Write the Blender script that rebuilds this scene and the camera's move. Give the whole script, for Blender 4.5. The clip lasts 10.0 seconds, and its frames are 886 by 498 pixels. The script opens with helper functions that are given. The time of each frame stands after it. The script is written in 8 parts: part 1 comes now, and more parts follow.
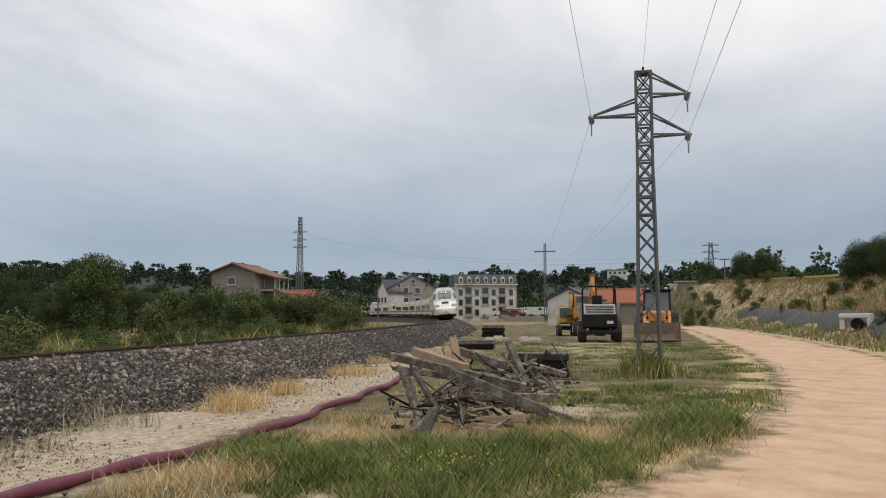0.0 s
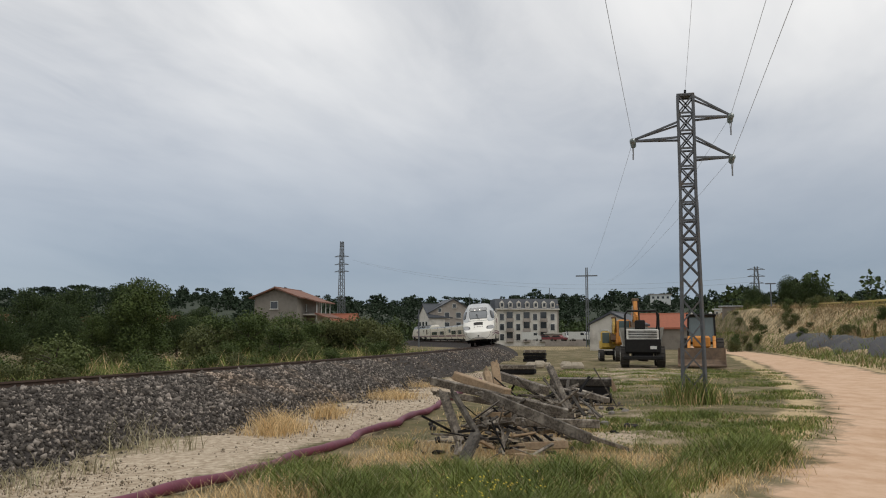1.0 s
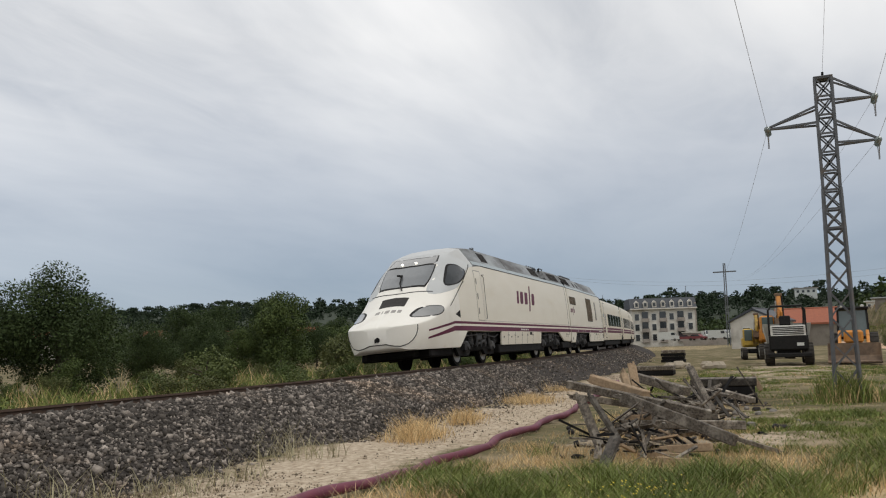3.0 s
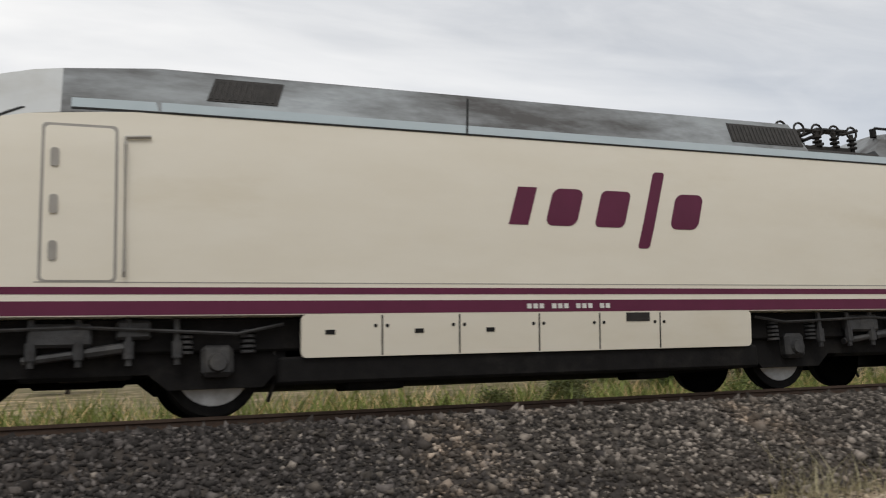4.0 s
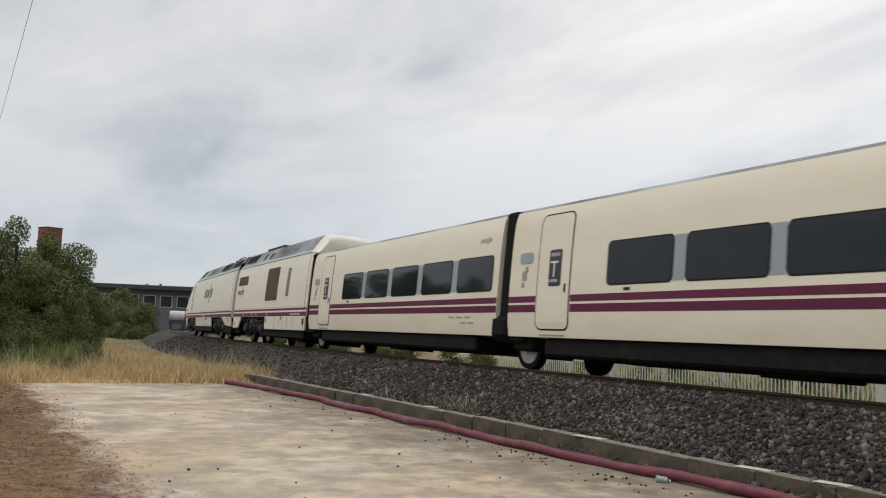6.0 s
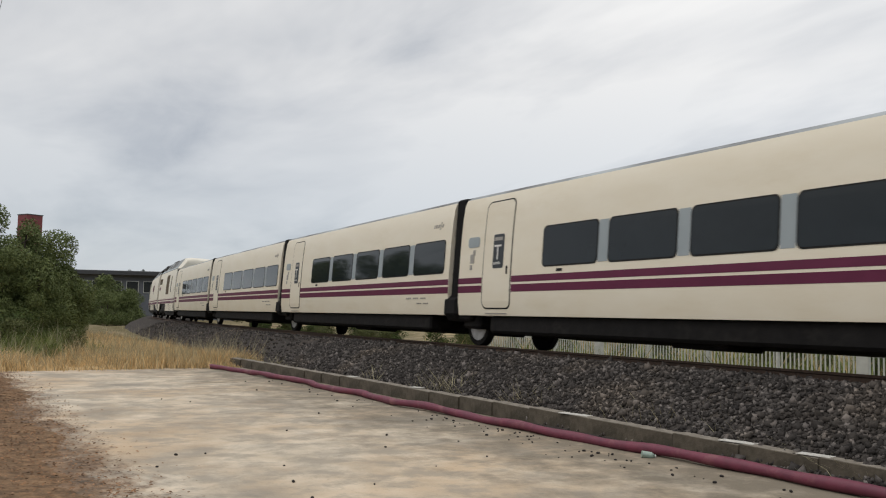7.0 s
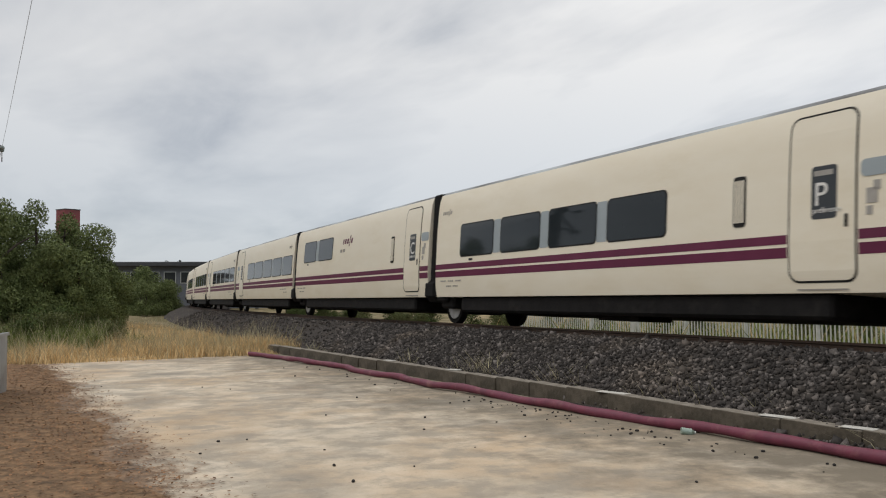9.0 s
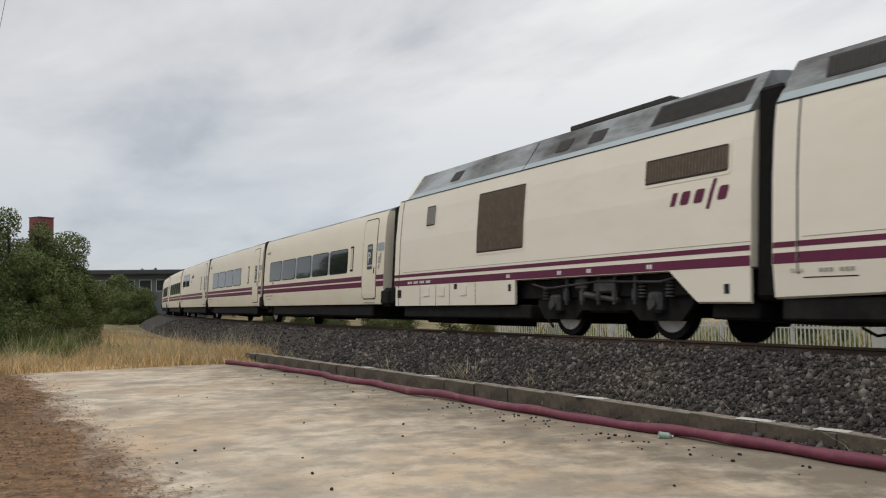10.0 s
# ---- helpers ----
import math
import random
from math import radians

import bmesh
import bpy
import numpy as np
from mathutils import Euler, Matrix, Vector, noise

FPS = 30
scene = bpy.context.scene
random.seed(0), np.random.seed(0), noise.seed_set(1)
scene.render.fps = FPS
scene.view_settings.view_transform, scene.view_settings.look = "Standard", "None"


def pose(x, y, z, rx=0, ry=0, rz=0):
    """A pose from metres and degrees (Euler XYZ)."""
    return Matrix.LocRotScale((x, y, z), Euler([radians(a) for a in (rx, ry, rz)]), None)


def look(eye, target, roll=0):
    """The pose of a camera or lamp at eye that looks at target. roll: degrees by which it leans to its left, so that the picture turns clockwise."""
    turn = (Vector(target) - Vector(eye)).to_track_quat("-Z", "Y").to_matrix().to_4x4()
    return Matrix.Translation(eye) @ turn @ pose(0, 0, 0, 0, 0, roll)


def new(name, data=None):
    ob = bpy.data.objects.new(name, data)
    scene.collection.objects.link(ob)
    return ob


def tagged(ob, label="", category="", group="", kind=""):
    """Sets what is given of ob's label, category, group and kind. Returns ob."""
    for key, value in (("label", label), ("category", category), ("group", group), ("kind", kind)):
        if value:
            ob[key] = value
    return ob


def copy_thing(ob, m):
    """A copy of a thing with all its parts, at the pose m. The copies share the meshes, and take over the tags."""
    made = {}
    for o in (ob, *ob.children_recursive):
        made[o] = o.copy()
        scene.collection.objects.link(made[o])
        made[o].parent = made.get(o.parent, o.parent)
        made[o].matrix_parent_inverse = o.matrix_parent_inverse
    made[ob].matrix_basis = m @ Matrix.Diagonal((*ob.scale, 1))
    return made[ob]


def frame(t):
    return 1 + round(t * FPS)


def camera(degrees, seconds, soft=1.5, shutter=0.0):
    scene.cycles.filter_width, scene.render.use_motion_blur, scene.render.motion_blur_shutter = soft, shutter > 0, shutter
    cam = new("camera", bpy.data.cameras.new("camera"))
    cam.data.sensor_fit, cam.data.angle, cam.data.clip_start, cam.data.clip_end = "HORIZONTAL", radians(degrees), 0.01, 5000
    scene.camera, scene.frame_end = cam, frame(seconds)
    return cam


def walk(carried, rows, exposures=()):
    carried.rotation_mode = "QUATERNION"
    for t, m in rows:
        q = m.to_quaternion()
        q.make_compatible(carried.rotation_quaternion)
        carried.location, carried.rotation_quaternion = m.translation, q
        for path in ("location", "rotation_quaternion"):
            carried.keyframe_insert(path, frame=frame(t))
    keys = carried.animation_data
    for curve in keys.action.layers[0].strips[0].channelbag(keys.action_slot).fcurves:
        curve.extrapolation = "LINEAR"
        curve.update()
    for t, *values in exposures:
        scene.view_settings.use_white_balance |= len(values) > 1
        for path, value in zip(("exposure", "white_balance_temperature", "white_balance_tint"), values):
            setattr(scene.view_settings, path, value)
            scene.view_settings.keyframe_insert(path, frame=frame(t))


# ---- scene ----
# ---- camera ----
EYE = (0.0, 0.0, 1.6)
PATH = [  # seconds, heading, pitch, roll
    (0.0, 11.99, 4.52, 0.24), (0.5, 13.55, 5.21, -0.54), (1.0, 14.64, 6.11, 0.07), (1.5, 16.20, 6.32, 0.55),
    (2.0, 17.28, 5.97, 1.22), (2.5, 19.07, 6.29, 1.74), (3.0, 23.25, 6.55, 1.74), (3.2, 27.18, 6.56, 1.76),
    (4.3, 93.87, 6.75, 0.76), (4.5, 112.18, 6.63, 0.59), (4.7, 128.55, 6.43, 0.41), (5.0, 145.24, 6.43, -0.72),
    (5.5, 153.07, 5.70, -1.95), (6.0, 151.16, 5.14, -2.14), (7.5, 150.38, 3.35, -0.78), (8.0, 151.99, 2.83, -0.34),
    (8.5, 152.59, 2.64, 0.21), (9.0, 152.41, 2.76, 0.47), (9.5, 151.78, 2.93, 0.69), (10.0, 150.98, 3.15, 0.85)]
cam = camera(53.31, 10.0, soft=1.1, shutter=0.06)
walk(cam, [(t, pose(*EYE, 90 + p, r, h - 90)) for t, h, p, r in PATH],
     [(0.0, 0.03), (0.5, 0.0), (1.0, -0.12), (1.5, -0.20), (2.0, -0.20), (2.5, -0.12), (3.0, -0.04), (4.3, -0.06), (4.7, -0.03), (5.5, 0.05), (7.5, 0.0), (10.0, 0.0)])

# ---- sky and sun: a bright overcast day ----
def build_world():
    w = bpy.data.worlds.new("overcast_sky")
    scene.world = w
    w.use_nodes = True
    nt = w.node_tree
    nd, ln = nt.nodes, nt.links
    bg = nd["Background"]
    tc = nd.new("ShaderNodeTexCoord")
    sep = nd.new("ShaderNodeSeparateXYZ")
    ln.new(tc.outputs["Generated"], sep.inputs[0])

    def math_node(op, a, b=None):
        n = nd.new("ShaderNodeMath")
        n.operation = op
        for i, v in enumerate((a, b)):
            if v is None:
                continue
            if isinstance(v, (int, float)):
                n.inputs[i].default_value = v
            else:
                ln.new(v, n.inputs[i])
        return n.outputs[0]

    def ramp(fac, stops):
        n = nd.new("ShaderNodeValToRGB")
        el = n.color_ramp.elements
        while len(el) < len(stops):
            el.new(0.5)
        for e, (p, c) in zip(el, stops):
            e.position, e.color = p, (*c, 1)
        ln.new(fac, n.inputs[0])
        return n.outputs[0]

    # flat cloud deck: the direction is carried onto a plane high above
    zz = math_node("MAXIMUM", sep.outputs[2], 0.0)
    den = math_node("ADD", zz, 0.13)
    px = math_node("DIVIDE", sep.outputs[0], den)
    py = math_node("DIVIDE", sep.outputs[1], den)
    comb = nd.new("ShaderNodeCombineXYZ")
    ln.new(px, comb.inputs[0])
    ln.new(py, comb.inputs[1])
    mp = nd.new("ShaderNodeMapping")
    mp.inputs["Rotation"].default_value = (0, 0, radians(64))
    mp.inputs["Scale"].default_value = (0.75, 1.6, 1)
    ln.new(comb.outputs[0], mp.inputs[0])

    def noise_tex(scale, detail, rough, dist=0.0, off=0.0):
        n = nd.new("ShaderNodeTexNoise")
        n.noise_dimensions = "4D"
        n.inputs["W"].default_value = off
        n.inputs["Scale"].default_value = scale
        n.inputs["Detail"].default_value = detail
        n.inputs["Roughness"].default_value = rough
        n.inputs["Distortion"].default_value = dist
        ln.new(mp.outputs[0], n.inputs["Vector"])
        return n.outputs["Fac"]

    broad = ramp(noise_tex(0.62, 5, 0.55, 0.5, 5.9), [(0.38, (0, 0, 0)), (0.60, (1, 1, 1))])
    fine = ramp(noise_tex(2.1, 6, 0.6, 0.9, 7.7), [(0.34, (0, 0, 0)), (0.68, (1, 1, 1))])
    grey = ramp(zz, [(0.0, (0.47, 0.53, 0.60)), (0.06, (0.44, 0.49, 0.55)), (0.16, (0.47, 0.50, 0.55)), (0.34, (0.53, 0.545, 0.57)), (1.0, (0.66, 0.68, 0.72))])
    white = ramp(zz, [(0.0, (0.60, 0.65, 0.70)), (0.10, (0.66, 0.69, 0.73)), (0.26, (0.87, 0.86, 0.845)), (0.45, (1.0, 0.985, 0.96)), (1.0, (1.0, 1.0, 1.0))])
    # the far east holds a deep blue-grey bank of cloud low down
    east = math_node("MINIMUM", math_node("MULTIPLY", math_node("MAXIMUM", sep.outputs[0], 0.0), 1.2), 1.0)
    low = ramp(zz, [(0.0, (1, 1, 1)), (0.17, (0.78, 0.78, 0.78)), (0.34, (0, 0, 0))])
    bank = math_node("MULTIPLY", math_node("MULTIPLY", east, low), 0.86)

    def mix(fac, a, b):
        n = nd.new("ShaderNodeMixRGB")
        for s, v in zip(n.inputs, (fac, a, b)):
            if isinstance(v, tuple):
                s.default_value = (*v, 1)
            elif isinstance(v, float):
                s.default_value = v
            else:
                ln.new(v, s)
        return n.outputs[0]

    c = mix(broad, grey, white)
    c = mix(math_node("MULTIPLY", fine, 0.38), c, white)
    blue = ramp(zz, [(0.0, (0.27, 0.345, 0.43)), (0.08, (0.205, 0.27, 0.36)), (0.20, (0.39, 0.43, 0.495)), (0.30, (0.56, 0.585, 0.625))])
    c = mix(bank, c, blue)
    # the cloud is thinner towards the north and east
    thin = math_node("ADD", math_node("ADD", math_node("MULTIPLY", sep.outputs[1], 0.14), math_node("MULTIPLY", sep.outputs[0], 0.10)), 0.93)
    lit = nd.new("ShaderNodeVectorMath")
    lit.operation = "SCALE"
    ln.new(c, lit.inputs[0])
    ln.new(thin, lit.inputs["Scale"])
    c = lit.outputs[0]
    sky = nd.new("ShaderNodeTexSky")
    sky.sky_type, sky.sun_disc = "NISHITA", False
    sky.sun_elevation, sky.sun_rotation = radians(SUN_ELEV), radians(SUN_ROT)
    hz = nd.new("ShaderNodeMixRGB")
    hz.blend_type = "ADD"
    hz.inputs[0].default_value = 0.012
    ln.new(c, hz.inputs[1])
    ln.new(sky.outputs[0], hz.inputs[2])
    ln.new(hz.outputs[0], bg.inputs[0])
    bg.inputs[1].default_value = 1.0


SUN_ELEV, SUN_ROT = 56.0, 205.0     # the sun stands behind the clouds, at the camera's back
build_world()
sun_light = bpy.data.lights.new("sun", "SUN")
sun_light.energy, sun_light.angle, sun_light.color = 0.9, radians(22), (1.0, 0.965, 0.90)
sun = new("sun", sun_light)
sun.matrix_world = look((-9, -20, 33), (0, 0, 0))
# ---- materials ----
def mat(name, c1, c2=None, scale=6.0, c3=None, big=0.6, rough=0.7, metal=0.0, bump=0.15, bscale=40.0, spec=0.5, stretch=(1, 1, 1), rand=0.0, c3at=(0.52, 0.7), island=0.0):
    m = bpy.data.materials.new(name)
    m.use_nodes = True
    nd, ln = m.node_tree.nodes, m.node_tree.links
    bs = nd["Principled BSDF"]
    bs.inputs["Roughness"].default_value, bs.inputs["Metallic"].default_value = rough, metal
    bs.inputs["Specular IOR Level"].default_value = spec
    tc, mp = nd.new("ShaderNodeTexCoord"), nd.new("ShaderNodeMapping")
    mp.inputs["Scale"].default_value = stretch
    ln.new(tc.outputs["Object"], mp.inputs[0])

    def nz(s, detail=5.0, rgh=0.6):
        n = nd.new("ShaderNodeTexNoise")
        n.inputs["Scale"].default_value, n.inputs["Detail"].default_value, n.inputs["Roughness"].default_value = s, detail, rgh
        ln.new(mp.outputs[0], n.inputs["Vector"])
        return n.outputs["Fac"]

    def rmp(fac, a, b):
        n = nd.new("ShaderNodeMapRange")
        n.inputs["From Min"].default_value, n.inputs["From Max"].default_value = a, b
        ln.new(fac, n.inputs["Value"])
        return n.outputs[0]

    def mx(fac, a, b, kind="MIX"):
        n = nd.new("ShaderNodeMixRGB")
        n.blend_type = kind
        for s, v in zip(n.inputs, (fac, a, b)):
            if isinstance(v, (tuple, list)):
                s.default_value = (*v, 1)
            elif isinstance(v, (int, float)):
                s.default_value = v
            else:
                ln.new(v, s)
        return n.outputs[0]

    c2 = c2 or tuple(x * 0.82 for x in c1)
    col = mx(rmp(nz(scale), 0.33, 0.67), c1, c2)
    if c3:
        col = mx(rmp(nz(big, 6, 0.65), *c3at), col, c3)
    if rand or island:
        g = nd.new("ShaderNodeObjectInfo") if rand else nd.new("ShaderNodeNewGeometry")
        out = g.outputs["Random" if rand else "Random Per Island"]
        v = nd.new("ShaderNodeMapRange")
        k = rand or island
        v.inputs["To Min"].default_value, v.inputs["To Max"].default_value = 1 - k, 1 + k
        ln.new(out, v.inputs["Value"])
        h = nd.new("ShaderNodeHueSaturation")
        ln.new(v.outputs[0], h.inputs["Value"])
        ln.new(col, h.inputs["Color"])
        col = h.outputs[0]
    ln.new(col, bs.inputs["Base Color"])
    if bump:
        b = nd.new("ShaderNodeBump")
        b.inputs["Strength"].default_value, b.inputs["Distance"].default_value = bump, 0.02
        ln.new(nz(bscale, 4), b.inputs["Height"])
        ln.new(b.outputs[0], bs.inputs["Normal"])
    return m


def glass_mat(name, tint, rough=0.04, spec=0.8, coat=0.25):
    m = mat(name, tint, tuple(x * 0.8 for x in tint), 1.5, rough=rough, bump=0.0, spec=spec)
    m.node_tree.nodes["Principled BSDF"].inputs["Coat Weight"].default_value = coat
    m.node_tree.nodes["Principled BSDF"].inputs["Coat Roughness"].default_value = 0.03
    return m


CREAM = mat("cream_paint", (0.765, 0.722, 0.622), (0.73, 0.682, 0.575), 1.4, (0.64, 0.575, 0.445), 0.5, rough=0.42, bump=0.03, bscale=3, stretch=(0.5, 1, 1.6), c3at=(0.55, 0.85))
CAB_SILVER = mat("silver_cab_paint", (0.50, 0.51, 0.50), (0.45, 0.46, 0.455), 1.6, (0.38, 0.37, 0.34), 0.9, rough=0.35, metal=0.25, bump=0.02, bscale=3, c3at=(0.55, 0.85))
COACH_CREAM = mat("coach_cream_paint", (0.755, 0.700, 0.580), (0.72, 0.655, 0.525), 1.4, (0.63, 0.55, 0.40), 0.6, rough=0.42, bump=0.03, bscale=3, stretch=(0.5, 1, 1.6), c3at=(0.53, 0.85))
WHITE_NOSE = mat("white_nose_paint", (0.84, 0.81, 0.74), (0.80, 0.77, 0.69), 1.6, (0.66, 0.61, 0.52), 0.9, rough=0.35, bump=0.02, bscale=3, c3at=(0.55, 0.85))
PURPLE = mat("purple_stripe_paint", (0.118, 0.015, 0.050), (0.098, 0.012, 0.041), 2.0, rough=0.5, bump=0.02, spec=0.3)
ROOF_GREY = mat("roof_grey_paint", (0.35, 0.38, 0.395), (0.22, 0.235, 0.24), 1.1, (0.045, 0.041, 0.038), 0.9, rough=0.55, bump=0.06, bscale=6, stretch=(0.4, 1, 1), c3at=(0.41, 0.64))
BLUE_EDGE = mat("blue_grey_roof_edge", (0.36, 0.415, 0.435), (0.31, 0.365, 0.385), 1.5, rough=0.5, bump=0.03)
DIRTY_BLACK = mat("dirty_underframe", (0.006, 0.0055, 0.0055), (0.011, 0.010, 0.010), 5, (0.022, 0.020, 0.018), 1.6, rough=0.85, bump=0.4, bscale=20, spec=0.2)
RUBBER = mat("black_rubber", (0.010, 0.010, 0.010), (0.017, 0.016, 0.015), 8, rough=0.75, bump=0.2, spec=0.25)
# Oily grey, lightened to carry the light that bogie fittings catch.
BOGIE_GREY = mat("oily_lit_bogie_grey", (0.038, 0.038, 0.040), (0.016, 0.015, 0.015), 6, (0.07, 0.066, 0.062), 2.4, rough=0.6, bump=0.4, bscale=20)
BELLOWS = mat("bellows_black", (0.006, 0.006, 0.006), (0.011, 0.010, 0.010), 6, rough=0.9, bump=0.2, spec=0.15)
WIN_GREY = mat("window_band_grey", (0.30, 0.34, 0.36), (0.27, 0.31, 0.33), 2, rough=0.4, bump=0.02)
TRAIN_GLASS = glass_mat("tinted_glass", (0.014, 0.019, 0.022), 0.05, 0.36, 0.0)
CAB_GLASS = glass_mat("cab_glass", (0.16, 0.17, 0.175), 0.08)
LAMP_GLASS = glass_mat("headlight_glass", (0.22, 0.22, 0.21), 0.1)
GRILLE_BROWN = mat("brown_grille", (0.17, 0.13, 0.085), (0.11, 0.083, 0.056), 9, rough=0.7, bump=0.3)
GRILLE_DARK = mat("dark_roof_grille", (0.018, 0.016, 0.014), (0.032, 0.028, 0.025), 9, rough=0.8, bump=0.3)
WHEEL_STEEL = mat("bright_wheel_steel", (0.60, 0.60, 0.60), (0.42, 0.41, 0.40), 7, rough=0.5, metal=0.3, bump=0.05)
SIGN_BLUE = mat("dark_sign", (0.025, 0.030, 0.036), rough=0.4, bump=0)
SIGN_WHITE = mat("white_lettering", (0.72, 0.71, 0.68), rough=0.5, bump=0)
GREY_MARK = mat("grey_marking", (0.34, 0.32, 0.29), rough=0.5, bump=0)

RAIL_RUST = mat("rusty_rail", (0.060, 0.036, 0.024), (0.085, 0.052, 0.034), 14, rough=0.8, bump=0.3, bscale=30)
RAIL_TOP = mat("worn_rail_top", (0.36, 0.35, 0.34), (0.26, 0.25, 0.24), 12, rough=0.35, metal=0.8, bump=0.03)
SLEEPER = mat("concrete_sleeper", (0.26, 0.24, 0.21), (0.20, 0.18, 0.16), 7, (0.12, 0.10, 0.08), 2, rough=0.9, bump=0.3, rand=0.1)
BALLAST = mat("ballast_bed", (0.068, 0.059, 0.054), (0.03, 0.026, 0.023), 22, (0.09, 0.073, 0.06), 0.7, rough=0.95, bump=1.0, bscale=26, spec=0.2)
def stone_mat(name, c1, c2, c3, pale):
    """Broken stone: most pieces dark, a few pale."""
    m = mat(name, c1, c2, 9, c3, 0.45, rough=0.9, bump=0.3, bscale=30, island=0.5, spec=0.25)
    nd, ln = m.node_tree.nodes, m.node_tree.links
    for n in nd:
        if n.type == "MAP_RANGE" and n.inputs["Value"].is_linked and n.inputs["Value"].links[0].from_socket.name == "Random Per Island":
            src = n.inputs["Value"].links[0].from_socket
            p = nd.new("ShaderNodeMath")
            p.operation = "POWER"
            p.inputs[1].default_value = 3.2
            ln.new(src, p.inputs[0])
            ln.new(p.outputs[0], n.inputs["Value"])
            n.inputs["To Min"].default_value, n.inputs["To Max"].default_value = 0.5, pale
            break
    return m


STONE = stone_mat("ballast_stone", (0.092, 0.082, 0.076), (0.036, 0.031, 0.029), (0.11, 0.09, 0.073), 2.6)
# lighter, browner stone colour for the eastern stretch
STONE_EAST = stone_mat("paler_ballast_stone", (0.175, 0.152, 0.130), (0.062, 0.053, 0.046), (0.23, 0.175, 0.13), 3.0)


def concrete_mat():
    """Old yard concrete: pale, with grey damp stains, tan dust, and earth washed over its southern edge."""
    m = mat("stained_concrete", (0.655, 0.565, 0.445), (0.49, 0.405, 0.30), 1.3, (0.25, 0.22, 0.178), 0.7, rough=0.92, bump=0.4, bscale=26, c3at=(0.43, 0.66))
    nd, ln = m.node_tree.nodes, m.node_tree.links
    bs = nd["Principled BSDF"]
    col = bs.inputs["Base Color"].links[0].from_socket
    tc, sep = nd.new("ShaderNodeTexCoord"), nd.new("ShaderNodeSeparateXYZ")
    ln.new(tc.outputs["Object"], sep.inputs[0])

    def noise(scale, detail, stretch=(1, 1, 1), shift=0.0):
        mp, n = nd.new("ShaderNodeMapping"), nd.new("ShaderNodeTexNoise")
        mp.inputs["Scale"].default_value, mp.inputs["Location"].default_value = stretch, (shift, shift, 0)
        n.inputs["Scale"].default_value, n.inputs["Detail"].default_value, n.inputs["Roughness"].default_value = scale, detail, 0.68
        ln.new(tc.outputs["Object"], mp.inputs[0])
        ln.new(mp.outputs[0], n.inputs["Vector"])
        return n.outputs["Fac"]

    def span(v, a, b, lo=0.0, hi=1.0):
        n = nd.new("ShaderNodeMapRange")
        for k, x in zip(("From Min", "From Max", "To Min", "To Max"), (a, b, lo, hi)):
            n.inputs[k].default_value = x
        ln.new(v, n.inputs["Value"])
        return n.outputs[0]

    def mix(fac, a, b):
        n = nd.new("ShaderNodeMixRGB")
        ln.new(fac, n.inputs[0])
        ln.new(a, n.inputs[1])
        if isinstance(b, tuple):
            n.inputs[2].default_value = (*b, 1)
        else:
            ln.new(b, n.inputs[2])
        return n.outputs[0]

    def add(a, b):
        n = nd.new("ShaderNodeMath")
        ln.new(a, n.inputs[0])
        ln.new(b, n.inputs[1])
        return n.outputs[0]
    col = mix(span(noise(0.30, 5, shift=3.7), 0.44, 0.64, 0, 0.7), col, (0.50, 0.36, 0.225))         # tan dust
    col = mix(span(noise(2.2, 7, (0.9, 0.8, 1), 9.1), 0.47, 0.60, 0, 0.7), col, (0.29, 0.255, 0.205))  # grey streaks
    col = mix(span(noise(16, 5), 0.60, 0.74, 0, 0.5), col, (0.20, 0.17, 0.13))                         # specks
    hose = add(span(sep.outputs[1], 3.2, 7.4, -0.24, 0.26), noise(1.8, 9, shift=5.0))
    col = mix(span(hose, 0.44, 0.72, 0, 0.9), col, (0.165, 0.138, 0.10))                             # dirt along the hose
    edge = add(span(sep.outputs[1], 0.9, 2.6, 0.38, -0.32), noise(2.4, 8, (0.7, 1.0, 1), 2.0))
    soil = nd.new("ShaderNodeMixRGB")
    ln.new(span(noise(6, 6), 0.35, 0.65), soil.inputs[0])
    soil.inputs[1].default_value, soil.inputs[2].default_value = (0.28, 0.175, 0.10, 1), (0.10, 0.07, 0.047, 1)
    col = mix(span(edge, 0.52, 0.68), col, soil.outputs[0])                                            # washed earth
    ln.new(col, bs.inputs["Base Color"])
    return m


CONCRETE = concrete_mat()
# Kerb face colour holds dirt and shade; the top gets a lighter colour.
KERB = mat("dirty_shaded_kerb", (0.115, 0.095, 0.070), (0.058, 0.048, 0.034), 5, (0.036, 0.030, 0.020), 1.8, rough=0.95, bump=0.5, bscale=25)
KERB_TOP = mat("lighter_kerb_top", (0.27, 0.24, 0.20), (0.17, 0.148, 0.12), 6, (0.085, 0.07, 0.05), 2.2, rough=0.95, bump=0.5, bscale=25, c3at=(0.48, 0.66))
WHITE_MARK = mat("white_kerb_paint", (0.62, 0.61, 0.57), (0.42, 0.40, 0.36), 14, rough=0.8, bump=0.1)
HOSE = mat("magenta_hose", (0.165, 0.030, 0.056), (0.11, 0.022, 0.042), 5, (0.24, 0.10, 0.10), 2.2, rough=0.6, bump=0.15, bscale=30, c3at=(0.55, 0.75))
WOOD = mat("weathered_wood", (0.155, 0.128, 0.098), (0.035, 0.028, 0.022), 11, (0.34, 0.30, 0.245), 2.2, rough=0.9, bump=0.5, bscale=24, stretch=(0.35, 3, 3), rand=0.7, c3at=(0.5, 0.75))
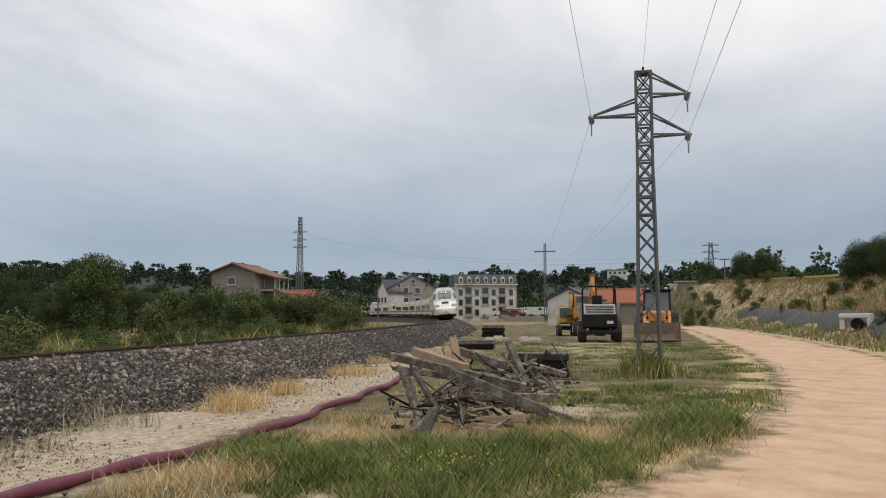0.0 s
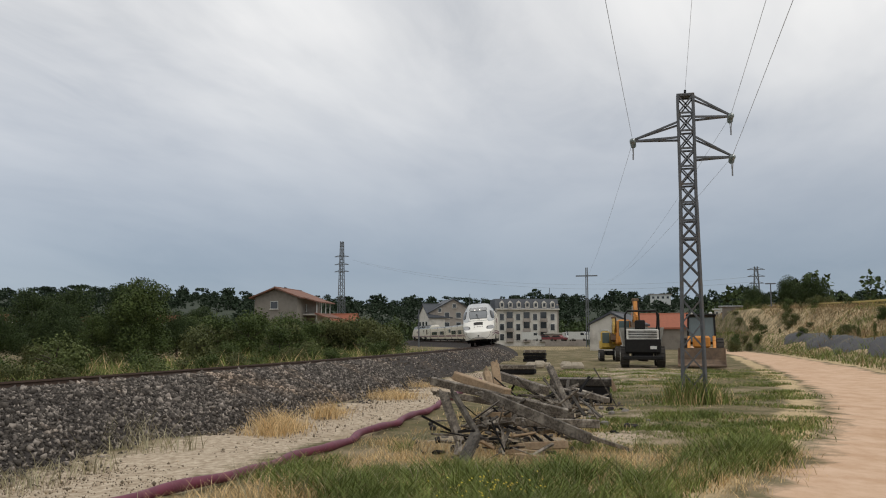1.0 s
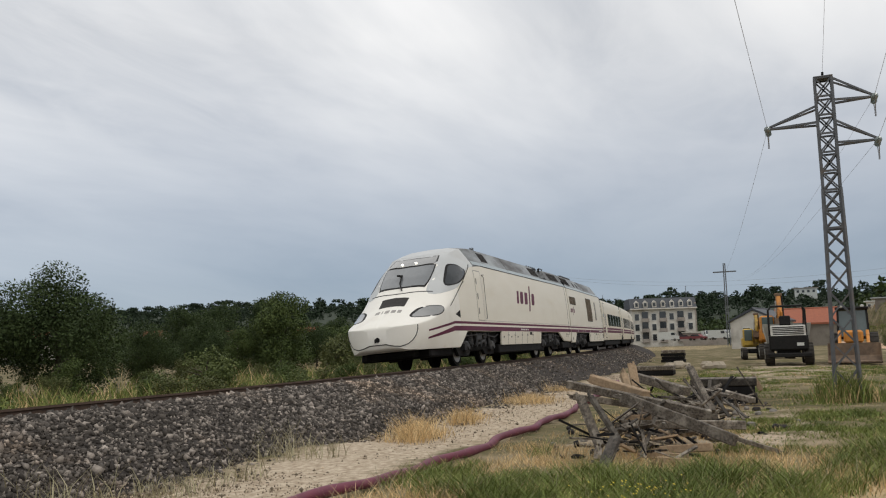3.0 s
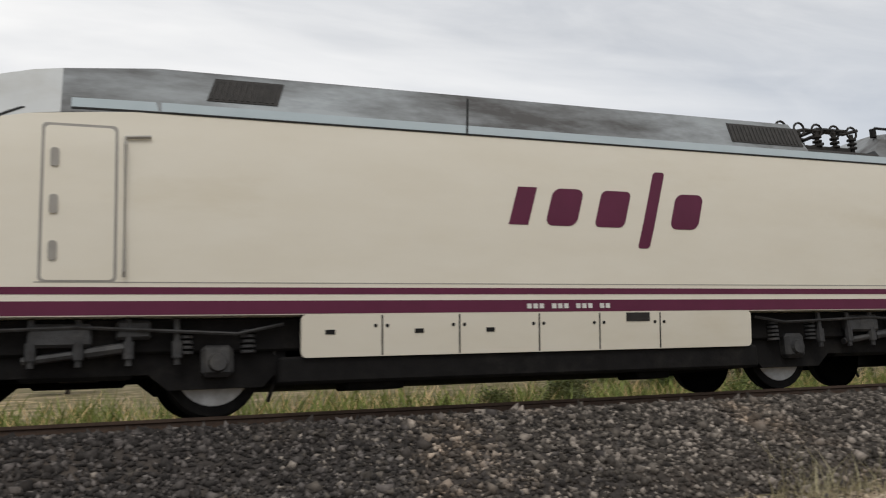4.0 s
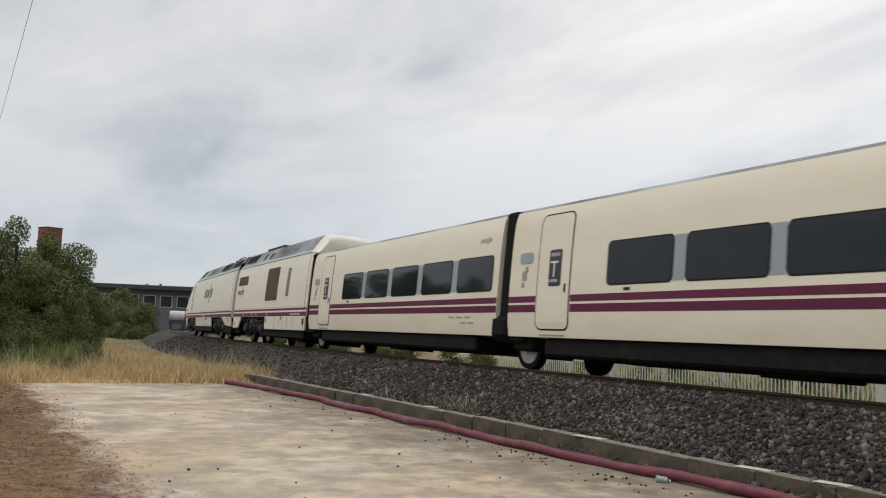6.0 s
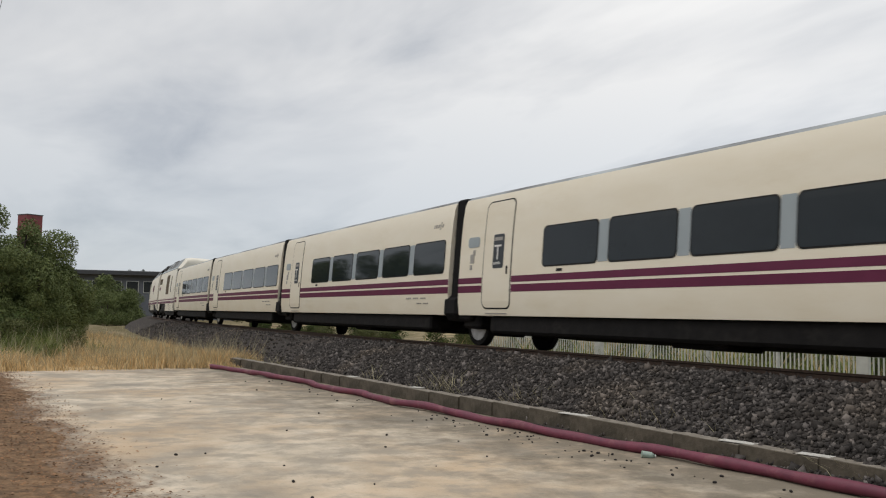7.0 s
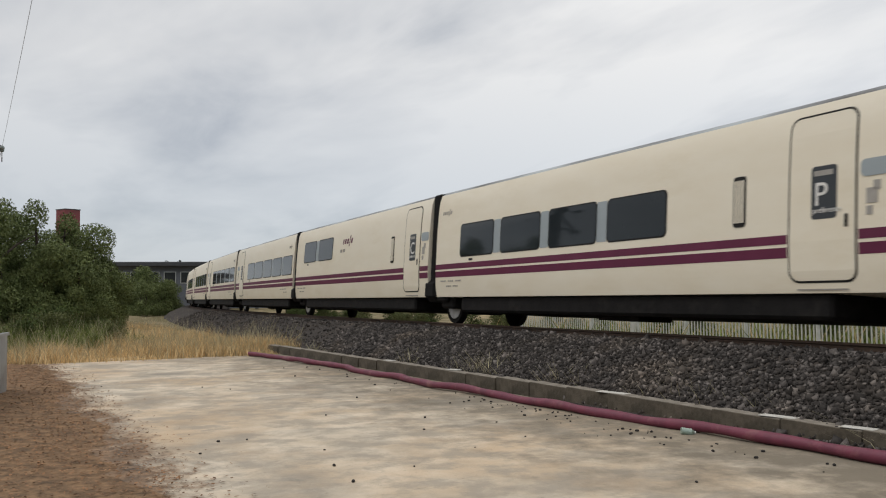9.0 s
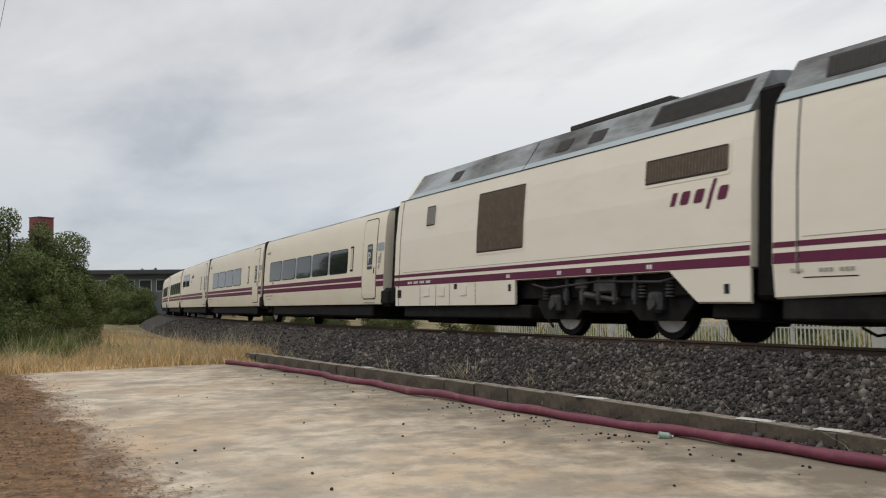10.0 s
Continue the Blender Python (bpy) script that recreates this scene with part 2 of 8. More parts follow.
WOOD_FRESH = mat("fresh_wood", (0.40, 0.285, 0.175), (0.27, 0.185, 0.11), 9, (0.22, 0.16, 0.10), 1.6, rough=0.85, bump=0.4, bscale=22, stretch=(0.35, 3, 3))
STEEL = mat("galvanised_steel", (0.145, 0.15, 0.16), (0.11, 0.115, 0.12), 8, (0.16, 0.13, 0.105), 2, rough=0.55, metal=0.55, bump=0.08)
FAR_STEEL = mat("far_steel", (0.13, 0.14, 0.15), rough=0.7, bump=0)
WIRE = mat("aluminium_wire", (0.30, 0.31, 0.33), rough=0.5, metal=0.5, bump=0)
INSUL = glass_mat("insulator_glass", (0.20, 0.24, 0.23), 0.12)
FENCE_WHITE = mat("white_fence_paint", (0.62, 0.63, 0.60), (0.52, 0.53, 0.50), 6, rough=0.6, bump=0.1)


def leaf_mat(name, c1, c2, island=0.35):
    m = mat(name, c1, c2, 1.1, rough=0.65, bump=0, island=island, spec=0.14)
    bs = m.node_tree.nodes["Principled BSDF"]
    bs.inputs["Subsurface Weight"].default_value = 0.0
    return m


LEAF_DARK = leaf_mat("dark_leaves", (0.058, 0.082, 0.028), (0.032, 0.050, 0.018))
LEAF_MID = leaf_mat("mid_leaves", (0.090, 0.118, 0.036), (0.050, 0.074, 0.024))
LEAF_OLIVE = leaf_mat("olive_leaves", (0.125, 0.132, 0.050), (0.074, 0.088, 0.034))
LEAF_WILLOW = leaf_mat("willow_leaves", (0.160, 0.190, 0.072), (0.095, 0.122, 0.046))
LEAF_LIGHT = leaf_mat("light_leaves", (0.125, 0.150, 0.052), (0.080, 0.104, 0.036))
LEAF_PINE = leaf_mat("pine_needles", (0.028, 0.045, 0.023), (0.018, 0.030, 0.015))
BARK = mat("bark", (0.075, 0.058, 0.043), (0.04, 0.032, 0.025), 8, rough=0.95, bump=0.6, bscale=14)
GRASS = leaf_mat("green_grass", (0.205, 0.236, 0.066), (0.112, 0.145, 0.040), 0.5)
BANK_STRAW = leaf_mat("brown_straw", (0.36, 0.255, 0.135), (0.23, 0.165, 0.085), 0.45)
GRASS_DRY = leaf_mat("dry_grass", (0.70, 0.52, 0.28), (0.52, 0.365, 0.18), 0.4)
RED_WEED = leaf_mat("red_brown_weed", (0.16, 0.062, 0.035), (0.09, 0.036, 0.022), 0.4)
GRASS_PALE = leaf_mat("pale_seed_grass", (0.432, 0.384, 0.252), (0.300, 0.276, 0.168), 0.35)
# ---- mesh helpers ----
class Geo:
    """Collects vertices and faces of one mesh."""

    def __init__(self):
        self.v, self.f = [], []

    def add(self, verts, faces):
        n = len(self.v)
        self.v += [tuple(p) for p in verts]
        self.f += [tuple(i + n for i in f) for f in faces]
        return self

    def box(self, c, s, rot=None, ch=0.0):
        """A box of size s round c, with chamfered edges of width ch."""
        hx, hy, hz = s[0] / 2, s[1] / 2, s[2] / 2
        if ch <= 0:
            vs = [Vector((x, y, z)) for x in (-hx, hx) for y in (-hy, hy) for z in (-hz, hz)]
            fs = [(0, 1, 3, 2), (4, 6, 7, 5), (0, 4, 5, 1), (2, 3, 7, 6), (0, 2, 6, 4), (1, 5, 7, 3)]
        else:
            ch = min(ch, hx * 0.9, hy * 0.9, hz * 0.9)
            vs, ix = [], {}
            for sx in (-1, 1):
                for sy in (-1, 1):
                    for sz in (-1, 1):
                        for k in range(3):
                            d = [ch, ch, ch]
                            d[k] = 0
                            ix[(sx, sy, sz, k)] = len(vs)
                            vs.append(Vector((sx * (hx - d[0]), sy * (hy - d[1]), sz * (hz - d[2]))))
            fs = []
            for k, (a, b) in enumerate(((1, 2), (2, 0), (0, 1))):
                for sg in (-1, 1):
                    ring = []
                    for p, q in ((-1, -1), (1, -1), (1, 1), (-1, 1)):
                        key = [0, 0, 0]
                        key[k], key[a], key[b] = sg, p, q
                        ring.append(ix[(*key, k)])
                    fs.append(ring if sg > 0 else ring[::-1])
            for k, (a, b) in enumerate(((1, 2), (2, 0), (0, 1))):
                for p in (-1, 1):
                    for q in (-1, 1):
                        lo, hi = [0, 0, 0], [0, 0, 0]
                        lo[k], hi[k] = -1, 1
                        lo[a] = hi[a] = p
                        lo[b] = hi[b] = q
                        fs.append((ix[(*lo, a)], ix[(*hi, a)], ix[(*hi, b)], ix[(*lo, b)]) if p * q < 0 else (ix[(*lo, b)], ix[(*hi, b)], ix[(*hi, a)], ix[(*lo, a)]))
            for sx in (-1, 1):
                for sy in (-1, 1):
                    for sz in (-1, 1):
                        t = [ix[(sx, sy, sz, k)] for k in range(3)]
                        fs.append(t if sx * sy * sz > 0 else t[::-1])
        m = rot if rot is not None else Matrix.Identity(3)
        c = Vector(c)
        return self.add([m @ p + c for p in vs], fs)

    def cyl(self, p0, p1, r0, r1=None, n=8, caps=True):
        p0, p1 = Vector(p0), Vector(p1)
        r1 = r0 if r1 is None else r1
        d = (p1 - p0).normalized()
        a = d.orthogonal().normalized()
        b = d.cross(a)
        vs = [p + (a * math.cos(t) + b * math.sin(t)) * r for p, r in ((p0, r0), (p1, r1)) for t in [2 * math.pi * i / n for i in range(n)]]
        fs = [(i, (i + 1) % n, n + (i + 1) % n, n + i) for i in range(n)]
        if caps:
            fs += [tuple(range(n))[::-1], tuple(range(n, 2 * n))]
        return self.add(vs, fs)

    def tube(self, pts, r, n=8):
        pts = [Vector(p) for p in pts]
        vs, fs = [], []
        for i, p in enumerate(pts):
            d = (pts[min(i + 1, len(pts) - 1)] - pts[max(i - 1, 0)]).normalized()
            a = d.cross(Vector((0, 0, 1)))
            a = a.normalized() if a.length > 1e-4 else Vector((1, 0, 0))
            b = a.cross(d)
            rr = r(i) if callable(r) else r
            vs += [p + (a * math.cos(t) + b * math.sin(t)) * rr for t in [2 * math.pi * k / n for k in range(n)]]
            if i:
                o = (i - 1) * n
                fs += [(o + k, o + (k + 1) % n, o + n + (k + 1) % n, o + n + k) for k in range(n)]
        fs += [tuple(range(n))[::-1], tuple(range(len(vs) - n, len(vs)))]
        return self.add(vs, fs)

    def beam(self, p0, p1, w, h=None, ch=0.0, roll=0.0):
        """A bar of square section from p0 to p1."""
        p0, p1 = Vector(p0), Vector(p1)
        d = p1 - p0
        q = d.to_track_quat("X", "Z").to_matrix() @ Matrix.Rotation(roll, 3, "X")
        return self.box((p0 + p1) / 2, (d.length, w, h or w), q, ch)

    def prism(self, poly, axis, lo, hi):
        """poly: points in the other two axes, in order; drawn out along axis from lo to hi."""
        n = len(poly)

        def put(a, b, c):
            return {"x": (c, a, b), "y": (a, c, b), "z": (a, b, c)}[axis]
        vs = [put(a, b, lo) for a, b in poly] + [put(a, b, hi) for a, b in poly]
        fs = [tuple(range(n))[::-1], tuple(range(n, 2 * n))] + [(i, (i + 1) % n, n + (i + 1) % n, n + i) for i in range(n)]
        return self.add(vs, fs)

    def data(self, name, material, smooth=False):
        me = bpy.data.meshes.new(name)
        me.from_pydata(self.v, [], self.f)
        bm = bmesh.new()
        bm.from_mesh(me)
        bmesh.ops.recalc_face_normals(bm, faces=bm.faces)
        bm.to_mesh(me)
        bm.free()
        me.materials.append(material)
        if smooth:
            me.shade_smooth()
            me.set_sharp_from_angle(angle=radians(38))
        return me


def part(name, g, material, parent=None, label="", smooth=False):
    ob = new(name, g.data(name, material, smooth) if isinstance(g, Geo) else g)
    if parent is not None:
        ob.parent = parent
    if label:
        ob["label"] = label
    return ob


def thing(name, label, category, group="", at=None):
    ob = new(name)
    if at is not None:
        ob.matrix_basis = at
    return tagged(ob, label, category, group)


def raw_mesh(name, verts, faces, material, smooth=False):
    """A large mesh from arrays, with no clean-up."""
    me = bpy.data.meshes.new(name)
    nv, nf = len(verts), len(faces)
    k = faces.shape[1]
    me.vertices.add(nv)
    me.vertices.foreach_set("co", np.asarray(verts, dtype=np.float32).ravel())
    me.loops.add(nf * k)
    me.loops.foreach_set("vertex_index", np.asarray(faces, dtype=np.int32).ravel())
    me.polygons.add(nf)
    me.polygons.foreach_set("loop_start", np.arange(0, nf * k, k, dtype=np.int32))
    me.update(calc_edges=True)
    me.materials.append(material)
    if smooth:
        me.shade_smooth()
    return me


def text_mesh(body, size, material):
    cu = bpy.data.curves.new("lettering", "FONT")
    cu.body, cu.size, cu.extrude = body, size, 0.002
    ob = new("lettering", cu)
    bpy.context.view_layer.update()
    me = bpy.data.meshes.new_from_object(ob.evaluated_get(bpy.context.evaluated_depsgraph_get()))
    bpy.data.objects.remove(ob)
    me.materials.clear()
    me.materials.append(material)
    return me


# ---- plan of the track and lie of the land ----
K0, K1, YT, ZR, GRADE, CANT = 0.0020285, -1.7718e-6, 10.965, 0.8753, 0.006293, 3.908
SPEED, NOSE_AT = 27.7274, -19.5407        # metres a second; where the nose stands at 4.5 s
_s = np.linspace(-400, 460, 3441)
_h = K0 * _s + K1 * _s ** 2 / 2
_step = _s[1] - _s[0]
_x = np.concatenate([[0], np.cumsum((np.cos(_h[1:]) + np.cos(_h[:-1])) / 2 * _step)])
_y = np.concatenate([[0], np.cumsum((np.sin(_h[1:]) + np.sin(_h[:-1])) / 2 * _step)])
_x -= np.interp(0, _s, _x)
_y -= np.interp(0, _s, _y)


def track(s, lat=0.0, up=0.0):
    """The place at s metres along the track, lat metres out to the camera's side and up above the rail plane."""
    h, c = np.interp(s, _s, _h), radians(CANT)
    a, z = lat * math.cos(c) - up * math.sin(c), lat * math.sin(c) + up * math.cos(c)
    return Vector((np.interp(s, _s, _x) + math.sin(h) * a, np.interp(s, _s, _y) + YT - math.cos(h) * a, ZR + GRADE * s + z))


def bank_foot(x):
    """Where the southern bank begins."""
    return np.interp(x, [30, 60, 90, 120, 160, 220], [-8.9, -9.5, -9.2, -7.4, -5.0, -4.0])


def land(x, y):
    """Height of the ground."""
    x, y = np.asarray(x, dtype=float), np.asarray(y, dtype=float)
    z = GRADE * np.clip(x, -120, 150)
    k = np.clip((x - 22) / 26, 0, 1)
    yb = bank_foot(x)
    f = np.clip((x - 70) / 60, 0, 1)
    w = 1 - 0.72 * f
    a = np.clip((yb - y) / (3.5 * w), 0, 1)
    b = np.clip((yb - 3.5 * w - y) / (6.0 * w), 0, 1)
    z = z + k * (1 + 0.45 * f) * (1.5 * a * a * (3 - 2 * a) + 2.35 * b * b * (3 - 2 * b))
    return z


def land1(x, y):
    return float(land(x, y))
# ---- ground: one sheet out to the horizon ----
def road_mid(x):
    return np.interp(x, [-40, 0, 5, 7.9, 9.5, 12.2, 15.9, 19.3, 27, 39, 52, 80, 110, 150, 220], [-4.5, -2.6, -1.7, -2.2, -3.05, -3.85, -4.65, -5.25, -6.1, -6.65, -7.0, -7.2, -5.8, -3.4, -2.5])


def road_half(x):
    return np.interp(x, [-40, 0, 10, 19, 30, 50, 80, 200], [2.2, 2.3, 2.3, 2.1, 2.0, 2.0, 1.8, 1.5])


def smooth_noise(x, y, k, seed):
    out = np.zeros_like(x)
    r = np.random.RandomState(seed)
    for i in range(7):
        a, ph = r.uniform(0, 6.28), r.uniform(0, 6.28)
        f = k * r.uniform(0.6, 1.8)
        out += np.sin((x * math.cos(a) + y * math.sin(a)) * f + ph + 1.3 * np.sin((x * math.sin(a) - y * math.cos(a)) * f * 0.7 + ph * 2))
    return out / 3.2


def ground_material():
    m = mat("grassy_ground", (0.17, 0.135, 0.075), (0.085, 0.085, 0.036), 2.2, (0.27, 0.215, 0.135), 0.6, rough=1.0, bump=0.55, bscale=14, c3at=(0.47, 0.62), spec=0.1)
    nd, ln = m.node_tree.nodes, m.node_tree.links
    bs = nd["Principled BSDF"]
    at = nd.new("ShaderNodeVertexColor")
    at.layer_name = "zone"
    sp = nd.new("ShaderNodeSeparateColor")
    ln.new(at.outputs["Color"], sp.inputs[0])
    tc = nd.new("ShaderNodeTexCoord")
    col = bs.inputs["Base Color"].links[0].from_socket

    def layer(col, fac, a, b, scale, edge):
        n1 = nd.new("ShaderNodeTexNoise")
        n1.inputs["Scale"].default_value, n1.inputs["Detail"].default_value, n1.inputs["Roughness"].default_value = scale, 7, 0.7
        ln.new(tc.outputs["Object"], n1.inputs["Vector"])
        cm = nd.new("ShaderNodeMapRange")
        cm.inputs["From Min"].default_value, cm.inputs["From Max"].default_value = 0.35, 0.65
        ln.new(n1.outputs["Fac"], cm.inputs["Value"])
        cc = nd.new("ShaderNodeMixRGB")
        cc.inputs[1].default_value, cc.inputs[2].default_value = (*a, 1), (*b, 1)
        ln.new(cm.outputs[0], cc.inputs[0])
        n2 = nd.new("ShaderNodeTexNoise")
        n2.inputs["Scale"].default_value, n2.inputs["Detail"].default_value, n2.inputs["Roughness"].default_value = edge, 6, 0.65
        ln.new(tc.outputs["Object"], n2.inputs["Vector"])
        ad = nd.new("ShaderNodeMath")
        ad.operation = "ADD"
        ln.new(fac, ad.inputs[0])
        ln.new(n2.outputs["Fac"], ad.inputs[1])
        mr = nd.new("ShaderNodeMapRange")
        mr.inputs["From Min"].default_value, mr.inputs["From Max"].default_value = 0.88, 1.10
        ln.new(ad.outputs[0], mr.inputs["Value"])
        mx = nd.new("ShaderNodeMixRGB")
        ln.new(mr.outputs[0], mx.inputs[0])
        ln.new(col, mx.inputs[1])
        ln.new(cc.outputs[0], mx.inputs[2])
        return mx.outputs[0]

    col = layer(col, sp.outputs[2], (0.56, 0.43, 0.26), (0.40, 0.30, 0.17), 5, 0.9)       # dry grass
    col = layer(col, sp.outputs[1], (0.56, 0.47, 0.355), (0.27, 0.205, 0.14), 9.0, 2.4)        # pale sand
    col = layer(col, sp.outputs[0], (0.64, 0.455, 0.32), (0.50, 0.325, 0.205), 1.3, 1.5)       # orange dirt road
    inv = nd.new("ShaderNodeMath")
    inv.operation = "SUBTRACT"
    inv.inputs[0].default_value = 1.0
    ln.new(at.outputs["Alpha"], inv.inputs[1])
    col = layer(col, inv.outputs[0], (0.28, 0.175, 0.10), (0.10, 0.07, 0.047), 6, 1.8)          # reddish dead leaves and dirt
    ln.new(col, bs.inputs["Base Color"])
    return m


def build_ground():
    def axis(lo, hi, step, far):
        out = list(np.arange(lo, hi + 1e-6, step))
        d, a, b = step, lo, hi
        while b < far:
            d *= 1.22
            b += d
            a -= d
            out = [a] + out + [b]
        return np.array(out)
    xs, ys = axis(-34.0, 66.0, 0.25, 2600), axis(-14.0, 15.0, 0.25, 2600)
    X, Y = np.meshgrid(xs, ys, indexing="ij")
    near = (np.abs(X - 16) < 60) & (np.abs(Y) < 16)
    Z = land(X, Y) + np.where(near, 0.022 * smooth_noise(X, Y, 2.6, 3) * np.clip((np.abs(Y - road_mid(X)) / road_half(X) - 0.7) * 2, 0.15, 1) + 0.03 * smooth_noise(X, Y, 0.7, 4), 0)
    d = np.abs(Y - road_mid(X)) / road_half(X)
    road = np.clip(1.5 - d, 0, 1) * (X > -45) * (X < 220)
    Z -= 0.06 * np.clip(1.2 - d, 0, 1) * (X > -45) * (X < 220)
    edge = (X > -26) & (X < 4) & (Y > -1) & (Y < 2.4)
    Z = np.where(edge, GRADE * X + np.clip(0.035 - 0.05 * (Y - 0.6), -0.15, 0.04) + 0.010 * smooth_noise(X, Y, 0.9, 14) + 0.006 * smooth_noise(X, Y, 6.0, 15), Z)
    Z += near * 0.02 * (X > 5) * np.clip(1.1 - d, 0, 1) * np.cos(np.clip((Y - road_mid(X)) / road_half(X), -1, 1) * 6.28)
    Z -= 0.16 * ((X > -25.2) & (X < 3.3) & (Y > 2.3) & (Y < 8.2))
    Z -= 0.12 * (Y > 13.5)
    th = np.interp(X, _x, np.interp(_x, _x, _y + YT)) - Y          # metres out from the track
    sand = np.clip(1.0 - np.abs(th - 4.7) / 2.2, 0, 1) * (X > 2) * (X < 42)
    sand = np.maximum(sand, 0.75 * np.exp(-((X - 13) ** 2 / 90 + (Y - 2.0) ** 2 / 5)))
    sand = np.maximum(sand, 0.62 * np.exp(-((X - 42) ** 2 / 220 + (Y - 1.5) ** 2 / 14)))
    dry = np.clip(0.75 + 0.3 * smooth_noise(X, Y, 0.35, 8), 0, 1) * (X < -22) * (Y > -2) * (Y < 9)
    dry = np.maximum(dry, 0.75 * np.exp(-((d - 1.35) / 0.3) ** 2) * (X > -30) * (X < 80))
    dry = np.maximum(dry, 0.5 * (Y < -9) * (X > 20) * (X < 200))
    dry = np.maximum(dry, 0.45 * (Y > 14) * (Y < 120) * np.clip(smooth_noise(X, Y, 0.06, 5) + 0.3, 0, 1))
    leaf = np.clip((1.9 - Y) / 0.6, 0, 1) * (X > -27) * (X < 6) * (Y > -6)
    road = road * (1 - leaf)
    nx, ny = X.shape
    idx = np.arange(nx * ny).reshape(nx, ny)
    faces = np.stack([idx[:-1, :-1], idx[1:, :-1], idx[1:, 1:], idx[:-1, 1:]], -1).reshape(-1, 4)
    me = raw_mesh("ground", np.stack([X, Y, Z], -1).reshape(-1, 3), faces, ground_material(), True)
    layer = me.color_attributes.new("zone", "FLOAT_COLOR", "POINT")
    layer.data.foreach_set("color", np.stack([road, sand, dry, 1 - leaf], -1).astype(np.float32).ravel())
    tagged(new("ground", me), "grass, pale sand and an orange dirt road beside the railway", "ground", kind="structure")


build_ground()


# ---- concrete yard, its kerb and the hose ----
def build_slab():
    xs, ys = np.arange(-24.6, 3.01, 0.4), np.array([0.6, 1.2, 1.8, 2.4, 3.2, 4.0, 4.8, 5.6, 6.4, 7.2, 7.72])
    g = Geo()
    r = random.Random(4)
    wob = {i: 0.12 * math.sin(i * 0.37) + 0.05 * math.sin(i * 1.1) + r.uniform(-0.02, 0.02) for i in range(len(xs))}
    for lvl in (0.0, -0.14):
        g.v += [(x + (0.1 * math.sin(3 * y) - 0.03 * (y - 1) - 0.02 if i == 0 else 0), y + (wob[i] + 0.1 * math.sin(x * 0.7) if j == 0 else 0), GRADE * x + lvl)
                for i, x in enumerate(xs) for j, y in enumerate(ys)]
    n, m = len(xs), len(ys)
    off = n * m
    for i in range(n - 1):
        for j in range(m - 1):
            a = i * m + j
            g.f += [(a, a + m, a + m + 1, a + 1), (off + a, off + a + 1, off + a + m + 1, off + a + m)]
    rim = [i * m for i in range(n)] + [(n - 1) * m + j for j in range(1, m)] + [i * m + m - 1 for i in range(n - 2, -1, -1)] + [j for j in range(m - 2, 0, -1)]
    for a, b in zip(rim, rim[1:] + rim[:1]):
        g.f.append((a, b, off + b, off + a))
    ob = part("concrete_slab", g, CONCRETE)
    tagged(ob, "pale stained concrete yard slab beside the track", "pavement", kind="structure")


build_slab()
KERB_ROOT = tagged(new("kerb"), "low weathered concrete kerb between slab and ballast", "kerb", kind="structure")
PIECES = []      # small repeated pieces, linked at the end


def kerb_pieces():
    r = random.Random(9)
    meshes, tops = [], []
    for k in range(4):
        g = Geo()
        g.box((0, 0, 0.04), (0.999, 0.26, 0.36), None, 0.003)
        meshes.append(g.data("kerb_stone", KERB))
        # thin lighter strip on the top, against the darkened face
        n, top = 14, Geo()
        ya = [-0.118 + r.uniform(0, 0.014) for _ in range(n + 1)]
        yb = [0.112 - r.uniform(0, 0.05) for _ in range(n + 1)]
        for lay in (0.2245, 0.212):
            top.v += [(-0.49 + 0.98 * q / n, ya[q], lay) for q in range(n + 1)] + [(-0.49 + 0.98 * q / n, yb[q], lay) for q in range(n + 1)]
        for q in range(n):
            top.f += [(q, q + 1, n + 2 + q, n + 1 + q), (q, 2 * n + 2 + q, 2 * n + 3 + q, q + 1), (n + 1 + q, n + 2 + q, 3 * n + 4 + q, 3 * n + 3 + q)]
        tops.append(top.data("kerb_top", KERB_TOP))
    for i, x in enumerate(np.arange(-25.4, 3.2, 1.0)):
        o = new("kerb_stone", meshes[i % 4])
        o.parent = KERB_ROOT
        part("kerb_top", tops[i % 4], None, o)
        o.matrix_basis = pose(x, 7.87 + 0.02 * math.sin(x) - 0.010 * max(0, -12 - x), GRADE * x + r.uniform(-0.006, 0.006), r.uniform(-0.6, 0.6), 0.36, r.uniform(-0.2, 0.2))
    for x, w in ((-9.9, 0.5), (-7.0, 0.42), (-14.6, 0.3), (-6.0, 0.35), (-17.5, 0.3)):
        g = Geo().box((0, 0, 0), (w, 0.15, 0.008), None, 0.002)
        o = part("paint_mark", g, WHITE_MARK, KERB_ROOT, "worn white paint mark")
        o.matrix_basis = pose(x, 7.84, GRADE * x + 0.235, 0, 0.36, 14)


kerb_pieces()


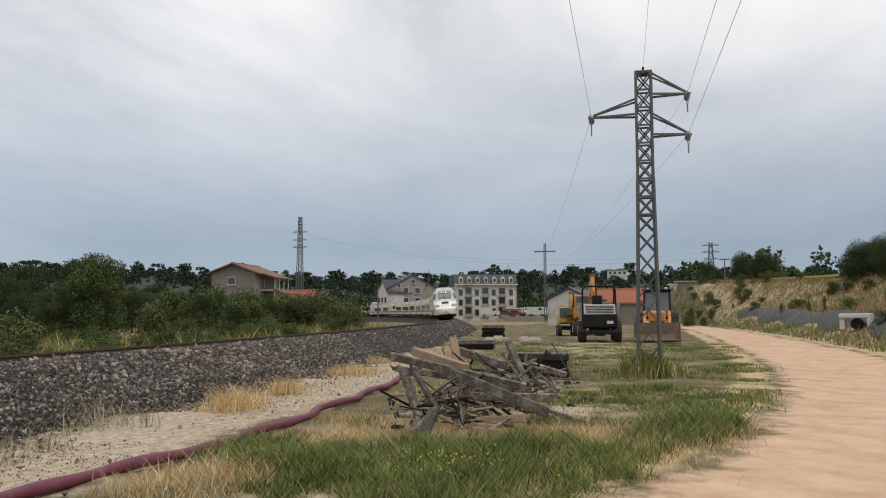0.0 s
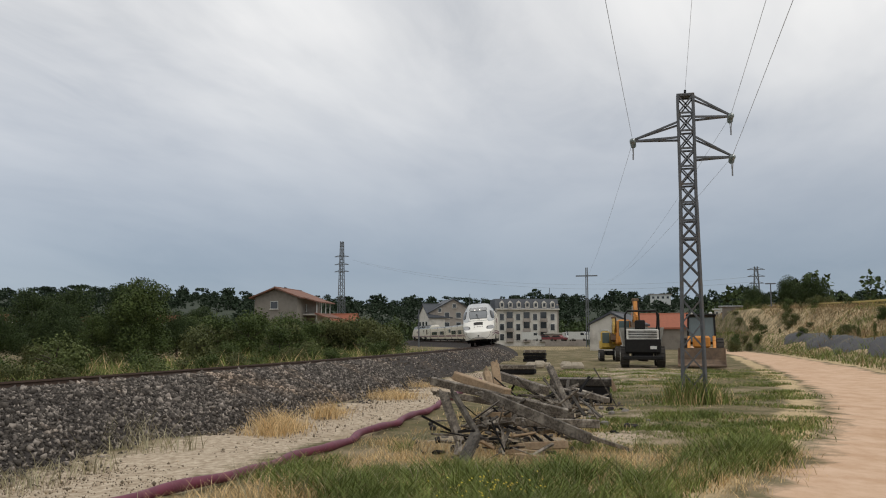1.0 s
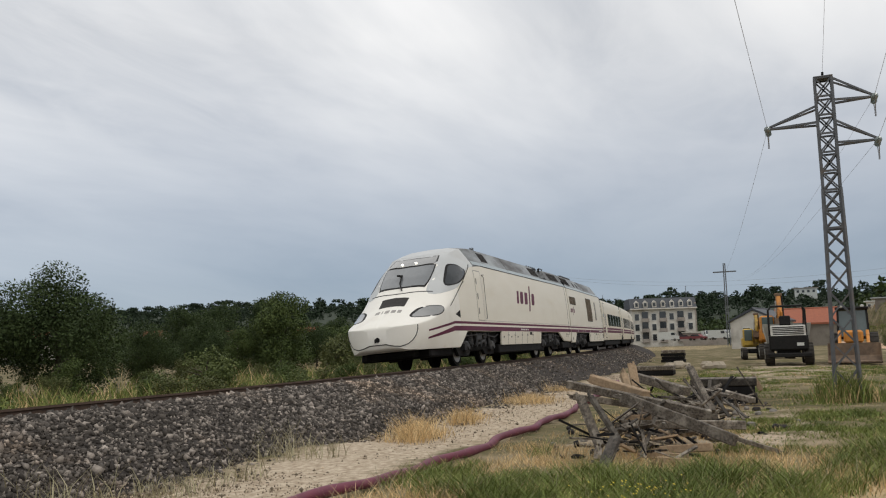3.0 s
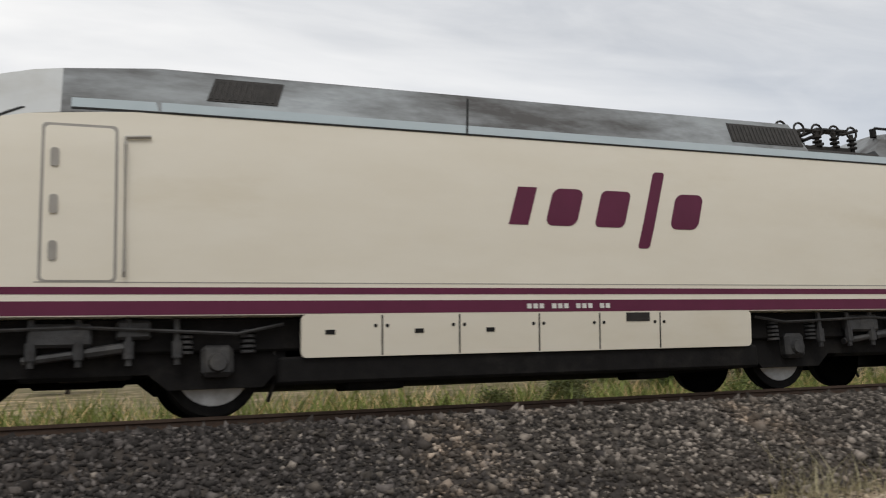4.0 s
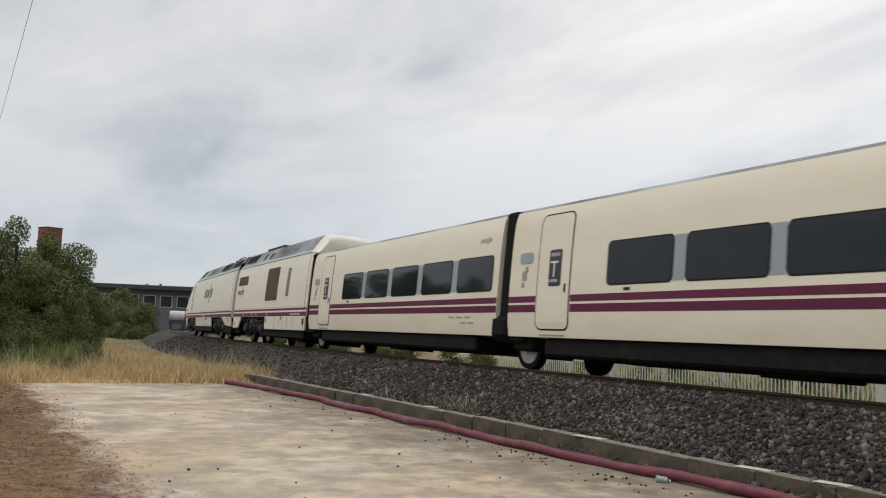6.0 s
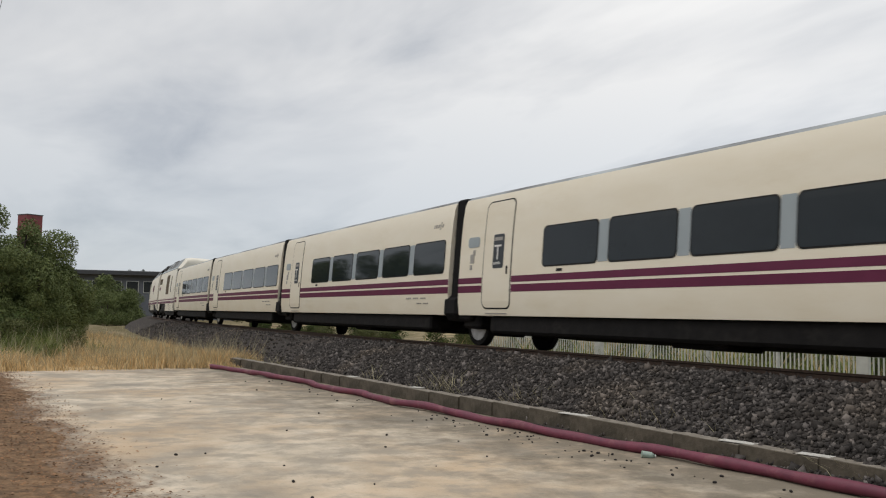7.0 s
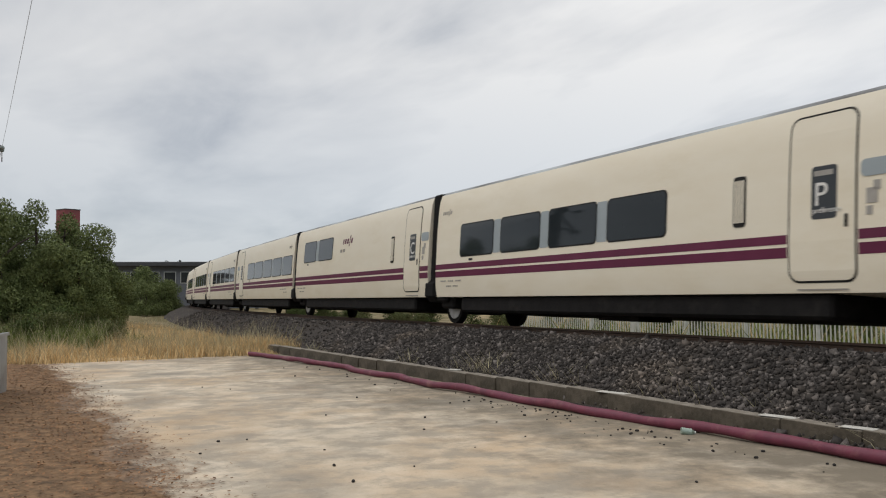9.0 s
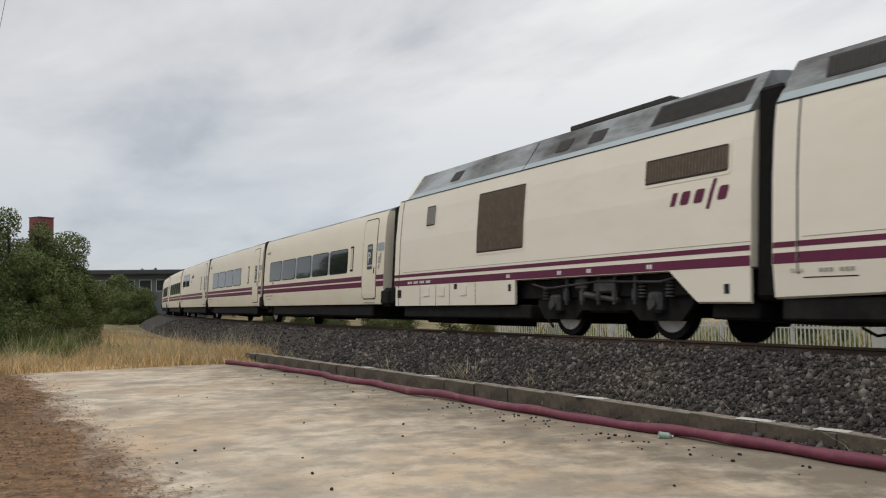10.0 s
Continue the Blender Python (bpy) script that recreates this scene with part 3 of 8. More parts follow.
def build_hose():
    r = random.Random(21)
    pts = [(-24.6, 6.7), (-22, 6.98), (-19, 7.14), (-16, 7.12), (-13.3, 7.05), (-12, 7.14), (-11.1, 7.22), (-10.5, 7.24), (-10.0, 7.12), (-9.3, 7.14), (-8.4, 7.33), (-7.3, 7.42), (-5.8, 7.36),
           (-4, 7.36), (-2, 7.2), (0, 6.9), (2.5, 6.3), (5, 5.55), (6.9, 5.12), (8.0, 5.06), (8.9, 4.92), (10.2, 4.88), (11.7, 4.8), (13, 4.88), (14.6, 4.95), (17, 5.1), (19.6, 5.3), (23, 5.7), (27, 6.3), (33, 7.2)]
    px, py = np.array(pts).T
    xs = np.arange(-24.6, 33, 0.16)
    ys = np.interp(xs, px, py)
    ys = np.convolve(np.pad(ys, 4, "edge"), np.ones(9) / 9, "valid")
    ys += 0.05 * np.sin(xs * 1.9 + 0.6 * np.sin(xs * 0.5)) + 0.022 * np.sin(xs * 4.7)
    g = Geo()
    g.tube([(x, y, land1(x, y) + 0.056 + (0.012 * math.sin(x * 2.3) + 0.02 * max(0, math.sin(x * 0.9 + 1)))) for x, y in zip(xs, ys)], lambda i: 0.061 + 0.006 * math.sin(i * 0.8), 10)
    ob = part("hose", g, HOSE, None, smooth=True)
    tagged(ob, "long dusty magenta plastic hose lying along the ground", "hose")


build_hose()


def build_debris():
    r = random.Random(5)
    for k in range(120):
        x = r.uniform(-20, -5) if k < 50 else r.gauss(-8.5, 1.6)
        y = 7.0 - abs(r.gauss(0, 0.35)) if r.random() < 0.8 else r.uniform(1.5, 6)
        s = r.choice([0.012, 0.018, 0.022, 0.03])
        g = Geo()
        g.box((0, 0, 0), (s * 1.5, s, s * 0.8), Matrix.Rotation(r.uniform(0, 3), 3, "Z"), s * 0.3)
        ob = part("pebble", g, STONE)
        ob.location = (x, y, GRADE * x + s * 0.35)
        tagged(ob, "small dark loose stone on the slab", "stone", "loose stones on the slab")
    g = Geo()
    g.cyl((0, 0, 0), (0.19, 0, 0.0), 0.055, 0.055, 12)
    g.cyl((0.19, 0, 0), (0.25, 0, 0), 0.055, 0.022, 12)
    b = thing("plastic_bottle", "crumpled clear green plastic bottle on the slab", "bottle", at=pose(-7.75, 7.1, GRADE * -7.7 + 0.04, 0, 8, 60) @ Matrix.Diagonal((0.6, 0.75, 0.75, 1)))
    part("bottle_body", g, glass_mat("pale_plastic", (0.30, 0.40, 0.34), 0.2), b, smooth=True)
    part("cap", Geo().cyl((0.25, 0, 0), (0.275, 0, 0), 0.024, None, 10), FENCE_WHITE, b)


build_debris()
# ---- railway ----
def strip(prof, ss, closed=False):
    vs, k = [], len(prof)
    for s in ss:
        vs += [track(s, l, u) for l, u in prof]
    g = Geo()
    fs = []
    m = k if closed else k - 1
    for i in range(len(ss) - 1):
        for j in range(m):
            fs.append((i * k + j, i * k + (j + 1) % k, (i + 1) * k + (j + 1) % k, (i + 1) * k + j))
    g.v, g.f = [tuple(v) for v in vs], fs
    return g


BED = [(-4.2, -1.15), (-3.3, -0.86), (-1.9, -0.22), (-0.9, -0.20), (0, -0.22), (0.9, -0.19), (1.1, -0.14), (1.55, -0.15), (1.85, -0.25), (2.4, -0.53), (2.95, -0.80), (3.3, -1.12), (3.4, -1.5)]


def bed_height(lat):
    return float(np.interp(lat, [l for l, u in BED], [u for l, u in BED]))


def build_track():
    ss = np.concatenate([np.arange(-300, -60, 6), np.arange(-60, 120, 1.0), np.arange(120, 380, 6)])
    tagged(part("ballast_bed", strip(BED, ss), BALLAST), "dark grey crushed-stone ballast bank of the railway", "ballast", kind="structure")
    rail = [(-0.035, 0.0), (0.035, 0.0), (0.036, -0.035), (0.010, -0.05), (0.009, -0.125), (0.07, -0.15), (0.07, -0.165), (-0.07, -0.165), (-0.07, -0.15), (-0.009, -0.125), (-0.010, -0.05), (-0.036, -0.035)]
    for sg in (1, -1):
        t = tagged(new("rail"), "rusty brown steel rail with a worn bright top", "rail", kind="structure")
        part("rail_body", strip([(l + sg * 0.87, u) for l, u in rail], ss, True), RAIL_RUST, t)
        part("running_surface", strip([(sg * 0.87 - 0.024, 0.003), (sg * 0.87 + 0.024, 0.003)], ss), RAIL_TOP, t)
    g = Geo().box((0, 0, -0.26), (0.26, 2.6, 0.2), None, 0.03)
    me = g.data("sleeper", SLEEPER)
    root = tagged(new("sleepers"), "concrete sleepers half sunk in the ballast", "sleeper", kind="structure")
    for s in np.arange(-60, 119, 0.6):
        o = new("sleeper", me)
        o.parent = root
        p = track(s)
        o.matrix_basis = pose(*p, -CANT, 0, math.degrees(np.interp(s, _s, _h)))


build_track()


def build_stones():
    rs = np.random.RandomState(12)
    ico = np.array([(1, 0, 0), (0, 1, 0), (-1, 0, 0), (0, -1, 0), (0, 0, 1), (0, 0, -1)]) * 1.15
    fc = np.array([(0, 1, 4), (1, 2, 4), (2, 3, 4), (3, 0, 4), (1, 0, 5), (2, 1, 5), (3, 2, 5), (0, 3, 5)])
    n = 100000
    s = np.where(rs.rand(n) < 0.8, rs.uniform(-24, 30, n), rs.uniform(-60, 75, n))
    lat = np.where(rs.rand(n) < 0.88, rs.uniform(0.95, 3.25, n), rs.uniform(-0.8, 0.8, n))
    far = rs.rand(n) < 0.045
    lat = np.where(far, 3.1 + np.abs(rs.normal(size=n)) * 0.35, lat)
    far &= s < 4
    lat = np.where(far, 2.9, lat)
    size = rs.uniform(0.015, 0.036, n) * (1 + 0.8 * (rs.rand(n) < 0.06))
    h, c = np.interp(s, _s, _h), radians(CANT)
    up = np.interp(lat, [l for l, u in BED], [u for l, u in BED]) + size * 0.35
    a, z = lat * math.cos(c) - up * math.sin(c), lat * math.sin(c) + up * math.cos(c)
    P = np.stack([np.interp(s, _s, _x) + np.sin(h) * a, np.interp(s, _s, _y) + YT - np.cos(h) * a, ZR + GRADE * s + z], -1)
    P[:, 2] = np.maximum(P[:, 2], land(P[:, 0], P[:, 1]) + size * 0.2)
    q = rs.normal(size=(n, 4))
    q /= np.linalg.norm(q, axis=1)[:, None]
    w, x, y, zq = q.T
    M = np.stack([1 - 2 * (y * y + zq * zq), 2 * (x * y - zq * w), 2 * (x * zq + y * w), 2 * (x * y + zq * w), 1 - 2 * (x * x + zq * zq), 2 * (y * zq - x * w), 2 * (x * zq - y * w), 2 * (y * zq + x * w), 1 - 2 * (x * x + y * y)], -1).reshape(n, 3, 3)
    V = ico[None] * rs.uniform(0.7, 1.35, (n, 6, 1)) * rs.uniform(0.5, 1.35, (n, 1, 3))
    V = np.einsum("nij,nkj->nki", M, V) * size[:, None, None] + P[:, None]
    east = s + 1.5 * rs.normal(size=n) > 3
    for pick, m, lab in ((~east, STONE, "loose dark grey crushed ballast stones on the bank"), (east, STONE_EAST, "loose lighter grey-brown ballast stones with pale pieces")):
        k = int(pick.sum())
        F = (fc[None] + (np.arange(k) * 6)[:, None, None]).reshape(-1, 3)
        tagged(new("ballast_stones", raw_mesh("ballast_stones", V[pick].reshape(-1, 3), F, m)), lab, "gravel", kind="stuff")


build_stones()
# ---- train: two power cars, two generator cars and nine coaches ----
COACH_PROF = [(0.62, 1.40), (0.9, 1.45), (1.3, 1.47), (2.2, 1.47), (2.7, 1.455), (2.98, 1.43), (3.14, 1.38), (3.24, 1.22), (3.33, 0.95), (3.39, 0.55), (3.41, 0.0)]
GEN_PROF = [(0.57, 1.44), (1.05, 1.46), (2.2, 1.47), (2.9, 1.44), (3.28, 1.40), (3.45, 1.28), (3.95, 0.97), (4.02, 0.6), (4.04, 0.0)]
NOSE_T = ((0, 1.20), (0.03, 1.27), (0.12, 1.33), (0.3, 1.42), (0.85, 1.69), (1.4, 2.0), (1.95, 2.41), (2.55, 2.88), (3.15, 3.29), (3.9, 3.65), (5.0, 3.94), (6.2, 4.05), (20.4, 4.05))
NOSE_W = ((0, 0.30), (0.03, 0.50), (0.1, 0.72), (0.22, 0.92), (0.4, 1.07), (0.8, 1.22), (1.4, 1.34), (2.2, 1.43), (3.5, 1.47), (20.2, 1.47))
NOSE_B = ((0, 0.76), (0.06, 0.66), (0.2, 0.59), (0.6, 0.56), (20.2, 0.56))
NOSE_R = ((0, 1.19), (0.03, 1.25), (0.4, 1.27), (1.2, 1.42), (2.4, 1.86), (3.2, 2.34), (4.8, 3.27), (20.2, 3.27))
P_FULL = ((0, 0.955), (0.142, 0.995), (0.48, 1.0), (0.67, 0.98), (0.779, 0.952), (0.828, 0.88), (0.971, 0.655), (0.994, 0.41), (1, 0))


def table(tb, x):
    return float(np.interp(x, [a for a, b in tb], [b for a, b in tb]))


def half_width(x, z):
    """Half the width of a power car at x behind its nose and z above the rail; the bill has a ridge at NOSE_R."""
    b, t, r = table(NOSE_B, x), table(NOSE_T, x), table(NOSE_R, x)
    z = min(t, max(b, z))
    f = (z - b) / (t - b)
    if z < r:
        bill = 1 - 0.13 * ((r - z) / (r - b)) ** 2.2
    else:
        bill = max(0.0, 1 - ((z - r) / (t - r)) ** 1.3) ** 0.5
    k = min(1.0, max(0.0, (x - 1.2) / 3.2))
    k = k * k * (3 - 2 * k)
    return table(NOSE_W, x) * ((1 - k) * bill + k * table(P_FULL, f))


def loft(xs, levels, width, x0=0.0, cap_front=True, cap_back=True):
    """Closed shell from ring to ring; levels(x) gives heights from bottom to top, width(x, z) the half width."""
    g = Geo()
    rings = []
    for x in xs:
        zs = levels(x)
        ring = [(x - x0, -width(x, z), z) for z in zs] + [(x - x0, width(x, z), z) for z in reversed(zs)]
        rings.append(ring)
        g.v += ring
    n = len(rings[0])
    for i in range(len(xs) - 1):
        for j in range(n - 1):
            g.f.append((i * n + j, i * n + j + 1, (i + 1) * n + j + 1, (i + 1) * n + j))
        g.f.append((i * n + n - 1, i * n, (i + 1) * n, (i + 1) * n + n - 1))
    if cap_front:
        g.f.append(tuple(range(n))[::-1])
    if cap_back:
        o = (len(xs) - 1) * n
        g.f.append(tuple(range(o, o + n)))
    return g


def prof_width(prof):
    zs, ys = [a for a, b in prof], [b for a, b in prof]
    return lambda x, z: float(np.interp(z, zs, ys))


def plate(g, width, x0, x1, z0, z1, off, r=0.0, sg=-1, depth=0.03, slope=0.0, steps=5, long=False):
    """A rounded panel that follows the body's side, off metres proud of it. slope: how far its top leans along the car."""
    zs = set(np.linspace(z0, z1, max(steps, int((z1 - z0) / 0.12))))
    if r > 0:
        for k in range(5):
            d = r * (1 - math.cos(k * math.pi / 8))
            zs |= {z0 + d, z1 - d}
    zs = sorted(zs)
    out = []
    for z in zs:
        d = min(z - z0, z1 - z)
        ins = r - math.sqrt(max(0, r * r - (r - d) ** 2)) if d < r else 0.0
        sh = slope * (z - z0)
        out.append((x0 + ins + sh, x1 - ins + sh, z))
    cols = max(4, int((x1 - x0) / 0.5)) if long else 1
    k = cols + 1
    n = len(g.v)
    for lay in (off, off - depth):
        for a, b, z in out:
            for c in range(k):
                xx = a + (b - a) * c / cols
                g.v.append((xx, sg * (width(xx, z) + lay), z))
    m = len(out)
    top = n + m * k
    for i in range(m - 1):
        for c in range(cols):
            a = n + i * k + c
            g.f.append((a, a + 1, a + k + 1, a + k))
        a, b = n + i * k, top + i * k
        g.f += [(a, a + k, b + k, b), (a + cols, b + cols, b + k + cols, a + k + cols)]
    for c in range(cols):
        a, b = n + c, top + c
        g.f.append((a, b, b + 1, a + 1))
        a, b = n + (m - 1) * k + c, top + (m - 1) * k + c
        g.f.append((a, a + 1, b + 1, b))
    return g


def quad_plate(g, width, pts, off, sg=-1, n=6, depth=0.02):
    """A four-cornered panel on the side: pts are (x, z) in order."""
    base = len(g.v)
    for lay in (off, off - depth):
        for i in range(n + 1):
            for j in range(n + 1):
                u, v = i / n, j / n
                x = (1 - u) * (1 - v) * pts[0][0] + u * (1 - v) * pts[1][0] + u * v * pts[2][0] + (1 - u) * v * pts[3][0]
                z = (1 - u) * (1 - v) * pts[0][1] + u * (1 - v) * pts[1][1] + u * v * pts[2][1] + (1 - u) * v * pts[3][1]
                g.v.append((x, sg * (width(x, z) + lay), z + lay * 0.5))
    k = n + 1
    for i in range(n):
        for j in range(n):
            a = base + i * k + j
            g.f.append((a, a + k, a + k + 1, a + 1))
    off2 = k * k
    rim = [base + i * k for i in range(k)] + [base + n * k + j for j in range(1, k)] + [base + i * k + n for i in range(n - 1, -1, -1)] + [base + j for j in range(n - 1, 0, -1)]
    for a, b in zip(rim, rim[1:] + rim[:1]):
        g.f.append((a, b, off2 + b, off2 + a))
    return g


def poly_plate(g, width, pts, off, sg=-1, depth=0.02, rings=5, sub=4):
    """A panel with a rounded outline on the side: pts are (x, z) in order round it."""
    n = len(pts)
    out = []
    for i in range(n):
        p0, p1, p2, p3 = (pts[(i + k - 1) % n] for k in range(4))
        for j in range(sub):
            u = j / sub
            out.append(tuple(0.5 * (2 * b + (c - a) * u + (2 * a - 5 * b + 4 * c - d) * u * u + (3 * b - a - 3 * c + d) * u ** 3) for a, b, c, d in zip(p0, p1, p2, p3)))
    cx, cz = sum(a for a, b in out) / len(out), sum(b for a, b in out) / len(out)
    base, m = len(g.v), len(out)
    at = lambda x, z, lay: (x, sg * (width(x, z) + lay), z + lay * 0.5)
    g.v.append(at(cx, cz, off))
    for k in range(1, rings + 1):
        g.v += [at(cx + (a - cx) * k / rings, cz + (b - cz) * k / rings, off) for a, b in out]
    g.v += [at(a, b, off - depth) for a, b in out]
    for i in range(m):
        j = (i + 1) % m
        g.f.append((base, base + 1 + i, base + 1 + j))
        for k in range(rings):
            a, b = base + 1 + k * m, base + 1 + (k + 1) * m
            g.f.append((a + i, b + i, b + j, a + j))
    return g


def top_height(x, y):
    zs = np.linspace(table(NOSE_T, x), table(NOSE_B, x) + 0.6 * (table(NOSE_T, x) - table(NOSE_B, x)) * 0.6, 60)
    ws = [half_width(x, z) for z in zs]
    return float(np.interp(abs(y), ws, zs))


def top_plate(g, rows, off, n=12, depth=0.02, bow=0.0):
    """A panel on the nose's upper side: rows of (x, half width)."""
    base, k = len(g.v), n + 1
    for lay in (off, off - depth):
        for x, hw in rows:
            for j in range(k):
                y = hw * (2 * j / n - 1)
                xx = x + bow * (2 * j / n - 1) ** 2
                g.v.append((xx - lay * 0.7, y, top_height(xx, y) + lay * 0.8))
    m = len(rows)
    for i in range(m - 1):
        for j in range(n):
            a = base + i * k + j
            g.f.append((a, a + 1, a + k + 1, a + k))
    off2 = k * m
    rim = [base + j for j in range(k)] + [base + i * k + n for i in range(1, m)] + [base + (m - 1) * k + j for j in range(n - 1, -1, -1)] + [base + i * k for i in range(m - 2, 0, -1)]
    for a, b in zip(rim, rim[1:] + rim[:1]):
        g.f.append((a, b, off2 + b, off2 + a))
    return g


def shift(g, dx):
    g.v = [(x - dx, y, z) for x, y, z in g.v]
    return g


def brand_mark(parent, material, label, width, x, z, w, sg, off=0.006):
    """The operator's mark as plain slanted shapes, about w wide, its foot at z."""
    h = w * 0.165
    d = 1 if sg < 0 else -1

    for a, b, lo, hi, r in ((0.0, 0.09, 0, 1, 0.0), (0.17, 0.32, 0, 1, 0.07), (0.41, 0.56, 0, 1, 0.05), (0.655, 0.715, -0.55, 1.6, 0.03), (0.80, 0.95, 0, 1, 0.07)):
        s = d * 0.35 * lo * h
        x0, x1 = sorted((x + d * a * w + s, x + d * b * w + s))
        part("brand_mark", plate(Geo(), width, x0, x1, z + lo * h, z + hi * h, off, min(r * w / 2, (x1 - x0) * 0.45), sg, 0.012, d * 0.35, 7), material, parent, label)


def wheel(parent, x, y, r=0.46):
    sg = -1 if y < 0 else 1
    w = part("wheel", Geo().cyl((x, y - 0.065, r), (x, y + 0.065, r), r, None, 28).cyl((x, y - sg * 0.065, r), (x, y - sg * 0.095, r), r + 0.03, None, 28), DIRTY_BLACK, parent, "steel wheel with a bright face", smooth=True)
    part("wheel_face", Geo().cyl((x, y + sg * 0.06, r), (x, y + sg * 0.072, r), r - 0.10, r - 0.115, 28).cyl((x, y + sg * 0.07, r), (x, y + sg * 0.14, r), 0.12, 0.10, 14), WHEEL_STEEL, w, smooth=True)


def bogie(parent, xa, xb):
    """A two-axle bogie: frame, wheels, axle boxes, springs and dampers."""
    mid = (xa + xb) / 2
    g = Geo()
    for sg in (-1, 1):
        g.box((mid, sg * 1.06, 0.62), (xb - xa + 1.0, 0.16, 0.2), None, 0.03)
        g.box((mid, sg * 1.06, 0.5), (1.1, 0.2, 0.16), None, 0.03)
    g.box((mid, 0, 0.6), (0.5, 2.1, 0.22), None, 0.03)
    g.box((mid, 0, 0.86), (xb - xa + 1.9, 2.2, 0.3), None, 0.03)
    b = part("bogie_frame", g, DIRTY_BLACK, parent, "grimy black bogie frame")
    for sg in (-1, 1):
        part("side_frame", Geo().prism([(xa - 0.75, 0.55), (xa - 0.5, 0.29), (xa + 0.5, 0.29), (xa + 0.7, 0.46), (xb - 0.7, 0.46), (xb - 0.5, 0.29), (xb + 0.5, 0.29), (xb + 0.75, 0.55), (xb + 0.75, 1.0), (xa - 0.75, 1.0)], "y", sg * 1.13 - 0.05, sg * 1.13 + 0.05), DIRTY_BLACK, b)
    for x in (xa, xb):
        for sg in (-1, 1):
            wheel(parent, x, sg * 0.87, 0.5)
            part("axle_box", Geo().box((x, sg * 1.24, 0.58), (0.34, 0.2, 0.34), None, 0.05).cyl((x, sg * 1.33, 0.56), (x, sg * 1.39, 0.56), 0.11, 0.09, 12), BOGIE_GREY, b)
            for dx in (-0.33, 0.33):
                sp = Geo()
                for k in range(5):
                    sp.cyl((x + dx, sg * 1.26, 0.66 + k * 0.055), (x + dx, sg * 1.26, 0.69 + k * 0.055), 0.085, None, 10)
                part("spring", sp, BOGIE_GREY, b)
    for sg in (-1, 1):
        part("damper", Geo().cyl((mid - 0.5, sg * 1.3, 0.62), (mid + 0.5, sg * 1.3, 0.74), 0.045, None, 8).cyl((mid + 0.1, sg * 1.3, 0.69), (mid + 0.5, sg * 1.3, 0.74), 0.06, None, 8), BOGIE_GREY, b)
        part("equipment_case", Geo().box((mid - 0.15, sg * 1.26, 0.87), (0.6, 0.22, 0.24), None, 0.03).box((mid + 0.55, sg * 1.26, 0.92), (0.35, 0.2, 0.2), None, 0.03), BOGIE_GREY, b)
        for dx in (-0.95, -0.42, 0.02, 0.5, 0.98):
            part("hanger", Geo().cyl((mid + dx, sg * 1.33, 0.55), (mid + dx, sg * 1.33, 1.03), 0.035, None, 8).cyl((mid + dx, sg * 1.33, 0.62), (mid + dx, sg * 1.33, 0.80), 0.058, None, 8), BOGIE_GREY, b)
        part("brake_pipe", Geo().tube([(xa - 0.7, sg * 1.36, 0.98), (xa - 0.2, sg * 1.37, 0.90), (mid, sg * 1.37, 0.95), (xb + 0.2, sg * 1.37, 0.86), (xb + 0.7, sg * 1.36, 0.96)], 0.02, 6), BOGIE_GREY, b)
        part("sand_pipe", Geo().tube([(xb + 0.62, sg * 1.2, 0.8), (xb + 0.66, sg * 1.1, 0.4), (xb + 0.60, sg * 0.9, 0.14)], 0.025, 6), BOGIE_GREY, b)


def grille(parent, width, x0, x1, z0, z1, sg, slats, material=GRILLE_BROWN, frame_mat=CREAM, upright=True):
    """A framed intake with its own slats."""
    f = part("grille_frame", plate(Geo(), width, x0 - 0.05, x1 + 0.05, z0 - 0.05, z1 + 0.05, 0.008, 0.05, sg), frame_mat, parent)
    part("grille_back", plate(Geo(), width, x0, x1, z0, z1, 0.013, 0.04, sg), GRILLE_DARK, f)
    s = Geo()
    for k in range(slats):
        if upright:
            a = x0 + (k + 0.25) * (x1 - x0) / slats
            plate(s, width, a, a + 0.5 * (x1 - x0) / slats, z0 + 0.03, z1 - 0.03, 0.022, 0, sg, 0.012)
        else:
            a = z0 + (k + 0.25) * (z1 - z0) / slats
            plate(s, width, x0 + 0.03, x1 - 0.03, a, a + 0.5 * (z1 - z0) / slats, 0.022, 0, sg, 0.012)
    part("slats", s, material, f)


def stripes(parent, width, x0, x1, zs, x_off=0.0):
    for sg in (-1, 1):
        for lo, hi in zs:
            part("stripe", plate(Geo(), width, x0, x1, lo, hi, 0.004, 0, sg, 0.01), PURPLE, parent, "purple painted stripe")


def code_marks(parent, width, x, z, n, sg, step=0.09, hgt=0.05, material=SIGN_WHITE):
    g = Geo()
    for k in range(n):
        if k % 4 != 3:
            plate(g, width, x + k * step, x + k * step + step * 0.7, z, z + hgt, 0.009, 0, sg, 0.006)
    part("marking", g, material, parent)["kind"] = "stuff"


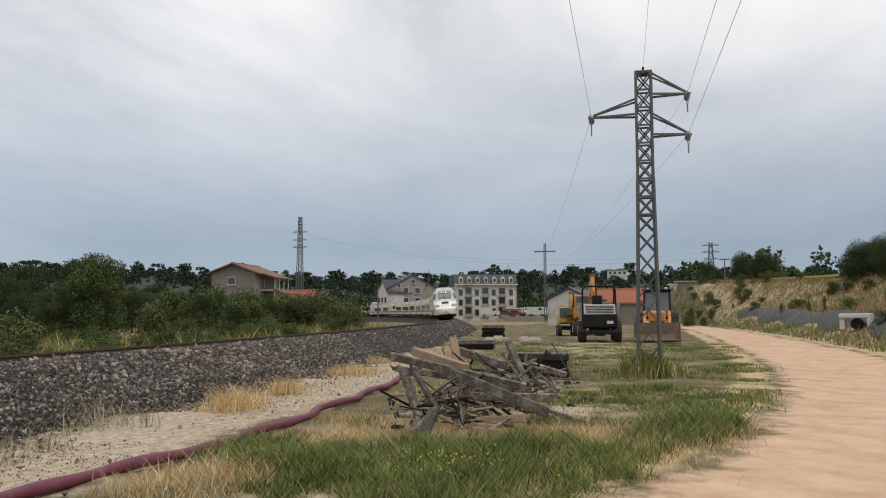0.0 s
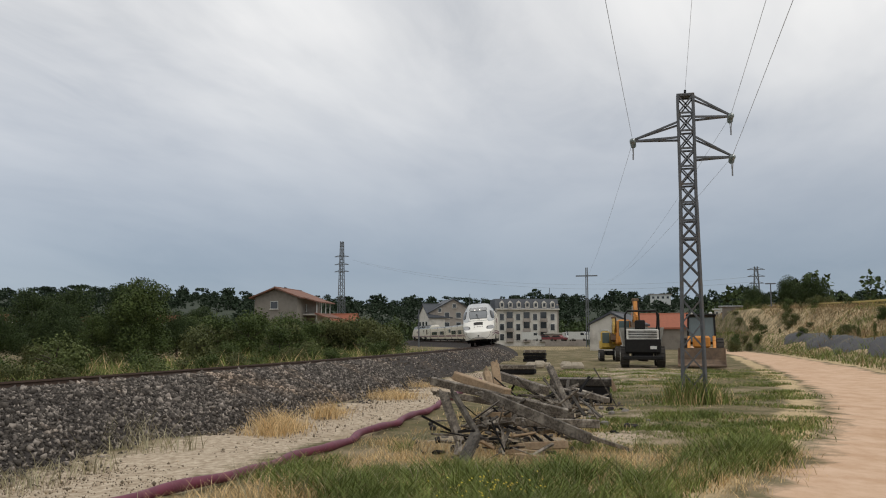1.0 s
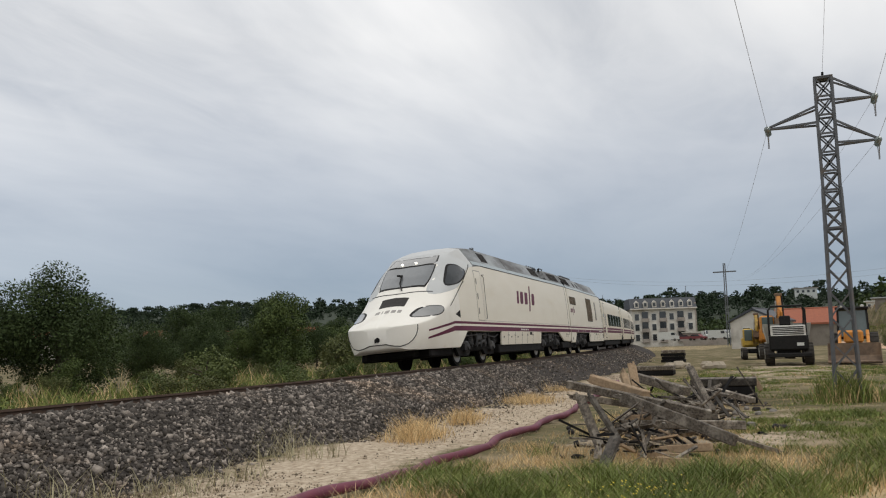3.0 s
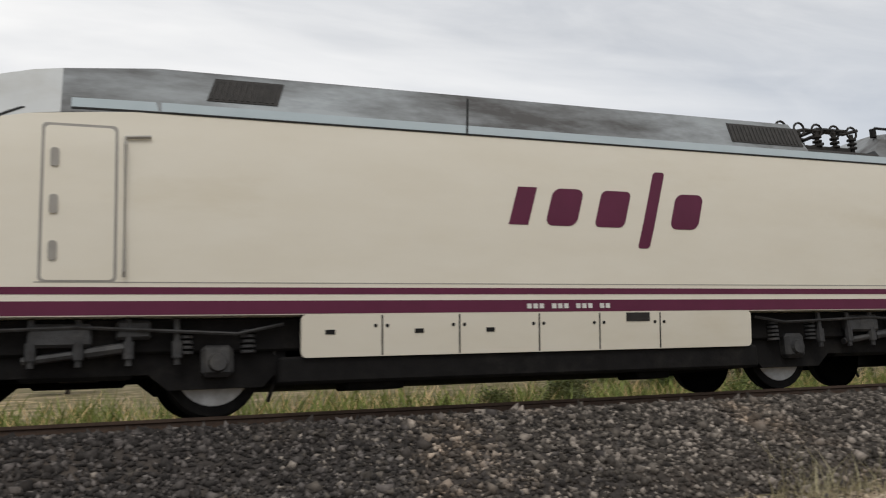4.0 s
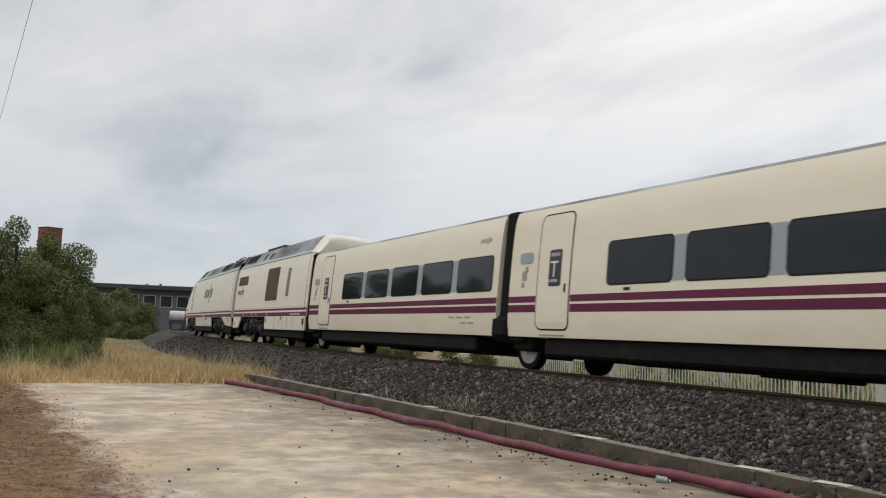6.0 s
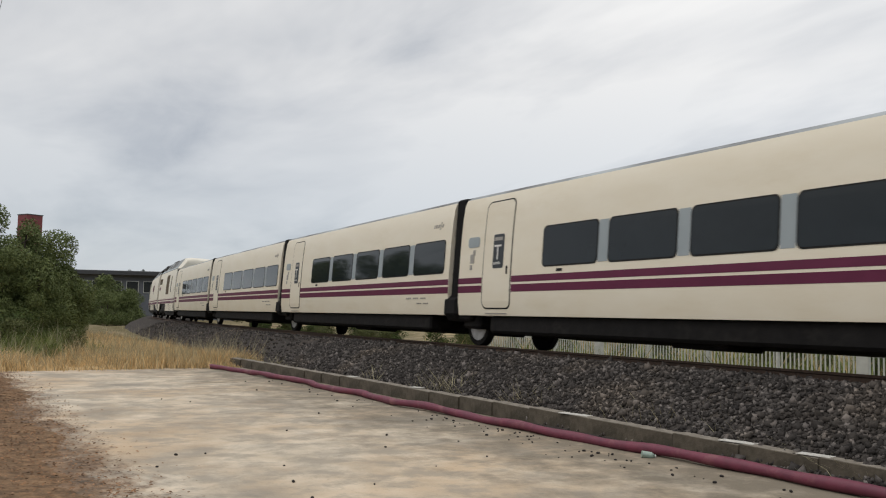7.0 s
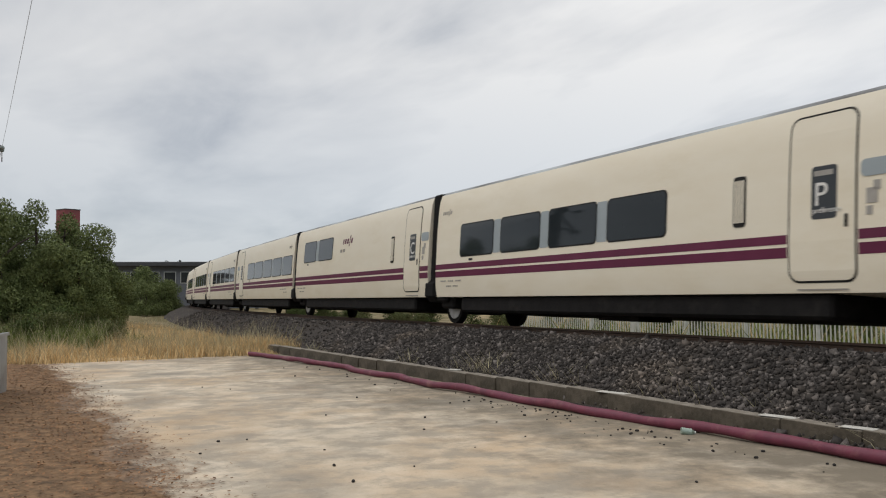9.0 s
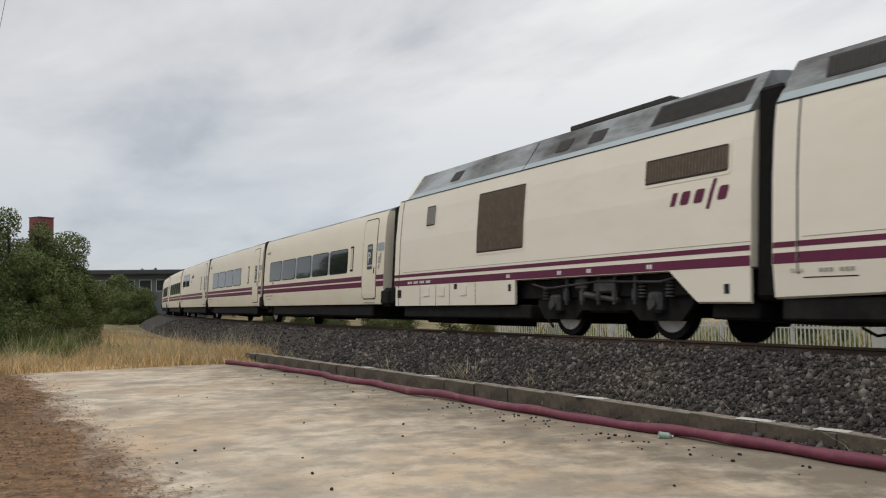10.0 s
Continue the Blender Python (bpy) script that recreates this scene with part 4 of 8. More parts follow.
def build_power_car():
    x0 = 9.6
    car = thing("power_car", "cream locomotive-nosed power car with two purple stripes on the rails", "train", "train vehicles")
    W = lambda x, z: half_width(x + x0, z)

    def nose_levels(x):
        b, t, r = table(NOSE_B, x), table(NOSE_T, x), table(NOSE_R, x)
        return [b + (r - b) * f for f in (0, 0.08, 0.2, 0.4, 0.6, 0.8, 0.94, 1)] + [r + (t - r) * f for f in (0.05, 0.14, 0.26, 0.4, 0.53, 0.65, 0.76, 0.85, 0.92, 0.97, 0.993, 1)]

    def body_levels(x):
        t = table(NOSE_T, x)
        return [1.05, 1.3, 1.8, 2.2, 2.6] + [0.56 + (t - 0.56) * f for f in (0.67, 0.74, 0.779)]

    def roof_levels(x):
        t = table(NOSE_T, x)
        return [0.56 + (t - 0.56) * f for f in (0.779, 0.828, 0.88, 0.93, 0.971, 0.994, 1)]
    part("nose", loft([0, 0.015, 0.03, 0.06, 0.1, 0.16, 0.22, 0.3, 0.4, 0.55, 0.8, 1.0, 1.3, 1.67, 2.0, 2.3, 2.6, 2.94, 3.2], nose_levels, half_width, x0), WHITE_NOSE, car, "smooth white duck-bill nose", True)
    part("body", loft([3.2, 3.5, 3.9, 4.4, 4.9, 5.6, 6.2, 20.18], body_levels, half_width, x0), CREAM, car, "", True)
    part("cab_roof", loft([3.2, 3.5, 3.9, 4.4, 4.9, 5.2], roof_levels, half_width, x0), CAB_SILVER, car, "silver-grey cab roof", True)
    roof = part("roof", loft([5.2, 5.6, 6.2, 9.84, 15.15, 15.35], roof_levels, half_width, x0, True, True), ROOF_GREY, car, "sooty grey roof", True)
    low = lambda x: [3.27, 3.3, 3.36, 3.40, 3.44, 3.46, 3.47]
    part("roof_well", loft([15.35, 16.75], low, half_width, x0), GRILLE_DARK, roof)
    ramp_levels = lambda x: [3.27 + (z - 3.27) * min(1.0, 0.35 + 0.65 * (x - 16.75) / 0.7) for z in roof_levels(x)]
    part("roof_rear", loft([16.75, 16.95, 17.2, 17.45, 20.18], ramp_levels, half_width, x0), ROOF_GREY, roof, "", True)
    for sg in (-1, 1):
        part("roof_edge", plate(Geo(), W, 5.3 - x0, 20.17 - x0, 3.29, 3.42, 0.004, 0, sg, 0.01, long=True), BLUE_EDGE, roof)
        part("gutter", plate(Geo(), W, 5.3 - x0, 20.17 - x0, 3.262, 3.282, 0.009, 0, sg, 0.012, long=True), RUBBER, car)
        for a, b in ((6.7, 7.5), (14.0, 15.3), (17.6, 19.5)):
            v = part("roof_vent", plate(Geo(), W, a - x0, b - x0, 3.5, 3.86, 0.012, 0, sg, 0.03, 0.35), GRILLE_DARK, roof)
            s = Geo()
            for k in range(int((b - a) / 0.07)):
                plate(s, W, a - x0 + 0.03 + k * 0.07, a - x0 + 0.055 + k * 0.07, 3.53, 3.83, 0.024, 0, sg, 0.012, 0.35)
            part("slats", s, GRILLE_DARK, v)
        part("roof_seam", plate(Geo(), W, 9.8 - x0, 9.83 - x0, 3.29, 3.9, 0.005, 0, sg, 0.01, 0.35), RUBBER, roof)
        part("end_seam", plate(Geo(), W, 19.765 - x0, 19.79 - x0, 0.92, 3.27, 0.005, 0, sg, 0.01), RUBBER, car)
        for lo, hi in ((1.275, 1.35), (1.06, 1.205)):
            part("stripe", plate(Geo(), W, 2.7 - x0, 19.76 - x0, lo, hi, 0.004, 0, sg, 0.01, long=True), PURPLE, car, "purple painted stripe")
            part("stripe", plate(Geo(), W, 19.80 - x0, 20.17 - x0, lo, hi, 0.004, 0, sg, 0.01), PURPLE, car, "purple painted stripe")
            part("stripe", quad_plate(Geo(), W, [(0.9 - x0, lo - 0.22), (2.7 - x0, lo), (2.7 - x0, hi), (0.9 - x0, lo - 0.17)], 0.004, sg), PURPLE, car, "purple painted stripe")
        part("seam", plate(Geo(), W, 5.0 - x0, 19.7 - x0, 1.395, 1.405, 0.003, 0, sg, 0.01, long=True), GREY_MARK, car)
        # skirts
        sk = part("skirt", plate(Geo(), W, 7.68 - x0, 13.82 - x0, 0.58, 1.05, 0.002, 0.06, sg, 0.05), CREAM, car)
        for a in (8.6, 9.55, 10.6, 11.45, 12.35):
            part("panel_gap", plate(Geo(), W, a - x0, a - x0 + 0.018, 0.59, 1.04, 0.005, 0, sg, 0.01), RUBBER, sk)
            for d in (-0.07, 0.07):
                part("latch", plate(Geo(), W, a - x0 + d - 0.02, a - x0 + d + 0.02, 0.9, 0.94, 0.008, 0.018, sg, 0.01), RUBBER, sk)
        for a in (7.95, 9.0, 9.9):
            part("handle", plate(Geo(), W, a - x0, a - x0 + 0.11, 0.83, 0.88, 0.008, 0, sg, 0.01), RUBBER, sk)
        part("skirt_vent", plate(Geo(), W, 11.85 - x0, 12.2 - x0, 0.93, 1.04, 0.008, 0, sg, 0.01), GRILLE_DARK, sk)
        part("end_skirt", quad_plate(Geo(), W, [(18.6 - x0, 0.66), (20.17 - x0, 0.62), (20.17 - x0, 1.05), (17.35 - x0, 1.05)], 0.002, sg, 6, 0.05), CREAM, car)
        part("skirt_seam", plate(Geo(), W, 18.9 - x0, 19.7 - x0, 0.86, 0.875, 0.006, 0, sg, 0.01), RUBBER, car)
        code_marks(car, W, (19.28 if sg < 0 else 18.95) - x0, 0.93, 5 if sg < 0 else 8, sg, 0.075, 0.05, GREY_MARK)
        o = new("lettering", text_mesh("TARA", 0.085, GREY_MARK))
        o.parent = car
        o.matrix_basis = pose(18.98 - x0, -(W(18.98 - x0, 0.95) + 0.008), 0.93, 90, 0, 0) if sg < 0 else pose(19.9 - x0, W(19.8 - x0, 0.95) + 0.008, 0.93, 90, 0, 180)
        o["label"] = "small grey weight lettering"
        code_marks(car, W, 10.45 - x0, 1.10, 14, sg, 0.085, 0.06, SIGN_WHITE)
        part("front_skirt", quad_plate(Geo(), W, [(3.0 - x0, 0.57), (3.2 - x0, 0.57), (3.75 - x0, 1.05), (3.0 - x0, 1.05)], 0.002, sg, 4, 0.05), WHITE_NOSE, car)
        # crew door
        d = part("door", plate(Geo(), W, 5.06 - x0, 5.74 - x0, 1.42, 3.05, 0.006, 0.05, sg), CREAM, car)
        part("door_gap", plate(Geo(), W, 5.03 - x0, 5.77 - x0, 1.40, 3.08, 0.003, 0.05, sg), GREY_MARK, d)
        for zz in (1.62, 2.1, 2.6):
            part("handle", plate(Geo(), W, 5.12 - x0, 5.2 - x0, zz, zz + 0.2, 0.022, 0.03, sg), GREY_MARK, d)
        part("grab_rail", Geo().tube([(5.84 - x0, sg * 1.5, 1.45), (5.84 - x0, sg * 1.53, 1.5), (5.84 - x0, sg * 1.53, 2.85), (5.84 - x0, sg * 1.46, 2.95), (6.1 - x0, sg * 1.46, 2.97)], 0.018, 6), GREY_MARK, car)
        brand_mark(car, PURPLE, "purple slanted brand mark", W, (10.27 if sg < 0 else 13.2) - x0, 2.14, 2.95, sg)
        # cab side window, seam, lamps
        part("side_window", poly_plate(Geo(), W, [(px - x0, pz) for px, pz in ((2.72, 2.50), (3.12, 2.52), (3.56, 2.64), (3.97, 2.82), (4.15, 2.97), (3.95, 3.12), (3.7, 3.17), (3.46, 3.12), (3.08, 2.84))], 0.012, sg), TRAIN_GLASS, car, "dark teardrop cab side window")
        part("window_rim", poly_plate(Geo(), W, [(px - x0, pz) for px, pz in ((2.66, 2.47), (3.12, 2.49), (3.58, 2.60), (4.02, 2.79), (4.22, 2.97), (3.98, 3.16), (3.7, 3.21), (3.43, 3.16), (3.03, 2.86))], 0.009, sg), RUBBER, car)
        part("cab_band", poly_plate(Geo(), W, [(px - x0, pz) for px, pz in ((2.0, 2.22), (2.7, 2.28), (3.4, 2.48), (4.1, 2.88), (4.72, 3.22), (4.3, 3.27), (3.7, 3.27), (3.15, 3.15), (2.6, 2.75))], 0.005, sg), CAB_SILVER, car, "silver band round the cab side window")
        part("cab_seam", quad_plate(Geo(), W, [(2.36 - x0, 1.80), (2.41 - x0, 1.80), (4.86 - x0, 3.25), (4.81 - x0, 3.25)], 0.008, sg, 10), RUBBER, car)
        part("headlight", poly_plate(Geo(), W, [(px - x0, pz) for px, pz in ((0.72, 1.51), (1.0, 1.50), (1.4, 1.53), (1.68, 1.58), (1.86, 1.68), (1.88, 1.78), (1.62, 1.81), (1.35, 1.77), (1.05, 1.66))], 0.010, sg), LAMP_GLASS, car, "almond-shaped headlight")
        part("headlight_rim", poly_plate(Geo(), W, [(px - x0, pz) for px, pz in ((0.68, 1.50), (1.0, 1.48), (1.4, 1.51), (1.7, 1.56), (1.9, 1.67), (1.91, 1.8), (1.62, 1.83), (1.33, 1.79), (1.03, 1.68))], 0.006, sg), RUBBER, car)
        part("lower_seam", Geo().tube([(px - x0, sg * (half_width(px, pz) + 0.002), pz) for px, pz in ((0.0, 0.77), (0.03, 0.72), (0.1, 0.69), (0.2, 0.74), (0.3, 0.84), (0.37, 0.97), (0.41, 1.12), (0.42, 1.26))], 0.014, 6), RUBBER, car)
        part("side_arrow", quad_plate(Geo(), W, [(2.78 - x0, 1.56), (3.2 - x0, 1.46), (3.2 - x0, 1.69), (3.18 - x0, 1.69)], 0.006, sg, 3), RUBBER, car)
    ws = top_plate(Geo(), [(x, hw) for x, hw in ((2.08, 0.72), (2.25, 0.77), (2.5, 0.80), (2.75, 0.81), (2.98, 0.80))], 0.014, bow=0.14)
    rim = top_plate(Geo(), [(x, hw) for x, hw in ((2.03, 0.75), (2.25, 0.80), (2.5, 0.83), (2.75, 0.84), (3.0, 0.83), (3.3, 0.81), (3.64, 0.76))], 0.008, bow=0.14)
    lamp = top_plate(Geo(), [(x, hw) for x, hw in ((3.06, 0.79), (3.3, 0.77), (3.59, 0.73))], 0.014, bow=0.14)
    gr = top_plate(Geo(), [(x, hw) for x, hw in ((1.22, 0.40), (1.35, 0.41), (1.5, 0.42), (1.62, 0.43))], 0.012)
    part("nose_seam", shift(top_plate(Geo(), [(1.78, 1.0), (1.81, 1.0)], 0.006, 16, bow=0.35), x0), RUBBER, car)
    for k, (ya, yb) in enumerate(((-0.42, -0.30), (-0.24, -0.10), (-0.04, 0.10), (0.16, 0.20), (0.26, 0.40))):
        m = top_plate(Geo(), [(0.86, (yb - ya) / 2), (1.0, (yb - ya) / 2)], 0.006, 4)
        m.v = [(vx, vy + (ya + yb) / 2, top_height(vx, vy + (ya + yb) / 2) + 0.006) for vx, vy, vz in m.v]
        part("brand_mark", shift(m, x0), GREY_MARK, car, "faded grey brand mark on the nose")
    part("windscreen_rim", shift(rim, x0), RUBBER, car)
    part("windscreen", shift(ws, x0), CAB_GLASS, car, "wide raked windscreen")
    part("top_lamp_panel", shift(lamp, x0), LAMP_GLASS, car)
    part("nose_grille", shift(gr, x0), GRILLE_DARK, car, "dark nose grille")
    glow = bpy.data.materials.new("lit_lamp")
    glow.use_nodes = True
    b = glow.node_tree.nodes["Principled BSDF"]
    b.inputs["Emission Color"].default_value, b.inputs["Emission Strength"].default_value = (1, 0.93, 0.78, 1), 2.5
    for y in (-0.16, 0.3):
        z = top_height(3.2, y)
        part("top_lamp", Geo().cyl((3.2 - x0, y, z), (3.17 - x0, y, z + 0.035), 0.038, None, 12), glow, car, "lit round lamp")
    part("wiper", Geo().tube([(1.9 - x0, -0.1, top_height(1.9, -0.1) + 0.03), (2.2 - x0, 0.06, top_height(2.2, 0.06) + 0.05), (2.55 - x0, 0.1, top_height(2.55, 0.1) + 0.05)], 0.02, 6).box((2.5 - x0, 0.12, top_height(2.5, 0.12) + 0.06), (0.5, 0.07, 0.05)), RUBBER, car)
    part("coupler_eye", Geo().cyl((0.03 - x0, 0, 0.92), (-0.012 - x0, 0, 0.92), 0.075, 0.07, 14).tube([(-0.01 - x0, 0.03, 0.95), (-0.05 - x0, 0.05, 0.93), (-0.05 - x0, 0.05, 0.84)], 0.025, 6), RUBBER, car)
    part("chin_seam", Geo().tube([(-0.003 - x0, yy, 0.775) for yy in (-0.27, -0.1, 0.1, 0.27)], 0.014, 6), RUBBER, car)
    part("snow_plough", Geo().box((1.0 - x0, 0, 0.46), (0.6, 1.5, 0.2), None, 0.05).box((2.2 - x0, 0, 0.45), (2.0, 2.2, 0.25), None, 0.05), DIRTY_BLACK, car)
    part("underframe", Geo().box((10.7 - x0, 0, 0.45), (6.5, 2.74, 0.30), None, 0.03).box((19.2 - x0, 0, 0.46), (1.8, 2.74, 0.30), None, 0.03).box((11.6 - x0, 0, 0.86), (16.9, 2.5, 0.36), None, 0.02).box((8.6 - x0, -0.9, 0.28), (0.7, 0.5, 0.12), None, 0.02).box((12.4 - x0, -0.9, 0.28), (0.5, 0.5, 0.14), None, 0.02).box((19.0 - x0, -0.9, 0.28), (0.35, 0.4, 0.16), None, 0.02), DIRTY_BLACK, car)
    bogie(car, 4.0 - x0, 6.8 - x0)
    bogie(car, 14.66 - x0, 17.45 - x0)
    part("gangway_bellows", Geo().box((20.38 - x0, 0, 2.1), (0.45, 2.62, 3.0), None, 0.06), BELLOWS, car, "black rubber bellows")
    part("cable", Geo().tube([(19.9 - x0, -1.0, 0.4), (20.1 - x0, -1.0, 0.22), (20.35 - x0, -1.0, 0.18), (20.6 - x0, -1.0, 0.3)], 0.025, 6).tube([(18.2 - x0, -1.1, 0.45), (18.5 - x0, -1.1, 0.22), (18.9 - x0, -1.1, 0.2), (19.2 - x0, -1.1, 0.4)], 0.02, 6), RUBBER, car)
    # folded pantograph in the roof well
    p = part("pantograph", Geo().box((16.05 - x0, 0, 3.46), (1.5, 1.5, 0.30), None, 0.02), GRILLE_DARK, roof, "folded black pantograph")
    p.location = (0, 0, 0.12)
    for y in (-0.72, 0.0, 0.72):
        g = Geo().tube([(15.3 - x0, y, 3.74), (15.9 - x0, y, 3.86), (16.7 - x0, y, 3.84), (17.0 - x0, y, 3.92)], 0.03, 6)
        for k in range(5):
            u = 15.42 - x0 + k * 0.36
            g.cyl((u, y, 3.5), (u, y, 3.84), 0.035, None, 8)
            for q in range(3):
                g.cyl((u, y, 3.60 + q * 0.07), (u, y, 3.625 + q * 0.07), 0.075, None, 10)
        part("arm", g, GRILLE_DARK, p)
    for k in range(5):
        u = 15.42 - x0 + k * 0.36
        part("insulator_ring", Geo().tube([(u + 0.10 * math.cos(a), -0.74, 3.86 + 0.10 * math.sin(a)) for a in [math.pi * q / 6 for q in range(13)]], 0.018, 6), GRILLE_DARK, p)
    part("contact_bow", Geo().tube([(16.3 - x0, -0.9, 3.82), (16.3 - x0, -0.6, 3.94), (16.3 - x0, 0.6, 3.94), (16.3 - x0, 0.9, 3.82)], 0.03, 6).tube([(16.55 - x0, -0.9, 3.82), (16.55 - x0, -0.6, 3.94), (16.55 - x0, 0.6, 3.94), (16.55 - x0, 0.9, 3.82)], 0.03, 6), GRILLE_DARK, p)
    part("roof_cable", Geo().tube([(17.2 - x0, -0.85, 3.95), (17.25 - x0, -0.85, 4.06), (18.2 - x0, -0.8, 4.08), (18.3 - x0, -0.75, 4.0)], 0.022, 6).cyl((17.2 - x0, -0.85, 3.9), (17.2 - x0, -0.85, 4.04), 0.05, None, 8), RUBBER, roof)
    part("aerial", Geo().cyl((7.9 - x0, 0, 4.04), (7.9 - x0, 0, 4.12), 0.06, 0.03, 8).cyl((11.9 - x0, -0.6, 4.0), (11.9 - x0, -0.6, 4.08), 0.04, None, 8), GREY_MARK, roof)
    return car, x0


def build_generator_car():
    lo, hi = 20.55, 32.6
    x0 = 26.58
    car = thing("generator_car", "cream generator car with sooty grey roof and large brown grille", "train", "train vehicles")
    w = prof_width(GEN_PROF)
    a, b = lo - x0, hi - x0
    part("body", loft([a, b], lambda x: [1.05, 1.3, 2.2, 2.6, 2.9, 3.28], w), CREAM, car)
    roof = part("roof", loft([a + 0.12, b - 0.5], lambda x: [3.28, 3.36, 3.45, 3.6, 3.8, 3.95, 4.02, 4.04], w), ROOF_GREY, car, "sooty grey faceted roof", True)
    cowl = Geo()
    xs = [b - 0.5, b - 0.35, b - 0.2, b - 0.08, b]
    sc = [1.0, 0.985, 0.94, 0.86, 0.72]
    for x, k in zip(xs, sc):
        pts = [(z, w(x, z)) for z in (3.28, 3.36, 3.45, 3.6, 3.8, 3.95, 4.02, 4.04)]
        pts = [(3.28 + (z - 3.28) * k, y * (0.6 + 0.4 * k)) for z, y in pts]
        cowl.v += [(x, -y, z) for z, y in pts] + [(x, y, z) for z, y in reversed(pts)]
    n = 16
    for i in range(4):
        for j in range(n):
            cowl.f.append((i * n + j, i * n + (j + 1) % n, (i + 1) * n + (j + 1) % n, (i + 1) * n + j))
    cowl.f.append(tuple(range(4 * n, 5 * n)))
    part("roof_cowl", cowl, CREAM, roof, "cream rounded roof end", True)
    for sg in (-1, 1):
        part("roof_edge", plate(Geo(), w, a + 0.13, b - 0.46, 3.285, 3.40, 0.004, 0, sg, 0.01), BLUE_EDGE, roof)
        part("gutter", plate(Geo(), w, a, b - 0.1, 3.262, 3.28, 0.009, 0, sg, 0.012), RUBBER, car)
        v = part("roof_vent", plate(Geo(), w, a + 0.35, a + 2.4, 3.5, 3.88, 0.012, 0, sg, 0.03), GRILLE_DARK, roof)
        s = Geo()
        for k in range(28):
            plate(s, w, a + 0.4 + k * 0.07, a + 0.425 + k * 0.07, 3.53, 3.85, 0.024, 0, sg, 0.012)
        part("slats", s, GRILLE_DARK, v)
        for c in (3.7, 4.75):
            part("roof_hatch", plate(Geo(), w, a + c, a + c + 0.45, 3.5, 3.75, 0.012, 0.03, sg, 0.03), GRILLE_DARK, roof)
        if sg > 0:
            part("roof_hatch", plate(Geo(), w, a + 9.1, a + 9.55, 3.5, 3.75, 0.012, 0.03, sg, 0.03), GRILLE_DARK, roof)
        part("roof_seam", plate(Geo(), w, a + 6.1, a + 6.13, 3.29, 3.9, 0.005, 0, sg, 0.01), RUBBER, roof)
        stripes_z = ((1.275, 1.35), (1.06, 1.205))
        for l, h in stripes_z:
            part("stripe", plate(Geo(), w, a + 0.01, b - 0.01, l, h, 0.004, 0, sg, 0.01), PURPLE, car, "purple painted stripe")
        part("seam", plate(Geo(), w, a + 0.02, b - 0.5, 1.395, 1.405, 0.003, 0, sg, 0.01), GREY_MARK, car)
        grille(car, w, 20.99 - x0, 22.80 - x0, 2.46, 2.86, sg, 26)
        grille(car, w, 26.43 - x0, 28.3 - x0, 1.68, 2.98, sg, 30)
        if sg < 0:
            grille(car, w, 29.6 - x0, 29.98 - x0, 1.8, 2.85, sg, 8, GREY_MARK)
        else:
            grille(car, w, 30.4 - x0, 30.85 - x0, 2.48, 2.96, sg, 6, GREY_MARK)
        brand_mark(car, PURPLE, "purple slanted brand mark", w, (20.96 if sg < 0 else 22.2) - x0, 2.05, 1.24, sg)
        sk = part("skirt", plate(Geo(), w, 26.7 - x0, 32.5 - x0, 0.56, 1.05, 0.002, 0.02, sg, 0.05), CREAM, car)
        for c in (28.3, 29.5, 30.2, 31.05):
            part("panel_gap", plate(Geo(), w, c - x0, c - x0 + 0.015, 0.57, 1.04, 0.005, 0, sg, 0.01), RUBBER, sk)
        for c, zz, ww, hh in ((32.15, 0.76, 0.22, 0.2), (26.85, 0.83, 0.1, 0.14), (29.15, 0.92, 0.14, 0.12)):
            part("opening", plate(Geo(), w, c - x0, c - x0 + ww, zz, zz + hh, 0.008, 0.01, sg, 0.01), RUBBER, sk)
        for c in (28.7, 29.75, 30.55):
            part("latch_box", plate(Geo(), w, c - x0, c - x0 + 0.3, 0.78, 1.0, 0.02, 0.02, sg, 0.03), CREAM, sk)
        part("end_skirt", quad_plate(Geo(), w, [(20.56 - x0, 0.56), (21.6 - x0, 0.57), (22.2 - x0, 1.05), (20.56 - x0, 1.05)], 0.002, sg, 6, 0.05), CREAM, car)
        part("opening", plate(Geo(), w, 20.95 - x0, 21.05 - x0, 0.68, 0.82, 0.008, 0, sg, 0.01), RUBBER, car)
        part("end_seam", plate(Geo(), w, 32.3 - x0, 32.32 - x0, 0.56, 3.27, 0.006, 0, sg, 0.01), RUBBER, car)
        code_marks(car, w, 30.5 - x0, 1.10, 15, sg, 0.085, 0.06)
        for c in (24.2, 25.1, 26.9, 22.6):
            code_marks(car, w, c - x0, 1.1, 2, sg, 0.07, 0.07)
    part("roof_deck", Geo().box((a + 3.9, 0, 4.07), (2.9, 1.6, 0.11), None, 0.02), GRILLE_DARK, roof)
    part("roof_box", Geo().box((a + 9.0, 0, 4.07), (0.9, 1.0, 0.07), None, 0.02), GRILLE_DARK, roof)
    part("underframe", Geo().box((29.2 - x0, 0, 0.42), (5.9, 2.7, 0.28), None, 0.03).box((21.0 - x0, 0, 0.45), (0.9, 2.6, 0.26), None, 0.03).box((0, 0, 0.86), (11.7, 2.5, 0.36), None, 0.02).box((30.5 - x0, 0, 0.25), (1.6, 2.2, 0.16), None, 0.03), DIRTY_BLACK, car)
    bogie(car, 22.7 - x0, 25.5 - x0)
    part("gangway_bellows", Geo().box((32.79 - x0, 0, 1.9), (0.34, 2.8, 2.6), None, 0.06), BELLOWS, car, "black rubber bellows")
    return car, x0


